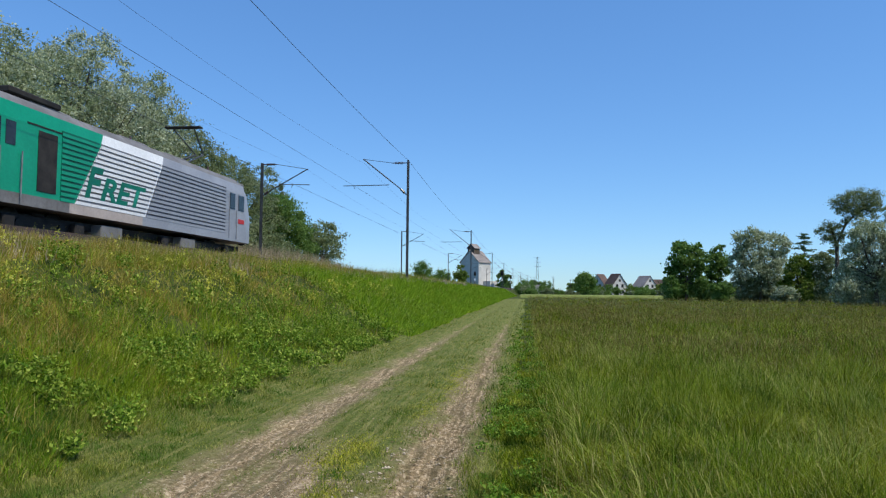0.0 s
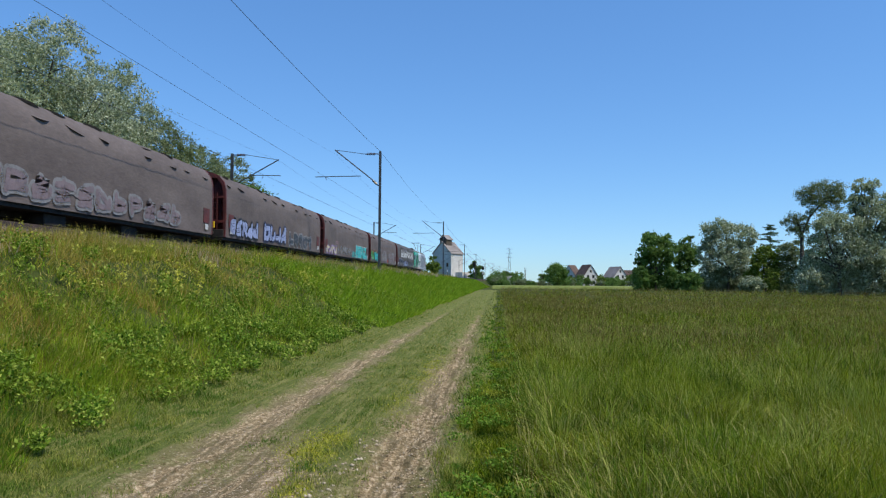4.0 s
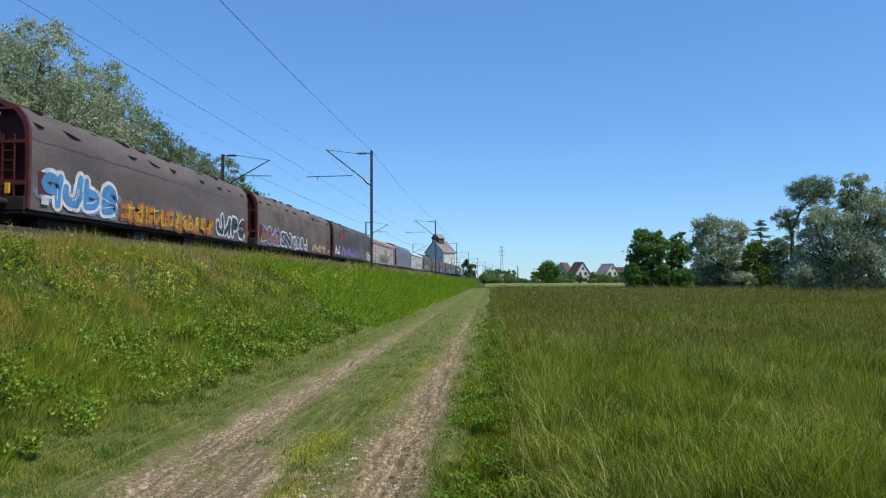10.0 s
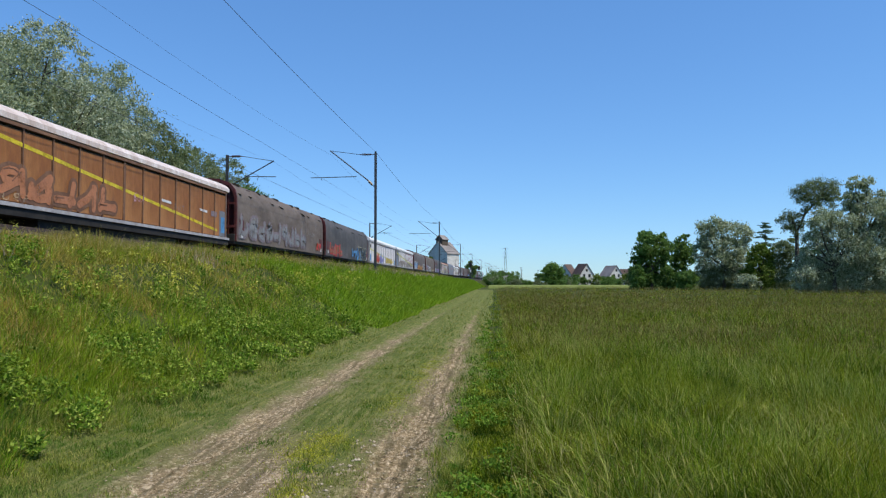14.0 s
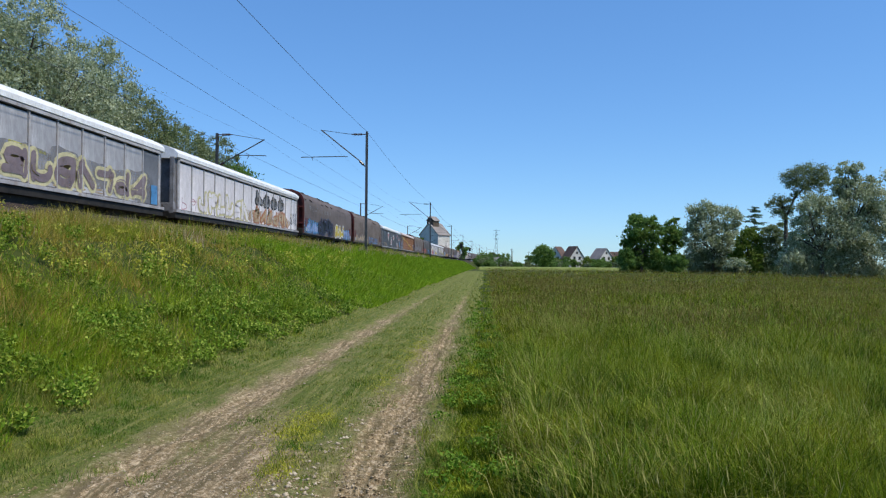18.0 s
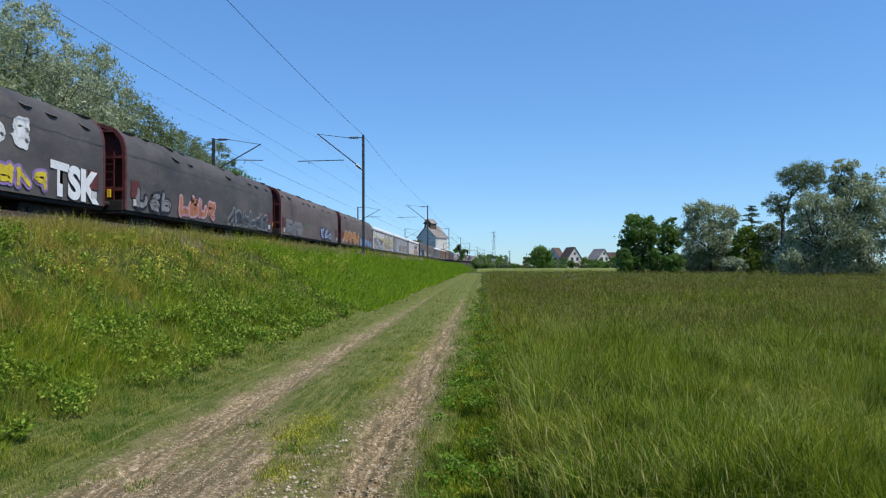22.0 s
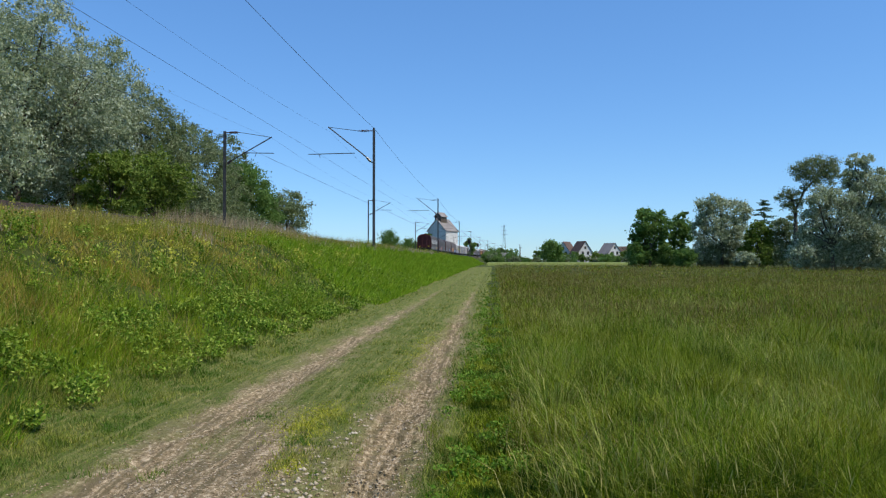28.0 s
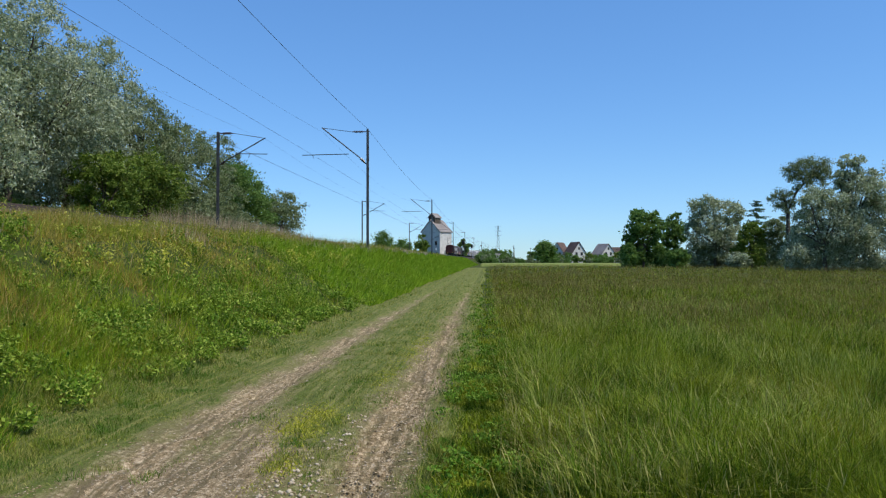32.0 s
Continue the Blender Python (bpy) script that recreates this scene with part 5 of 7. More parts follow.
# ---- buildings ----
def gable_house(name, label, category, at, w, d, eaves, ridge, wall, roof, windows, over=0.35):
    """Gable towards -y. windows: (face, across, up, width, height)."""
    ob = thing(name, label, category, at=at)
    bm = bmesh.new()
    pts = [(-w / 2, 0), (w / 2, 0), (w / 2, eaves), (0, ridge), (-w / 2, eaves)]
    f = [bm.verts.new((x, -d / 2, z)) for x, z in pts]
    b = [bm.verts.new((x, d / 2, z)) for x, z in pts]
    bm.faces.new(f), bm.faces.new(list(reversed(b)))
    for i in (0, 1, 4):
        j = (i + 1) % 5
        bm.faces.new((f[j], f[i], b[i], b[j]))
    bmesh.ops.recalc_face_normals(bm, faces=bm.faces)
    part("wall", bm, wall, ob)
    slope = (ridge - eaves) / (w / 2)
    for s in (-1, 1):
        xe, ze = s * (w / 2 + over), eaves - slope * over
        bm = extruded([(xe, ze + 0.02), (0, ridge + 0.02), (0, ridge + 0.26), (xe, ze + 0.26)], -d / 2 - over, d / 2 + over)
        part("roof", bm, roof, ob)
    for face, across, up, ww, wh in windows:
        rot = {"front": 0, "right": 90}[face]
        off = d / 2 if face == "front" else w / 2
        e = Matrix.Rotation(radians(rot), 4, "Z") @ Matrix.Translation((across, -off, up))
        fr = part("window", boxed(-ww / 2 - 0.12, ww / 2 + 0.12, -0.06, 0.05, -0.12, wh + 0.12, bevel=0.02), M["wood"], ob)
        fr.matrix_basis = e
        part("pane", boxed(-ww / 2, ww / 2, -0.08, 0.0, 0, wh), M["glass"], fr)
    return ob


silo = gable_house("grain_silo", "tall pale grain silo building with a grey gable roof", "silo", pose(-20.2, 292, 0, 0, 0, -33), 9.2, 8.0, 13.0, 17.6, M["plaster"], M["silo_roof"], [])
part("cupola", boxed(-1.6, 1.6, -3.2, 0.6, 16.2, 18.9), M["wood"], silo, "grey roof cupola")
for s in (-1, 1):
    part("cupola_roof", extruded([(s * 2.0, 18.5), (0, 20.3), (0, 20.5), (s * 2.0, 18.7)], -3.5, 0.9), M["silo_roof"], silo)
part("annex", boxed(4.6, 8.0, -1, 4, 0, 5.5, bevel=0.05), M["plaster"], silo, "low white annex")
win = [("front", -1.6, 1.1, 1.0, 1.3), ("front", 1.6, 1.1, 1.0, 1.3), ("front", -1.3, 3.7, 0.9, 1.2), ("front", 1.3, 3.7, 0.9, 1.2), ("front", 0, 6.2, 0.7, 0.9), ("right", 1.5, 1.1, 1.0, 1.3), ("right", -1.5, 1.1, 1.0, 1.3)]
gable_house("house", "white plastered house with a steep red-brown roof", "house", pose(33.8, 335, 0, 0, 0, -30), 6.4, 7.0, 5.0, 9.4, M["plaster"], M["tile"], win)
gable_house("house", "white gabled house with red tiles on the village edge", "house", pose(39.4, 326, 0, 0, 0, 24), 7.6, 7.0, 4.2, 9.4, M["plaster"], M["tile"], win)
gable_house("house", "white house with a low grey-brown roof behind hedges", "house", pose(52.3, 328, 0, 0, 0, 30), 7.6, 7.0, 4.2, 8.6, M["plaster"], M["silo_roof"], win)
gable_house("house", "low white house with red tiles behind hedges", "house", pose(60.0, 350, 0, 0, 0, 70), 8.0, 12.0, 3.6, 7.4, M["plaster"], M["tile"], win)
gable_house("shed", "low pale shed beside the railway", "shed", pose(6.0, 470, 0, 0, 0, 40), 8.0, 14.0, 3.4, 5.4, M["plaster"], M["silo_roof"], [])

tree("broadleaf_tree", "green tree before the silo wall", -25.5, 281, 0.2, round_crown(10.5, 3.2, 0.2, 300, 6), 2200, 0.8, 0.6, M["shrub"], 301)
tree("shrub", "dark bush beside the silo", -9.0, 286, 0.12, round_crown(8.0, 2.4, 0.0, 302, 6), 1200, 0.8, 0.6, M["leaf"], 303, 0.0, "shrub")
# railway signals
for x_, y_, s_ in ((MAST_NEAR + 0.6, 205, 1), (MAST_NEAR + 0.4, 262, 1), (MAST_FAR + 0.3, 236, -1)):
    xx = x_ + float(bend(y_))
    sg = thing("railway_signal", "slim railway signal with a dark lamp head", "signal", "railway signals", pose(xx, y_, float(height(xx, y_)) - 0.1))
    part("post", rod(bmesh.new(), (0, 0, 0), (0, 0, 4.6), 0.09, n=8), M["steel"], sg)
    part("head", boxed(-0.35, 0.35, -0.12, 0.12, 4.2, 5.5, bevel=0.08), M["black"], sg, "black backing board")
    for k_ in range(2):
        part("lamp_hood", rod(bmesh.new(), (0, -0.3, 4.6 + 0.5 * k_), (0, -0.1, 4.6 + 0.5 * k_), 0.12, n=10), M["black"], sg)
    part("plate", boxed(-0.2, 0.2, -0.14, -0.1, 2.6, 3.3), M["white"], sg, "white identification plate")
# lattice pylon
py_ob = thing("lattice_pylon", "slender grey lattice pylon on the horizon", "pylon", at=pose(9.5, 600, 0))
for sx_, sy_ in ((-1, -1), (-1, 1), (1, -1), (1, 1)):
    part("leg", rod(bmesh.new(), (sx_ * 1.6, sy_ * 1.6, -0.3), (sx_ * 0.35, sy_ * 0.35, 30), 0.13, 0.09, 5), M["steel"], py_ob)
for k_ in range(9):
    z0_, z1_ = k_ * 3.3, k_ * 3.3 + 3.3
    q0, q1 = 1.6 - 1.25 * z0_ / 30, 1.6 - 1.25 * z1_ / 30
    for s in (-1, 1):
        part("brace", rod(bmesh.new(), (-q0 * s, -q0, z0_), (q1 * s, -q1, z1_), 0.07, n=4), M["steel"], py_ob)
for z_ in (22, 25.5, 29):
    part("crossarm", rod(bmesh.new(), (-2.6, 0, z_), (2.6, 0, z_), 0.1, n=5), M["steel"], py_ob)
# village poles
for i, (x_, y_, h_) in enumerate([(16, 420, 9), (26, 430, 9), (-3, 430, 11), (21, 300, 7), (13, 350, 9)]):
    pl = thing("utility_pole", "thin wooden utility pole in the village", "pole", "village poles", pose(x_, y_, -0.2))
    part("pole", rod(bmesh.new(), (0, 0, 0), (0, 0, h_), 0.14, 0.1, 7), M["wood"], pl)
    part("crossbar", boxed(-0.7, 0.7, -0.06, 0.06, h_ - 0.5, h_ - 0.38), M["wood"], pl)


# ---- train ----
# wagons are built about their middle at rail level, +y ahead
def bogie(parent, y):
    bm = bmesh.new()
    box(bm, -1.05, -0.92, y - 1.35, y + 1.35, 0.35, 0.72, 0.03)
    box(bm, 0.92, 1.05, y - 1.35, y + 1.35, 0.35, 0.72, 0.03)
    box(bm, -1.0, 1.0, y - 0.25, y + 0.25, 0.45, 0.8)
    bg = part("bogie", bm, M["black"], parent)
    for dy in (-0.9, 0.9):
        for s in (-1, 1):
            bm = bmesh.new()
            rod(bm, (s * 0.70, y + dy, 0.46), (s * 0.83, y + dy, 0.46), 0.46, n=20)
            rod(bm, (s * 0.83, y + dy, 0.46), (s * 1.1, y + dy, 0.46), 0.13, n=10)
            part("wheel", bm, M["black"], bg)


def buffers(parent, half, over):
    for s in (-1, 1):
        for x in (-0.875, 0.875):
            bm = bmesh.new()
            rod(bm, (x, s * half, 1.06), (x, s * (half + over - 0.05), 1.06), 0.11, n=10)
            rod(bm, (x, s * (half + over - 0.06), 1.06), (x, s * (half + over), 1.06), 0.23, n=14)
            part("buffer", bm, M["black"], parent)
        part("coupling", rod(bmesh.new(), (0, s * half, 1.0), (0, s * (half + over), 0.92), 0.06, n=6), M["black"], parent)


HOOD = [(1.5, 0.86), (1.52, 1.6), (1.52, 2.6), (1.50, 3.14), (1.41, 3.5), (1.13, 3.83), (0.62, 4.02), (0.0, 4.08)]


FOLDS = random.Random(31)


def hood_wagon(label, pitch, tarp):
    """Bogie wagon with a rounded tarpaulin hood on bows and a red-brown end frame."""
    ob = thing("hood_wagon", label, "freight wagon", "freight train")
    half = pitch / 2 - 0.62
    hl = half - 0.12
    sec = HOOD + [(-x, z) for x, z in reversed(HOOD[:-1])]
    n = 42
    bm = extruded(sec, -hl, hl, closed=False, cuts=n, sag=lambda y: 0.012 * math.cos(y * 2 * math.pi / (2 * hl / 14)) + 0.006 * math.sin(y * 3.1))
    smooth(part("hood", bm, tarp, ob), 0.5)
    # small folded flaps of the tarpaulin below the roof line
    fl = None
    for i in range(22):
        if FOLDS.random() < 0.3:
            continue
        y = -hl + 2 * hl * (i % 11 + 0.5) / 11 + FOLDS.uniform(-0.4, 0.4)
        low = i < 11
        m_ = pose(1.455 if low else 1.18, y, (3.36 if low else 3.77) + FOLDS.uniform(-0.07, 0.05), FOLDS.uniform(-12, 4), -16 if low else -44, 0) @ Matrix.Diagonal((FOLDS.uniform(2.0, 3.2), FOLDS.uniform(0.9, 1.9), FOLDS.uniform(1.4, 2.5), 1))
        if fl is None:
            bm = bmesh.new()
            vs = [bm.verts.new((px, py, pz)) for px, py, pz in ((0, -0.3, 0.03), (0.025, -0.16, 0.0), (0.035, 0, -0.01), (0.025, 0.16, 0.0), (0, 0.3, 0.03), (-0.02, 0.16, 0.07), (-0.02, -0.16, 0.07))]
            bm.faces.new(vs)
            r_ = bmesh.ops.extrude_face_region(bm, geom=list(bm.faces))
            bmesh.ops.translate(bm, verts=[v for v in r_["geom"] if isinstance(v, bmesh.types.BMVert)], vec=(-0.03, 0, 0.0))
            bmesh.ops.recalc_face_normals(bm, faces=bm.faces)
            fl = part("flap", bm, tarp, ob)
            fl.matrix_basis = m_
        else:
            again(fl, ob, m_)
    part("sill", boxed(-1.42, 1.42, -half, half, 0.74, 0.92), M["black"], ob)
    bm = bmesh.new()
    for x in (-0.35, 0.35):
        box(bm, x - 0.08, x + 0.08, -half + 0.1, half - 0.1, 0.55, 0.75)
    part("underframe", bm, M["black"], ob)
    for y in (-2.6, 1.8):
        part("equipment_box", boxed(0.7, 1.25, y, y + 1.1, 0.36, 0.74, bevel=0.03), M["black"], ob)
    for s in (-1, 1):
        e = s * half
        inner = s * (half - 0.35)
        part("end_wall", extruded([(x * 0.97, z * 0.99) for x, z in sec], min(inner, inner - s * 0.06), max(inner, inner - s * 0.06)), M["red"], ob)
        ring = [(x * 1.01, z + 0.02) for x, z in sec] + [(x * 0.93, 0.86 + (z - 0.86) * 0.965) for x, z in reversed(sec)]
        part("end_arch", extruded(ring, min(e - s * 0.16, e - s * 0.04), max(e - s * 0.16, e - s * 0.04)), M["red"], ob)
        for x in (-0.5, 0.5):
            part("end_post", boxed(x - 0.07, x + 0.07, e - s * 0.22, e, 0.8, 4.0), M["red"], ob)
        part("end_rail", boxed(-1.45, 1.45, e - s * 0.2, e - s * 0.02, 1.55, 1.68), M["red"], ob)
        part("end_rail", boxed(-1.4, 1.4, e - s * 0.2, e - s * 0.02, 2.75, 2.85), M["red"], ob)
        part("end_rail", boxed(-1.05, 1.05, e - s * 0.2, e - s * 0.02, 3.72, 3.8), M["red"], ob)
        part("end_beam", boxed(-1.45, 1.45, e - s * 0.25, e + s * 0.02, 0.82, 1.22, bevel=0.02), M["black"], ob)
        lad = bmesh.new()
        for x in (0.75, 1.1):
            box(lad, x - 0.02, x + 0.02, e - s * 0.06, e - s * 0.02, 1.2, 3.0)
        for k in range(6):
            box(lad, 0.75, 1.1, e - s * 0.06, e - s * 0.02, 1.4 + 0.28 * k, 1.43 + 0.28 * k)
        part("ladder", lad, M["red"], ob)
        for x in (-0.95, 0.95):
            part("hook_plate", boxed(x - 0.07, x + 0.07, e - s * 0.01, e + s * 0.05, 1.3, 1.6, bevel=0.01), M["sign_yellow"], ob, "yellow hook plate")
        part("label_board", boxed(1.525, 1.545, s * (hl - 1.0), s * (hl - 0.35), 1.35, 2.0), M["red"], ob, "red-brown data board")
        part("label_card", boxed(1.546, 1.552, s * (hl - 0.85), s * (hl - 0.5), 1.05, 1.3), M["white_spray"], ob, "white data card")
    bogie(ob, -half + 2.6), bogie(ob, half - 2.6)
    buffers(ob, half, 0.60)
    return ob


ROOF = [(1.54, 3.2), (1.54, 3.36), (1.36, 3.53), (1.0, 3.69), (0.5, 3.81), (0, 3.85)]


def wall_wagon(label, pitch, panel, roof, frame_, front_dark=0, rear_dark=1):
    """Bogie wagon with sliding side walls of ribbed panels under a rounded roof."""
    ob = thing("sliding_wall_wagon", label, "freight wagon", "freight train")
    half = pitch / 2 - 0.62
    hl = half - 0.35
    sec = ROOF + [(-x, z) for x, z in reversed(ROOF[:-1])]
    smooth(part("roof", extruded(sec + [(-1.4, 3.15), (1.4, 3.15)], -half + 0.05, half - 0.05, cuts=1), roof, ob), 0.7)
    # black core shows between panels and below the roof as painted shadow lines
    part("core", boxed(-1.40, 1.40, -hl, hl, 0.9, 3.19), M["black"], ob, "inner core, black for the shade in the panel gaps")
    n = 14
    step = 2 * hl / n
    shared = {}
    for i in range(n):
        y = -hl + step * (i + 0.5)
        mt = M["panel_end"] if i < rear_dark or i >= n - front_dark else panel
        for s in (1, -1):
            key = (mt.name, s)
            if key not in shared:
                shared[key] = part("panel", boxed(1.40, 1.455, -step / 2 + 0.06, step / 2 - 0.06, 0.98, 3.0, bevel=0.015) if s > 0 else boxed(-1.455, -1.40, -step / 2 + 0.06, step / 2 - 0.06, 0.98, 3.0, bevel=0.015), mt, ob)
                shared[key].matrix_basis = pose(0, y, 0)
            else:
                again(shared[key], ob, pose(0, y, 0))
    rb = {}
    for i in range(n + 1):
        y = -hl + step * i
        wide = 0.065 if i in (0, n // 2, n) else 0.024
        for s in (1, -1):
            key = (wide, s)
            if key not in rb:
                rb[key] = part("rib", boxed(min(s * 1.40, s * 1.485), max(s * 1.40, s * 1.485), -wide, wide, 0.95, 3.1, bevel=0.01), frame_, ob)
                rb[key].matrix_basis = pose(0, y, 0)
            else:
                again(rb[key], ob, pose(0, y, 0))
    for s in (1, -1):
        part("top_rail", boxed(min(s * 1.40, s * 1.52), max(s * 1.40, s * 1.52), -hl, hl, 3.07, 3.17), frame_, ob)
        part("bottom_rail", boxed(min(s * 1.40, s * 1.54), max(s * 1.40, s * 1.54), -half, half, 0.84, 0.95), M["frame_pale"], ob)
        part("sill", boxed(min(s * 1.1, s * 1.48), max(s * 1.1, s * 1.48), -half, half, 0.60, 0.84), M["black"], ob)
    part("floor_frame", boxed(-1.2, 1.2, -half, half, 0.66, 0.9), M["black"], ob)
    part("truss", boxed(-1.3, 1.3, -half + 5.5, half - 5.5, 0.36, 0.64), M["black"], ob)
    for s in (-1, 1):
        e = s * half
        part("end_wall", boxed(-1.38, 1.38, s * hl, s * (hl + 0.06), 0.9, 3.5), M["rib"], ob, "grey end wall")
        for x in (-1.3, -0.45, 0.45, 1.3):
            part("end_post", boxed(x - 0.08, x + 0.08, s * (hl + 0.06), e, 0.8, 3.2 if abs(x) > 1 else 3.6), M["rib"], ob)
        part("end_beam", boxed(-1.4, 1.4, s * (half - 0.25), e, 0.82, 1.24, bevel=0.02), M["rib"], ob)
    bogie(ob, -half + 2.7), bogie(ob, half - 2.7)
    buffers(ob, half, 0.60)
    return ob


def lettering(parent, text, y0, y1, z0, z1, fill, x, fat=0.02, shear=0.0, label="", name="lettering", drift=0.0):
    """Painted letters on a side wall, fitted between y0 and y1; drift raises their far end."""
    cu = bpy.data.curves.new(name, "FONT")
    cu.body, cu.offset, cu.shear = text, fat, shear
    tmp = new(name, cu)
    me = bpy.data.meshes.new_from_object(tmp)
    bpy.data.objects.remove(tmp)
    co = np.array([v.co for v in me.vertices])
    lo, hi = co.min(0), co.max(0)
    for v in me.vertices:
        a, b = (v.co.x - lo[0]) / (hi[0] - lo[0]), (v.co.y - lo[1]) / (hi[1] - lo[1])
        v.co = (x, y0 + (y1 - y0) * a, z0 + (z1 - z0) * b + drift * a)
    me.materials.clear()
    me.materials.append(fill)
    ob = new(name, me)
    ob.parent = parent
    return tagged(ob, label)


def loco():
    ob = thing("electric_locomotive", "green, white and grey electric freight locomotive with raised pantograph", "locomotive", "freight train")
    L = 9.55
    side = [(1.42, 0.92), (1.46, 1.06), (1.46, 3.1), (1.36, 3.55)]

    def slab(y0t, y1t, y0b, y1b, mat_, name, label=""):
        bm = bmesh.new()
        rows = []
        for yt, yb in ((y0t, y0b), (y1t, y1b)):
            prof = side + [(-x, z) for x, z in reversed(side)]
            rows.append([bm.verts.new((x, yb + (yt - yb) * (z - 0.74) / 2.81, z)) for x, z in prof])
        a, b = rows
        k = len(a)
        for i in range(k):
            bm.faces.new((a[i], a[(i + 1) % k], b[(i + 1) % k], b[i]))
        bm.faces.new(a), bm.faces.new(b)
        bmesh.ops.recalc_face_normals(bm, faces=bm.faces)
        return part(name, bm, mat_, ob, label)

    # sloping colour fields, from the rear cab forward
    slab(-8.3, -3.0, -8.5, -4.75, M["green"], "body_panel", "green body side")
    slab(-3.0, 0.8, -4.75, -0.75, M["white"], "body_panel", "white body side")
    slab(0.8, 8.35, -0.75, 8.6, M["grey"], "body_panel", "grey body side")
    for s, mt in ((-1, M["green"]), (1, M["grey"])):
        bm = bmesh.new()
        rows = []
        for q, wz in ((0, 1.0), (0.55, 0.97), (0.9, 0.86)):
            prof = [(1.42, 0.92), (1.46, 1.06), (1.46, 2.0), (1.40, 3.1), (1.3, 3.55)]
            prof = prof + [(-x, z) for x, z in reversed(prof)]
            rows.append([bm.verts.new((x * wz, s * ((8.5 if z < 2.1 else 8.3) + q * (1.1 if z < 2.1 else (0.95 if z < 3.2 else 0.45))), z)) for x, z in prof])
        for a, b in zip(rows, rows[1:]):
            for i in range(len(a)):
                bm.faces.new((a[i], a[(i + 1) % len(a)], b[(i + 1) % len(a)], b[i]))
        bm.faces.new(rows[-1])
        bmesh.ops.recalc_face_normals(bm, faces=bm.faces)
        cab = smooth(part("cab", bm, mt, ob, "green cab" if s < 0 else "grey cab"), 0.9)
        ws = part("windscreen", boxed(-1.05, 1.05, -0.03, 0.03, -0.42, 0.42, bevel=0.02), M["glass"], cab)
        ws.matrix_basis = pose(0, s * 9.25, 2.72, s * 17, 0, 0)
        part("visor", boxed(-1.2, 1.2, min(s * 8.3, s * 8.85), max(s * 8.3, s * 8.85), 3.5, 3.72, bevel=0.04), M["grey_roof"], cab)
        for x in (-0.85, 0.85):
            part("headlight", rod(bmesh.new(), (x, s * 9.42, 1.75), (x, s * 9.52, 1.75), 0.11, n=12), M["white"], cab)
        part("nose_stripe", boxed(-0.9, 0.9, min(s * 9.45, s * 9.5), max(s * 9.45, s * 9.5), 1.95, 2.05), M["sign_red"], cab, "red stripe")
        for x in (1.465,):
            w_ = part("cab_window", boxed(x, x + 0.02, -0.32, 0.32, 2.35, 3.05, bevel=0.008), M["glass"], cab)
            w_.matrix_basis = pose(0.0, s * 7.9, 0)
            w_ = part("cab_window", boxed(x, x + 0.02, -0.28, 0.28, 2.35, 3.05, bevel=0.008), M["glass"], cab)
            w_.matrix_basis = pose(0.005, 6.9 if s > 0 else -8.7, 0)
    # louvres; shade between the slats is put into the gaps as darker colours
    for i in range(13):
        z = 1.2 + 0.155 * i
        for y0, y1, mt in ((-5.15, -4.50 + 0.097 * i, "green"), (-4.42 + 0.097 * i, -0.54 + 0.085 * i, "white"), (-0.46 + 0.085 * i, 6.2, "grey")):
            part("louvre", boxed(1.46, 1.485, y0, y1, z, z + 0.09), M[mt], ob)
            part("louvre_gap", boxed(1.455, 1.464, y0, y1, z + 0.092, z + 0.153), paint("louvre_shade_green", (0.0, 0.12, 0.07)) if mt == "green" else M["panel_end"] if mt == "white" else paint("louvre_shade_paint", (0.075, 0.078, 0.10)), ob)
    part("door", boxed(1.462, 1.472, -7.6, -6.85, 0.95, 3.1, bevel=0.004), M["green"], ob, "green cab door")
    for y in (-7.63, -6.82, 6.5, 7.3):
        part("handrail", rod(bmesh.new(), (1.52, y, 1.0), (1.52, y, 2.3), 0.018, n=6), M["rib"], ob)
    part("side_grille", boxed(1.462, 1.478, -6.15, -5.35, 1.35, 3.0, bevel=0.004), M["black"], ob, "dark ventilation grille")
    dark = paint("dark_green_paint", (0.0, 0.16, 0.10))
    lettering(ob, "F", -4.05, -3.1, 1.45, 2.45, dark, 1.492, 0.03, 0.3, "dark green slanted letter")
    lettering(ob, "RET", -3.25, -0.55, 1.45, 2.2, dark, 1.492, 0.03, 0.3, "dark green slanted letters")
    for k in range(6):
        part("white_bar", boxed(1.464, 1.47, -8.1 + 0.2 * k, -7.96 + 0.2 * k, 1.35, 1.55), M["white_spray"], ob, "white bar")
    part("emblem", boxed(1.464, 1.475, 7.6, 8.3, 1.75, 1.95), M["sign_red"], ob, "red emblem plate")
    for ya, yb, mt, lb in ((-8.9, -4.72, M["grey_roof"], "dirty grey skirt"), (-4.72, -0.7, paint("grimy_white_paint", (0.50, 0.42, 0.37)), "grimy off-white skirt"), (-0.7, 8.9, M["grey"], "grey skirt")):
        part("skirt", boxed(-1.475, 1.475, ya, yb, 0.90, 1.20), mt, ob, lb)
    part("door_window", boxed(1.474, 1.484, -7.41, -7.04, 2.4, 3.02, bevel=0.004), M["glass"], ob)
    # thin black strip that paints the shading below the roof line
    part("roof_line_shade", boxed(1.43, 1.475, -6.6, -3.4, 3.1, 3.14), M["black"], ob)
    for y in (-6.9, -3.9, 1.3, 3.9, 6.9):
        part("axle_box", boxed(1.06, 1.3, y - 0.22, y + 0.22, 0.3, 0.66, bevel=0.04), M["black"], ob)
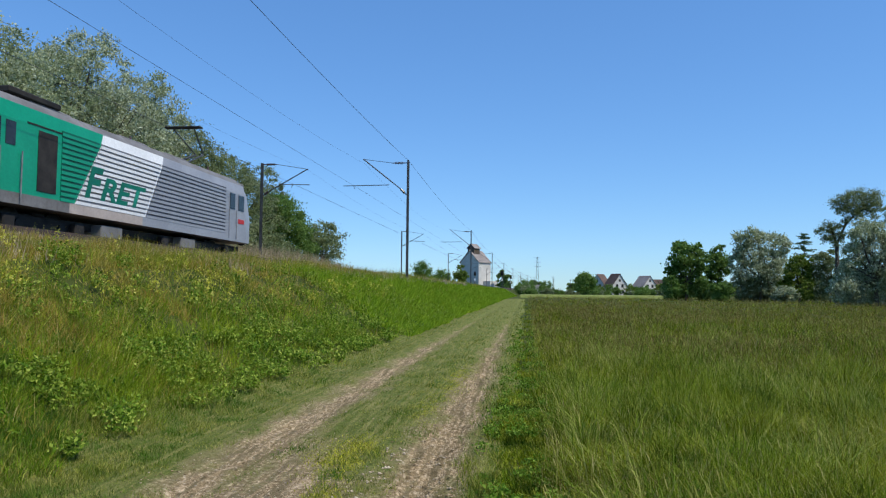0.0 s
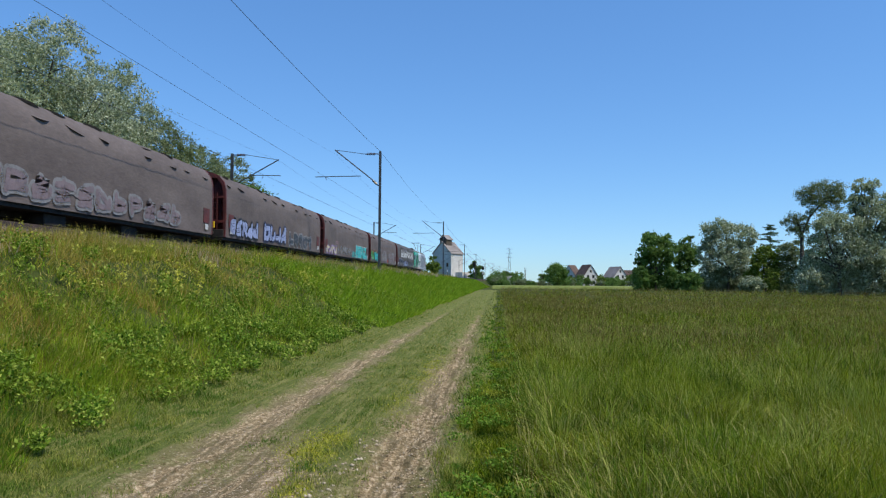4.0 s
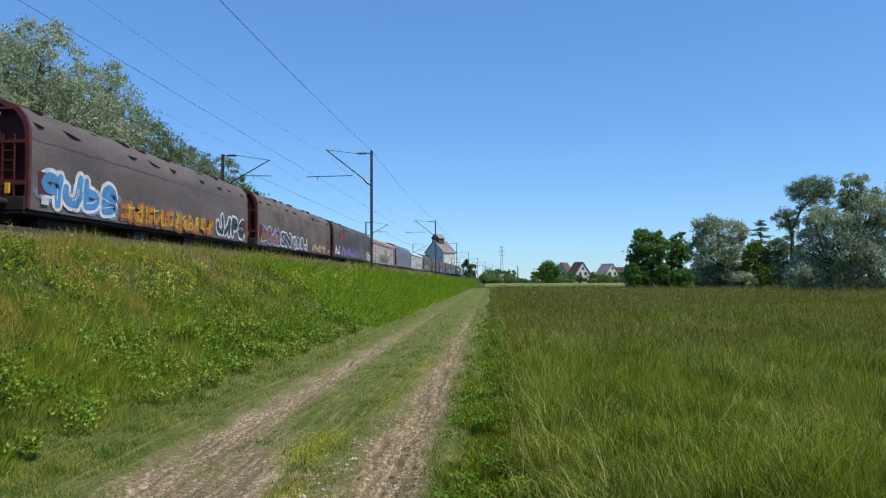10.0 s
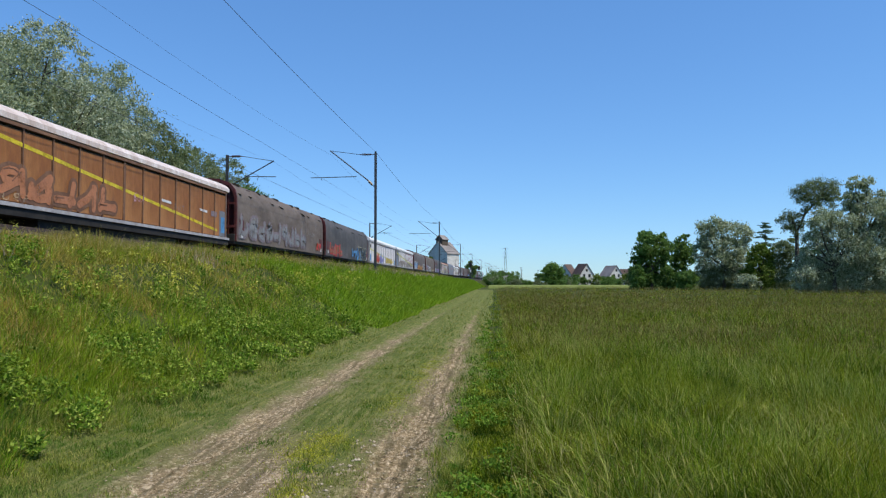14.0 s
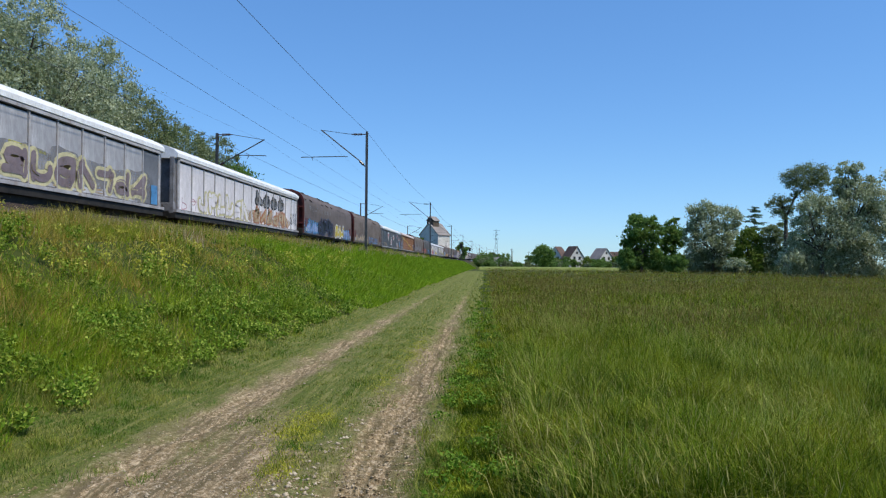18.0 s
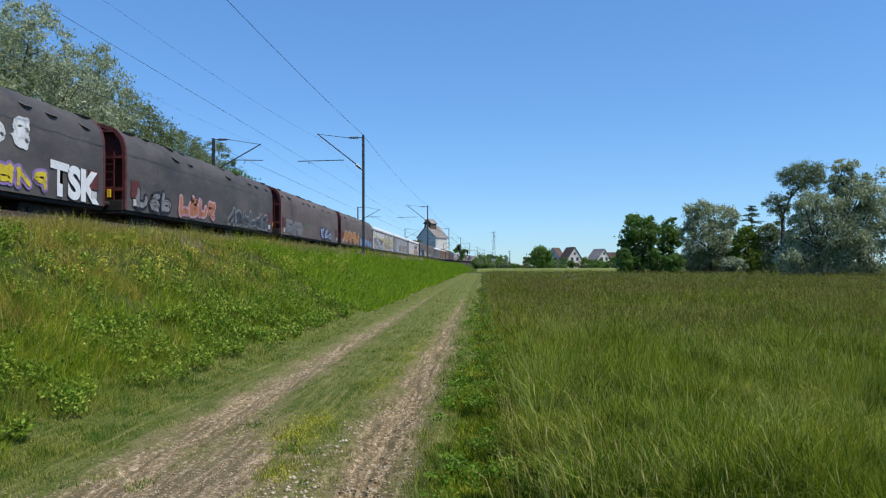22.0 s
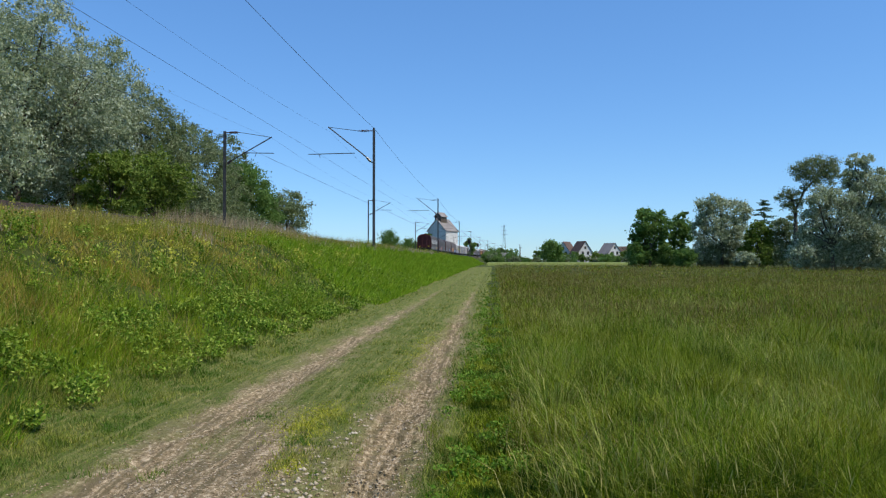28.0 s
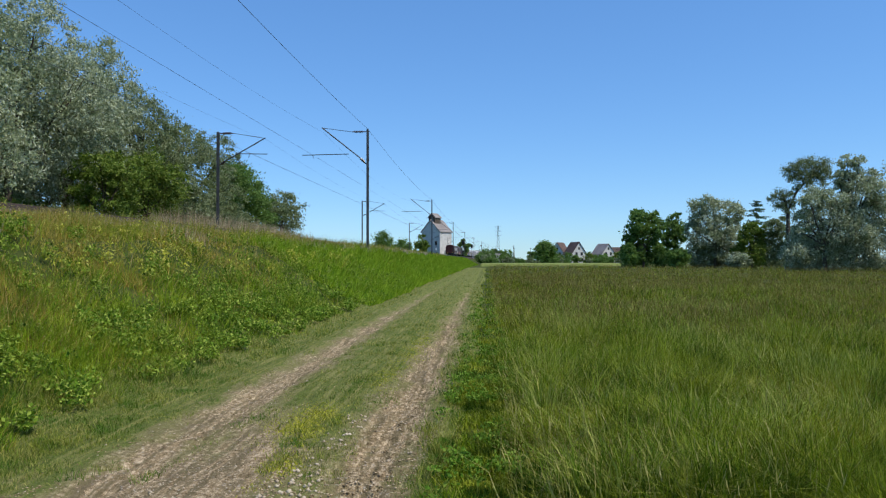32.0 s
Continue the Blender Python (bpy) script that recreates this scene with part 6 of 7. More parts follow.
    # roof
    part("roof", extruded([(1.36, 3.55), (1.0, 3.85), (-1.0, 3.85), (-1.36, 3.55)], -8.2, 8.2), M["grey_roof"], ob)
    for y in (-5.5, -1.0, 2.2):
        part("roof_box", boxed(-0.7, 0.7, y, y + 1.9, 3.84, 4.02, bevel=0.04), M["grey_roof"], ob)
    for y in (-6.2, 0.2, 6.6):
        part("roof_insulator", rod(bmesh.new(), (0.4, y, 3.85), (0.4, y, 4.2), 0.07, 0.05, 8), M["porcelain"], ob)
    pan = part("pantograph", boxed(-0.6, 0.6, 4.3, 6.2, 3.9, 4.0), M["black"], ob)
    for x in (-0.3, 0.3):
        part("lower_arm", rod(bmesh.new(), (x, 4.6, 4.0), (x * 0.6, 6.6, 4.75), 0.04, n=6), M["steel"], pan)
        part("upper_arm", rod(bmesh.new(), (x * 0.6, 6.6, 4.75), (x * 1.6, 5.0, 5.6), 0.03, n=6), M["steel"], pan)
    part("collector_bar", boxed(-0.8, 0.8, 4.85, 5.15, 5.58, 5.66, bevel=0.02), M["black"], pan)
    part("folded_pantograph", boxed(-0.75, 0.75, -6.4, -4.2, 4.02, 4.2, bevel=0.03), M["black"], ob)
    for y in (-2.9, 2.4):
        part("equipment_box", boxed(0.5, 1.35, y, y + 1.2, 0.3, 0.72, bevel=0.03), M["grey_roof"], ob)
    part("underframe", boxed(-1.0, 1.0, -8.8, 8.8, 0.5, 0.74), M["black"], ob)
    bogie(ob, -5.4), bogie(ob, 5.4)
    buffers(ob, 9.0, 0.5)
    return ob


# ---- painted marks on the wagons ----
def bubble(bm, y, z, w, h, rg, x, sides=20):
    """A soft-edged blot."""
    ph = [rg.uniform(0, 6.28) for _ in range(3)]
    vs = []
    for i in range(sides):
        a = 2 * math.pi * i / sides
        c, s = math.cos(a), math.sin(a)
        k = max(abs(c), abs(s)) ** -0.6 * (1 + 0.07 * math.sin(3 * a + ph[0]) + 0.05 * math.sin(5 * a + ph[1]) + 0.03 * math.sin(8 * a + ph[2]))
        vs.append(bm.verts.new((x, y + c * k * w / 2, z + s * k * h / 2)))
    bm.faces.new(vs)


def ribbon(bm, pts, x, wide):
    """A broad line with round ends through (along, up) points."""
    P = [Vector((a, b)) for a, b in pts]
    left, right = [], []
    for i, p in enumerate(P):
        d = (P[min(i + 1, len(P) - 1)] - P[max(i - 1, 0)]).normalized()
        nrm = Vector((-d.y, d.x)) * wide / 2
        left.append(p + nrm), right.append(p - nrm)
    caps = []
    for end, other in ((0, 1), (-1, -2)):
        d = (P[end] - P[other]).normalized() * wide / 2
        e = Vector((-d.y, d.x))
        caps.append([P[end] + d * math.sin(a) - e * math.cos(a) * (1 if end == -1 else 1) for a in (0, 0.63, 1.26, 1.88, 2.51, 3.14)])
    to = lambda v: bm.verts.new((x, v.x, v.y))
    lv, rv = [to(v) for v in left], [to(v) for v in right]
    for i in range(len(P) - 1):
        bm.faces.new((rv[i], rv[i + 1], lv[i + 1], lv[i]))
    for c in caps:
        bm.faces.new([to(v) for v in c])


def strokes(w, h, rg):
    """Two or three curved brush strokes filling a box about zero."""
    def arc(cx, cz, rx, rz, a0, a1, n=9):
        return [(cx + rx * math.cos(math.radians(a0 + (a1 - a0) * i / n)), cz + rz * math.sin(math.radians(a0 + (a1 - a0) * i / n))) for i in range(n + 1)]

    j = lambda k: rg.uniform(-k, k)
    first = rg.choice(("bar", "bar", "wave"))
    side = rg.choice((-1, 1))
    out_ = [[(-0.3 * side + j(0.08), -0.46), (-0.3 * side + j(0.06), 0.0), (-0.3 * side + j(0.08), 0.46)]] if first == "bar" else [[(0.36 * math.sin(q * 1.9 + side) + j(0.02), -0.46 + 0.92 * q / 7) for q in range(8)]]
    for _ in range(rg.choice((1, 1, 2))):
        kind = rg.choice(("half", "loop", "slant", "hook", "cross"))
        up_ = rg.choice((-0.2, 0.2))
        if kind == "half":
            out_.append(arc(-0.25 * side, up_, 0.55 * side, 0.27, -90, 90))
        elif kind == "loop":
            out_.append(arc(0.05 * side, up_, 0.3, 0.24, 0, 330))
        elif kind == "slant":
            out_.append([(-0.3 * side, 0.42 + j(0.05)), (0.02, 0.0 + j(0.1)), (0.36 * side, -0.42 + j(0.05))])
        elif kind == "hook":
            out_.append(arc(0.0, -0.1, 0.36 * side, 0.34, 170, 380))
        else:
            out_.append([(-0.38, up_ * 1.5 + j(0.05)), (0.0, up_ * 1.5 + j(0.05)), (0.38, up_ * 1.5 + j(0.05))])
    return [[(a * w, b * h) for a, b in p] for p in out_]


def graffiti(wagon, y0, y1, z0, z1, count, fill, line, seed, style="bubble", x=1.535):
    """A sprayed piece between y0 and y1 along the wagon."""
    rg = random.Random(seed)
    w, h = (y1 - y0) / count, z1 - z0
    word = lambda c: c.replace("_spray", "").replace("_", " ")
    if style == "cloud":
        bm = bmesh.new()
        for i in range(count):
            bubble(bm, y0 + w * (i + 0.5), (z0 + z1) / 2 + rg.uniform(-0.1, 0.1) * h, w * 1.25, h * rg.uniform(0.75, 1.0), rg, x + i * 0.0006)
        part("graffiti", bm, faded(fill), wagon, word(fill) + " sprayed haze")["kind"] = "stuff"
    elif style == "bubble":
        back, front, marks = bmesh.new(), bmesh.new(), bmesh.new()
        for i in range(count):
            cy, cz, hh = y0 + w * (i + 0.5), (z0 + z1) / 2 + rg.uniform(-0.05, 0.05) * h, h * rg.uniform(0.78, 0.92)
            wide = min(0.38 * w, 0.28 * hh)
            for q, pts in enumerate(strokes(w * 1.0, hh * 0.8, rg)):
                pts = [(cy + a + 0.10 * b, cz + b) for a, b in pts]
                ribbon(back, pts, x + i * 0.0008 + q * 0.0004, wide * 1.55 + 0.10)
                ribbon(front, pts, x + 0.016 + i * 0.0003 + q * 0.0001, wide)
                if rg.random() < 0.5:
                    ribbon(marks, [(a - 0.22 * wide, b + 0.22 * wide) for a, b in pts[: max(2, len(pts) // 2)]], x + 0.024 + i * 0.0003, max(0.02, wide * 0.12))
        if not marks.faces:
            ribbon(marks, [((y0 + y1) / 2 - 0.1, (z0 + z1) / 2), ((y0 + y1) / 2 + 0.1, (z0 + z1) / 2 + 0.1)], x + 0.026, 0.03)
        part("graffiti_outline", back, M[line], wagon, word(line) + " sprayed outline")["kind"] = "stuff"
        g_ = tagged(part("graffiti", front, M[fill], wagon, word(fill) + " sprayed shapes"), kind="stuff")
        tagged(part("graffiti_line", marks, M[line], g_), kind="stuff")
    else:
        bm = bmesh.new()
        for i in range(count):
            cy, cz = y0 + w * (i + 0.5), (z0 + z1) / 2 + rg.uniform(-0.06, 0.06) * h
            wide = min(h * 0.22, w * 0.23) if style == "fat" else h * 0.07
            for q, pts in enumerate(strokes(w * 0.85, h * rg.uniform(0.7, 0.9), rg)):
                ribbon(bm, [(cy + a, cz + b) for a, b in pts], x + i * 0.0003 + q * 0.0001, wide)
        part("graffiti", bm, M[fill], wagon, word(fill) + " sprayed strokes")["kind"] = "stuff"


def band(wagon, y0, y1, z0, z1, fill, label, x=1.46, slope=0.0):
    bm = bmesh.new()
    bm.faces.new([bm.verts.new((x, y, z)) for y, z in ((y0, z0), (y1, z0 + slope), (y1, z1 + slope), (y0, z1))])
    return part("paint_band", bm, M[fill], wagon, label)


# the train, front to rear: end of each vehicle along the line at 0 s
ENDS = [33.6, 14.3, -5.45, -25.6, -45.3, -65.4, -85.6, -105.7, -127.0, -146.6, -167.3, -186.9, -206.9, -227.3, -248.1, -269.8, -289.6, -308.9, -330.4, -351.7, -371.9, -391.9, -413.7, -434.6, -455.4, -475.7, -495.5, -516.7, -535.6]
TRAIN = []
LOOKS = "hhhhhhwgphhhwwhhoBhhwvwhhhh"
NAMES = {"h": "freight wagon with a dirty brown tarpaulin hood and graffiti", "g": "freight wagon with a clean blue-grey tarpaulin hood", "w": "white sliding-wall freight wagon with ribbed panels and graffiti",
         "p": "sliding-wall freight wagon with rusty roof and stained graffiti-covered panels", "o": "rusty orange sliding-wall freight wagon", "B": "sliding-wall freight wagon painted black with white roof", "v": "grey-white sliding-wall freight wagon with a dark end panel"}
TONES = [{"b": "tarp_b", "m": "tarp_m", "t": "tarp", "-": ""}[c_] for c_ in "bmmmmm---btm--bt--tm---mmbb"]
protos = {}
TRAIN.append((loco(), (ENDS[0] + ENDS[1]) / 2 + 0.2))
for i, k_ in enumerate(LOOKS):
    a, b = ENDS[i + 1], ENDS[i + 2]
    key = (k_, TONES[i]) if k_ == "h" else k_
    pitch = 19.95 if k_ in "hg" else 21.4
    if key not in protos:
        if k_ in "hg":
            protos[key] = hood_wagon(NAMES[k_], pitch, M["tarp_grey"] if k_ == "g" else M[TONES[i]])
        else:
            protos[key] = wall_wagon(NAMES[k_], pitch, M[{"w": "panel", "p": "panel_warm", "o": "panel_orange", "B": "panel_black", "v": "panel_grey"}[k_]], M[{"p": "roof_rust", "o": "roof_stained"}.get(k_, "roof")], M[{"o": "frame_rust", "B": "rib"}.get(k_, "frame_pale")], 0 if k_ in "oBw" else 1, {"v": 2, "o": 2, "w": 0, "B": 0}.get(k_, 1))
        w_ = protos[key]
    else:
        w_ = None
    TRAIN.append([key, (a + b) / 2, w_])
for q in TRAIN[1:]:
    if q[2] is None:
        q[2] = copy_thing(protos[q[0]], pose(0, 0, 0))
W = [None] + [q[2] for q in TRAIN[1:]]
TRAIN = [TRAIN[0]] + [(q[2], q[1]) for q in TRAIN[1:]]
G = graffiti
HX, PX, PB = 1.54, 1.458, 1.51
# hood wagons behind the locomotive
G(W[1], -5.6, 7.8, 2.05, 3.15, 13, "white_spray", "", 11, "fat", HX)
G(W[1], -8.0, -3.2, 0.92, 1.9, 5, "navy_spray", "grey_spray", 12, "bubble", HX)
G(W[1], -3.2, 1.2, 0.92, 1.75, 5, "pale_blue_spray", "navy_spray", 13, "bubble", HX)
G(W[1], 2.0, 8.6, 0.92, 1.9, 7, "panel_black", "grey_spray", 14, "bubble", HX)
G(W[1], 4.8, 8.2, 0.9, 1.15, 6, "yellow_spray", "", 15, "thin", HX + 0.03)
G(W[2], 3.0, 7.4, 1.0, 2.2, 5, "mauve_spray", "grey_spray", 21, "bubble", HX)
G(W[2], -2.4, 1.6, 1.0, 2.3, 4, "grey_spray", "mauve_spray", 22, "bubble", HX)
G(W[2], 1.7, 2.8, 0.95, 1.3, 2, "red_spray", "", 23, "fat", HX)
G(W[2], -9.2, -7.2, 1.0, 2.0, 2, "green_spray", "black_spray", 24, "bubble", HX)
G(W[2], -7.2, -4.2, 0.95, 2.0, 4, "teal_spray", "black_spray", 25, "bubble", HX)
G(W[2], -9.0, -5.0, 1.7, 2.2, 5, "orange_spray", "", 26, "thin", HX + 0.03)
G(W[2], -3.8, 1.0, 2.5, 2.7, 6, "mauve_spray", "", 27, "thin", HX)
G(W[3], 1.2, 8.6, 0.93, 1.6, 6, "teal_spray", "", 31, "cloud", HX - 0.004)
G(W[3], 8.2, 9.2, 1.0, 1.7, 2, "pink_spray", "", 35, "thin", HX)
lettering(W[3], "RESAZ", 2.6, 8.1, 0.94, 2.12, M["white_spray"], HX + 0.012, 0.075, 0.1, "white sprayed outline of the letters")
lettering(W[3], "RESAZ", 2.66, 8.04, 0.97, 2.08, M["teal_spray"], HX + 0.02, 0.062, 0.1, "fat teal sprayed letters")
G(W[3], -4.6, 1.2, 0.95, 1.75, 6, "grey_spray", "", 32, "cloud", HX)
G(W[3], -8.6, -5.2, 0.92, 1.6, 4, "cream_spray", "violet_spray", 33, "bubble", HX)
G(W[3], -5.6, -4.6, 1.7, 2.1, 2, "pink_spray", "", 34, "thin", HX)
G(W[4], 1.2, 6.6, 0.95, 1.9, 5, "panel_black", "grey_spray", 41, "bubble", HX)
G(W[4], -8.8, -4.6, 0.95, 1.9, 5, "pale_blue_spray", "black_spray", 42, "bubble", HX)
G(W[4], -3.6, 0.6, 1.0, 2.1, 4, "pale_blue_spray", "navy_spray", 43, "bubble", HX)
G(W[5], -7.0, 6.0, 1.0, 1.8, 12, "mauve_spray", "grey_spray", 51, "bubble", HX)
G(W[6], -8.8, 3.0, 0.95, 1.95, 9, "grey_spray", "panel_grey", 61, "bubble", HX)
G(W[6], 3.4, 8.0, 1.0, 1.7, 5, "mauve_spray", "grey_spray", 62, "bubble", HX)
# white sliding-wall wagon
for a, b in ((-7.6, -4.9), (-4.7, -2.0), (4.0, 6.4)):
    band(W[7], a, b, 2.45, 2.75, "cream_spray", "faded yellow band", PB - 0.05)
G(W[7], -9.3, -7.0, 2.1, 2.8, 4, "black_spray", "", 71, "thin", PX)
G(W[7], -9.2, -7.2, 1.5, 2.0, 4, "brown_spray", "", 72, "thin", PX)
G(W[7], -6.8, -4.3, 2.0, 2.4, 5, "black_spray", "", 73, "thin", PX)
G(W[7], -6.6, -2.8, 1.05, 1.65, 5, "black_spray", "", 79, "thin", PX)
G(W[7], 0.2, 6.0, 1.2, 2.0, 5, "cream_spray", "", 76, "cloud", PX)
G(W[7], -2.7, 0.1, 1.05, 2.15, 3, "tan_spray", "brown_spray", 78, "bubble", PX)
G(W[7], 5.6, 9.6, 1.0, 1.85, 5, "panel_grey", "panel_end", 77, "bubble", PX)
band(W[7], -7.2, -6.7, 1.1, 1.7, "panel_end", "dark data plate", PB - 0.05), band(W[7], -8.2, -7.7, 1.15, 1.55, "white_spray", "white data plate", PB - 0.05)
# blue-grey hood wagon
band(W[8], -9.15, -7.95, 1.25, 2.1, "sign_red", "red data board", HX + 0.02)
for k_ in range(3):
    band(W[8], -8.9, -8.3, 1.55 + 0.14 * k_, 1.62 + 0.14 * k_, "white_spray", "white bar", HX + 0.03)
band(W[8], 0.9, 1.5, 2.35, 2.85, "sign_red", "red mark", HX), band(W[8], 1.7, 3.6, 2.45, 2.7, "sign_red", "red bar", HX)
# stained wagon with rusty roof
band(W[9], -9.8, 9.0, 2.45, 2.55, "lime_line", "yellow-green line", PX, -0.6)
G(W[9], -9.0, -5.0, 1.8, 2.8, 4, "pink_spray", "white_spray", 91, "bubble", PX)
G(W[9], -9.4, -2.6, 1.0, 1.8, 6, "cream_spray", "grey_spray", 92, "bubble", PX)
G(W[9], -3.4, 3.0, 1.0, 1.9, 5, "grey_spray", "black_spray", 93, "bubble", PX + 0.02)
G(W[9], 0.6, 2.0, 1.7, 2.8, 1, "brown_spray", "", 94, "cloud", PX + 0.002)
G(W[9], -1.0, 5.4, 1.0, 2.1, 5, "pink_spray", "", 97, "cloud", PX - 0.001)
G(W[9], 4.8, 8.2, 1.0, 1.6, 4, "cream_spray", "green_spray", 95, "bubble", PX)
G(W[9], 8.4, 9.6, 1.9, 2.9, 1, "panel_end", "black_spray", 98, "bubble", PX)
G(W[9], 8.5, 9.6, 1.0, 1.8, 1, "blue_spray", "", 99, "cloud", PX)
G(W[9], 5.0, 9.4, 1.9, 2.6, 7, "black_spray", "", 96, "thin", PX + 0.03)
# hood wagons
band(W[10], 6.9, 9.0, 0.95, 1.85, "white_spray", "white sprayed block", HX + 0.004, -0.05)
G(W[10], 7.05, 8.85, 1.02, 1.72, 3, "white_spray", "black_spray", 101, "bubble", HX + 0.006)
G(W[10], 1.0, 6.8, 1.0, 2.0, 6, "panel_end", "mauve_spray", 102, "bubble", HX)
G(W[10], -8.8, -6.8, 0.95, 1.9, 2, "white_spray", "black_spray", 103, "bubble", HX)
G(W[10], -6.2, 1.0, 0.95, 1.8, 7, "violet_spray", "panel_end", 104, "bubble", HX)
G(W[10], -7.0, -5.4, 2.35, 3.05, 1, "red_spray", "", 105, "cloud", HX)
G(W[11], -8.6, -4.8, 0.95, 2.0, 4, "brown_spray", "pale_blue_spray", 111, "bubble", HX)
lettering(W[11], "SN", -4.9, -2.4, 0.92, 1.95, M["white_spray"], HX + 0.012, 0.085, 0.0, "white sprayed outline of the letters")
lettering(W[11], "SN", -4.75, -2.55, 1.02, 1.85, M["navy_spray"], HX + 0.02, 0.04, 0.0, "fat navy sprayed letters")
G(W[11], -2.2, 1.8, 0.95, 1.8, 4, "grey_spray", "white_spray", 113, "bubble", HX)
G(W[11], 3.0, 7.4, 0.95, 1.6, 5, "cream_spray", "brown_spray", 114, "bubble", HX)
G(W[12], -8.9, -4.3, 0.93, 2.0, 3, "pale_blue_spray", "", 125, "cloud", HX - 0.004)
G(W[12], -8.8, -4.4, 1.0, 2.2, 4, "blue_spray", "white_spray", 121, "bubble", HX)
G(W[12], -4.2, 4.4, 0.92, 1.7, 10, "orange_spray", "brown_spray", 122, "bubble", HX)
G(W[12], -3.8, 4.0, 0.95, 1.75, 12, "yellow_spray", "", 123, "thin", HX + 0.03)
G(W[12], 4.8, 8.6, 0.95, 2.05, 4, "panel_black", "white_spray", 124, "bubble", HX)
# two white wagons
band(W[13], -9.9, -7.2, 0.99, 2.99, "panel_end", "grey repainted panels", 1.459)
band(W[13], -9.55, -8.8, 2.3, 2.85, "black", "dark data plate", 1.464)
for k_ in range(3):
    band(W[13], -8.3, -7.6, 1.2 + 0.2 * k_, 1.3 + 0.2 * k_, "grey_spray", "pale bar", 1.464)
band(W[13], 0.2, 9.9, 1.95, 2.95, "pink_spray", "pink painted field", PX)
lettering(W[13], "IIKSH", 0.6, 9.5, 2.05, 2.88, M["white_spray"], PX + 0.01, 0.045, 0.0, "white sprayed block letters")
G(W[13], -6.8, 0.4, 1.0, 1.85, 7, "taupe_spray", "mauve_spray", 132, "bubble", PX)
G(W[13], 0.8, 9.4, 1.0, 1.85, 8, "taupe_spray", "mauve_spray", 133, "bubble", PX)
band(W[13], -9.6, 9.4, 2.62, 2.74, "lime_line", "yellow-green line", PX + 0.03, -1.35)
band(W[14], -9.6, 8.6, 2.25, 2.38, "lime_line", "yellow-green line", PX, -1.0)
G(W[14], -6.9, -3.3, 1.0, 2.05, 5, "red_spray", "orange_spray", 141, "bubble", PX + 0.01)
G(W[14], -3.2, 0.3, 1.0, 2.0, 3, "violet_spray", "blue_spray", 142, "bubble", PX + 0.01)
G(W[14], 1.7, 7.2, 1.0, 1.75, 6, "yellow_spray", "tan_spray", 143, "bubble", PX + 0.01)
band(W[14], -9.45, -8.75, 2.45, 2.85, "black", "dark data plate", PX)
band(W[14], -9.5, -8.7, 1.05, 1.8, "blue_spray", "blue plate", PX)
band(W[14], 9.0, 9.7, 1.0, 1.6, "blue_spray", "blue plate", PX)
band(W[13], -9.5, -8.9, 1.1, 1.9, "blue_spray", "blue plate", 1.466)
# hood wagons
G(W[15], 3.4, 9.0, 0.93, 2.1, 4, "blue_spray", "", 154, "cloud", HX - 0.004)
lettering(W[15], "TNG", 4.1, 8.5, 0.94, 2.2, M["cream_spray"], HX + 0.012, 0.085, 0.0, "pale yellow sprayed outline of the letters")
lettering(W[15], "TNG", 4.16, 8.44, 0.98, 2.16, M["black_spray"], HX + 0.02, 0.07, 0.0, "fat black sprayed letters")
G(W[15], 8.5, 9.1, 1.0, 1.8, 1, "red_spray", "", 155, "cloud", HX)
G(W[15], 1.0, 3.8, 1.0, 1.9, 3, "blue_spray", "panel_black", 152, "bubble", HX)
G(W[15], -8.0, -3.2, 0.95, 1.9, 4, "brown_spray", "red_spray", 153, "bubble", HX)
G(W[16], -9.0, 4.2, 1.05, 2.3, 9, "grey_spray", "mauve_spray", 161, "bubble", HX)
G(W[16], 4.4, 6.8, 2.0, 2.3, 4, "grey_spray", "", 162, "thin", HX)
G(W[16], 7.2, 8.6, 1.1, 1.7, 2, "red_spray", "brown_spray", 163, "bubble", HX)
G(W[19], -8.4, -1.0, 1.0, 1.7, 7, "tan_spray", "grey_spray", 191, "bubble", HX)
G(W[19], 0.0, 6.5, 1.0, 1.6, 6, "mauve_spray", "blue_spray", 192, "bubble", HX)
G(W[20], -9.2, -4.6, 0.92, 2.05, 5, "blue_spray", "", 201, "cloud", HX)
G(W[20], -8.6, -5.0, 1.0, 1.8, 3, "pale_blue_spray", "blue_spray", 207, "bubble", HX + 0.006)
G(W[20], -4.8, 0.6, 0.92, 2.3, 3, "navy_spray", "", 206, "cloud", HX + 0.004)
G(W[20], -4.8, 0.6, 1.0, 2.25, 4, "black_spray", "navy_spray", 202, "bubble", HX + 0.012)
G(W[20], 1.6, 5.2, 0.95, 2.1, 4, "yellow_spray", "white_spray", 203, "bubble", HX)
G(W[20], 5.2, 8.6, 0.92, 1.8, 3, "pale_blue_spray", "blue_spray", 204, "bubble", HX)
G(W[20], -8.0, 0.0, 2.6, 3.0, 8, "grey_spray", "", 205, "thin", HX)
# white wagons
G(W[21], 0.6, 6.6, 2.0, 2.85, 4, "grey_spray", "black_spray", 211, "bubble", PX)
G(W[21], -3.0, 7.8, 0.99, 1.7, 8, "tan_spray", "", 216, "cloud", PX)
G(W[21], 0.4, 7.6, 1.0, 1.95, 6, "tan_spray", "rust_spray", 212, "bubble", PX + 0.006)
G(W[21], -7.6, -0.6, 1.0, 2.1, 6, "panel", "cream_spray", 213, "bubble", PX)
G(W[21], 8.0, 9.6, 1.2, 2.2, 4, "black_spray", "", 214, "thin", PX)
G(W[21], -9.6, -7.6, 1.0, 1.6, 2, "pink_spray", "", 215, "thin", PX)
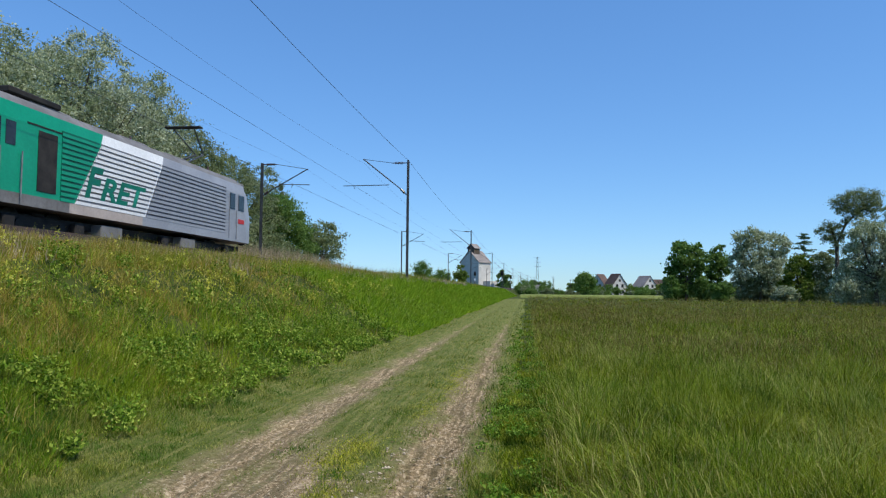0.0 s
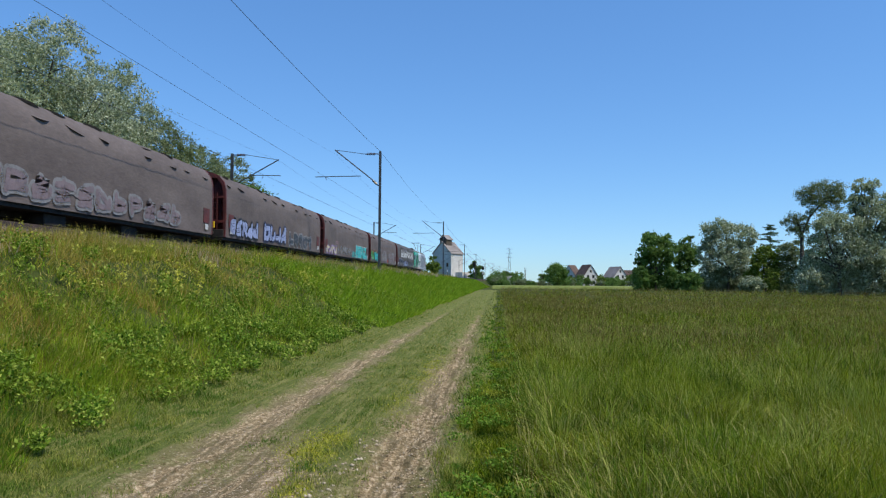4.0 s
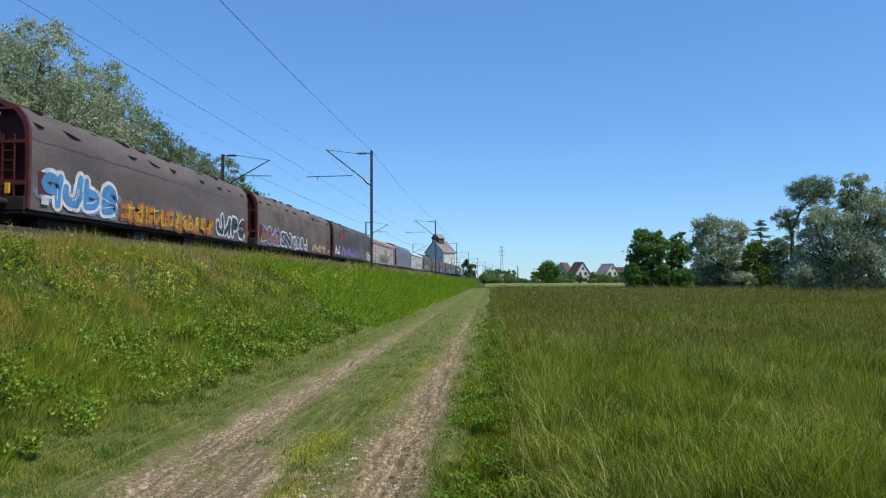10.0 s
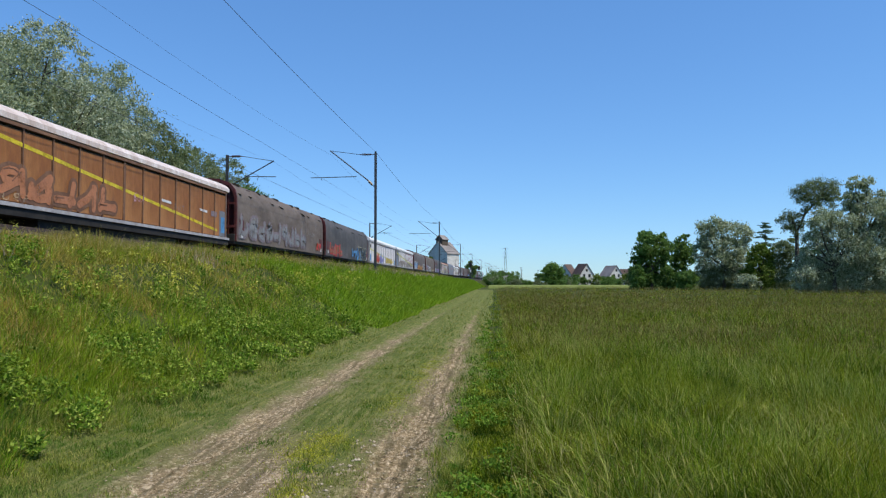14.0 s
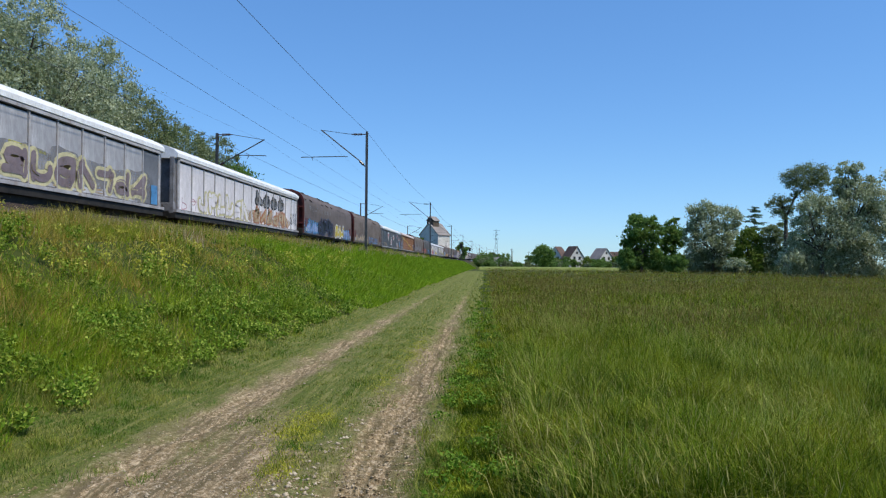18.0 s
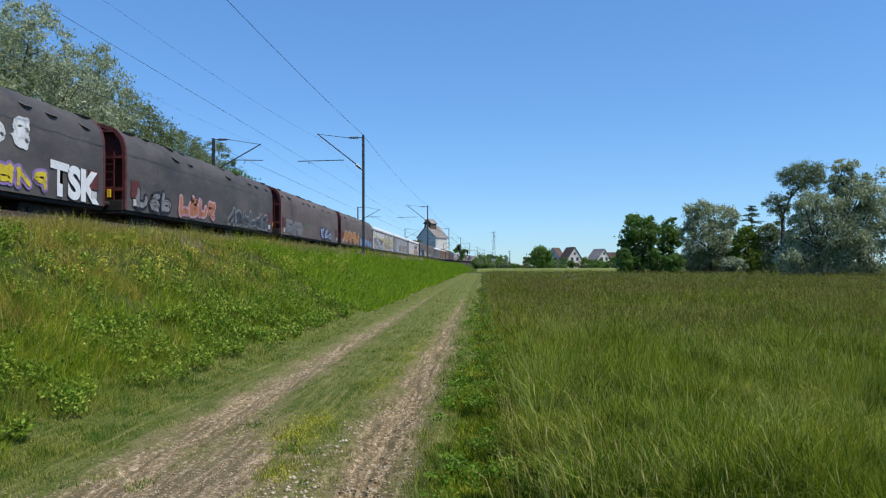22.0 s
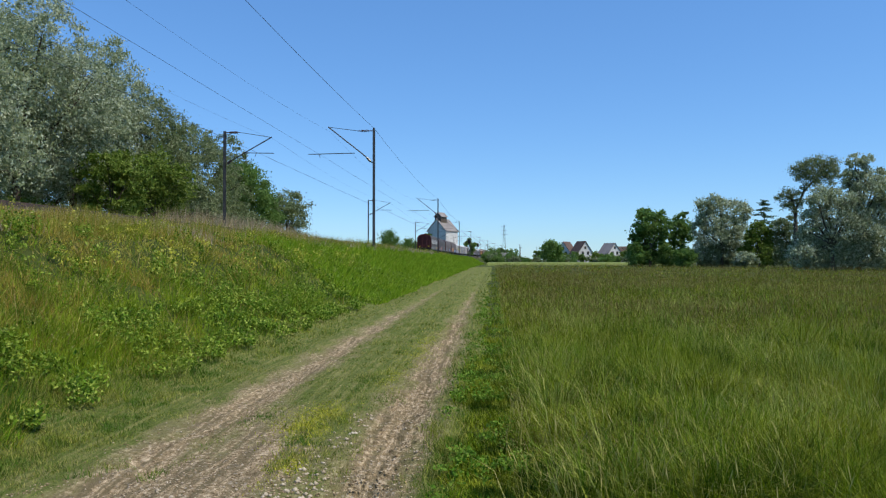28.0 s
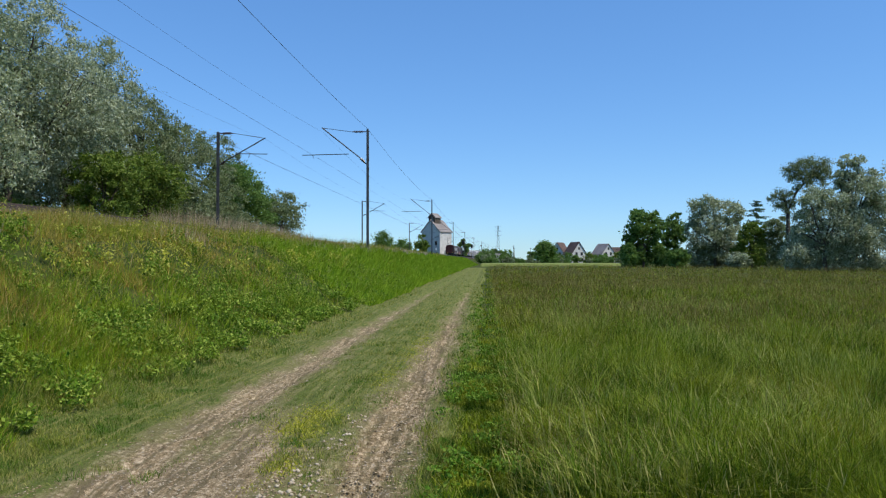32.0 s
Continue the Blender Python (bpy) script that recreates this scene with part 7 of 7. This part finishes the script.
G(W[22], -4.0, 8.8, 1.0, 2.2, 8, "grey_spray", "", 224, "cloud", PX)
G(W[22], 0.2, 8.6, 1.0, 2.1, 7, "mauve_spray", "cream_spray", 221, "bubble", PX + 0.006)
G(W[22], -5.6, 8.0, 1.0, 1.35, 12, "tan_spray", "", 222, "thin", PX)
for y_ in (-9.4, 9.0):
    band(W[22], y_, y_ + 0.55, 1.0, 1.75, "blue_spray", "blue plate", PB - 0.02)
band(W[22], 0.5, 2.2, 2.0, 2.1, "lime_line", "yellow line", PX, -0.1), band(W[22], -8.2, -7.4, 2.86, 2.97, "lime_line", "yellow line", PX, -0.1)
G(W[22], -8.6, -7.0, 1.05, 1.7, 3, "green_spray", "", 223, "thin", PX)
G(W[23], 0.2, 9.2, 1.0, 2.0, 4, "tan_spray", "", 234, "cloud", PX)
G(W[23], 0.4, 9.4, 1.35, 2.85, 5, "cream_spray", "taupe_spray", 231, "bubble", PX + 0.01)
G(W[23], -9.2, 0.0, 1.0, 2.3, 5, "mauve_spray", "", 235, "cloud", PX)
G(W[23], -9.0, -0.2, 1.0, 2.35, 5, "panel_grey", "black_spray", 232, "bubble", PX + 0.006)
band(W[23], -9.6, 2.0, 2.62, 2.74, "lime_line", "yellow line", PX + 0.03, -0.8)
G(W[23], 2.0, 8.0, 1.0, 1.3, 6, "brown_spray", "", 233, "thin", PX + 0.03)
band(W[23], 9.0, 9.7, 1.2, 1.9, "blue_spray", "blue plate", PX)
# last hood wagons
G(W[24], -8.4, 0.6, 0.95, 1.9, 6, "brown_spray", "", 243, "cloud", HX - 0.004)
G(W[24], -8.2, 0.4, 1.05, 2.15, 7, "orange_spray", "tan_spray", 241, "bubble", HX)
G(W[24], 1.0, 8.6, 0.95, 1.7, 7, "pale_blue_spray", "blue_spray", 242, "bubble", HX)
G(W[25], 2.0, 6.4, 0.92, 1.95, 3, "pale_blue_spray", "black_spray", 251, "bubble", HX)
G(W[25], -8.4, -3.8, 1.0, 1.9, 5, "panel_end", "grey_spray", 252, "bubble", HX)
G(W[25], -2.8, -1.6, 1.5, 2.0, 2, "green_spray", "", 253, "thin", HX)
G(W[26], 1.4, 8.2, 0.95, 1.85, 6, "panel_black", "grey_spray", 261, "bubble", HX)
G(W[26], -4.6, -0.4, 0.95, 1.9, 4, "rust_spray", "pink_spray", 262, "bubble", HX)
G(W[26], -8.6, -5.4, 0.95, 1.8, 3, "grey_spray", "black_spray", 263, "bubble", HX)
G(W[27], -8.6, 5.2, 2.05, 3.12, 13, "white_spray", "", 271, "fat", HX)
G(W[27], -7.6, 1.0, 0.95, 1.6, 8, "panel_end", "grey_spray", 272, "bubble", HX)
G(W[27], 2.8, 6.0, 1.05, 1.65, 4, "yellow_spray", "violet_spray", 273, "bubble", HX)
lettering(W[27], "TSK", 6.1, 8.9, 0.95, 2.05, M["white"], HX + 0.01, 0.05, 0.0, "fat white sprayed letters", drift=-0.1)


def patch(wagon, pts, fill, label, x):
    """A flat painted field with the given corners, along and up."""
    bm = bmesh.new()
    bm.faces.new([bm.verts.new((x, y, z)) for y, z in pts])
    part("paint_field", bm, M[fill], wagon, label)


# rusty orange wagon with two grey panels at its end
band(W[17], -8.6, 8.7, 2.84, 2.96, "yellow_spray", "yellow line", PB - 0.05, -1.68)
band(W[17], -9.65, -8.9, 2.28, 2.95, "black", "dark data plate", PB - 0.04)
for k_ in range(3):
    band(W[17], -9.45, -9.1, 2.4 + 0.17 * k_, 2.46 + 0.17 * k_, "grey_spray", "pale bar", PB - 0.035)
band(W[17], -9.7, -9.25, 1.1, 1.9, "blue_spray", "blue plate", PB - 0.04)
band(W[17], -9.13, -8.74, 1.22, 1.48, "white_spray", "white data card", PB - 0.04)
band(W[17], -8.5, -8.14, 1.16, 1.62, "black", "dark data plate", PB - 0.04)
for k_ in range(3):
    band(W[17], -8.05, -7.6, 1.2 + 0.15 * k_, 1.25 + 0.15 * k_, "grey_spray", "pale bar", PB - 0.04)
band(W[17], 8.95, 9.65, 0.98, 2.2, "panel_end", "grey repaired corner", PB - 0.045)
band(W[17], 9.15, 9.6, 1.15, 1.9, "blue_spray", "blue plate", PB - 0.04)
G(W[17], -6.6, -0.5, 1.0, 2.0, 5, "rust_spray", "frame_rust", 171, "bubble", PB - 0.04)
G(W[17], -7.3, -5.2, 0.98, 1.25, 5, "tan_spray", "", 172, "thin", PB - 0.03)
G(W[17], 0.6, 1.5, 1.7, 2.1, 3, "pink_spray", "", 173, "thin", PB - 0.03)
G(W[17], 4.0, 5.0, 1.78, 2.05, 3, "mauve_spray", "", 174, "thin", PB - 0.03)
for y_ in (2.9, 6.6):
    band(W[17], y_, y_ + 0.85, 1.98, 2.08, "white_spray", "white bar", PB - 0.035, -0.03)
band(W[17], 7.9, 8.6, 1.85, 2.1, "mauve_spray", "mauve bar", PB - 0.035)
# black wagon with white-edged red shapes
for pts, red in (([(5.6, 3.05), (6.7, 2.95), (5.62, 2.25)], [(5.8, 2.9), (6.35, 2.85), (5.8, 2.5)]), ([(8.7, 2.75), (7.4, 2.12), (8.65, 2.1)], [(8.5, 2.5), (7.85, 2.22), (8.5, 2.22)]), ([(5.4, 1.7), (6.45, 1.66), (6.45, 1.04), (5.7, 1.0)], [(5.75, 1.5), (6.25, 1.5), (6.25, 1.12), (5.85, 1.1)]), ([(1.2, 2.9), (2.6, 2.2), (1.3, 1.9)], [(1.5, 2.6), (2.1, 2.25), (1.5, 2.1)]), ([(-1.6, 1.2), (-0.2, 1.3), (-0.9, 2.6)], [(-1.2, 1.4), (-0.5, 1.45), (-0.9, 2.1)]), ([(-4.6, 2.9), (-3.0, 2.9), (-3.9, 1.5)], [(-4.2, 2.7), (-3.4, 2.7), (-3.9, 2.0)])):
    patch(W[18], pts, "white_spray", "white sprayed shape", PB - 0.03)
    patch(W[18], red, "red_spray", "red sprayed field", PB - 0.025)
band(W[18], 8.63, 8.7, 1.3, 2.7, "grey_spray", "pale line", PB - 0.035)
band(W[18], 9.1, 9.7, 1.15, 1.9, "blue_spray", "blue plate", PB - 0.04)
G(W[18], 6.5, 8.5, 1.0, 1.45, 5, "tan_spray", "black_spray", 181, "bubble", PB - 0.03)
G(W[18], -8.6, -5.0, 1.0, 1.5, 7, "tan_spray", "", 182, "thin", PB - 0.03)



def line_pose(s, t):
    """Where a vehicle with its middle at s at 0 s stands at t seconds."""
    y = s + SPEED * t
    x = FAR_TRACK + float(bend(y))
    turn = math.degrees(math.atan2(float(bend(y + 8) - bend(y - 8)), 16))
    return pose(x, y, RAIL, 0, 0, -turn)


def motions():
    for vehicle, s in TRAIN:
        walk(vehicle, [(t, line_pose(s, t)) for t in range(0, 33, 2)])


motions()
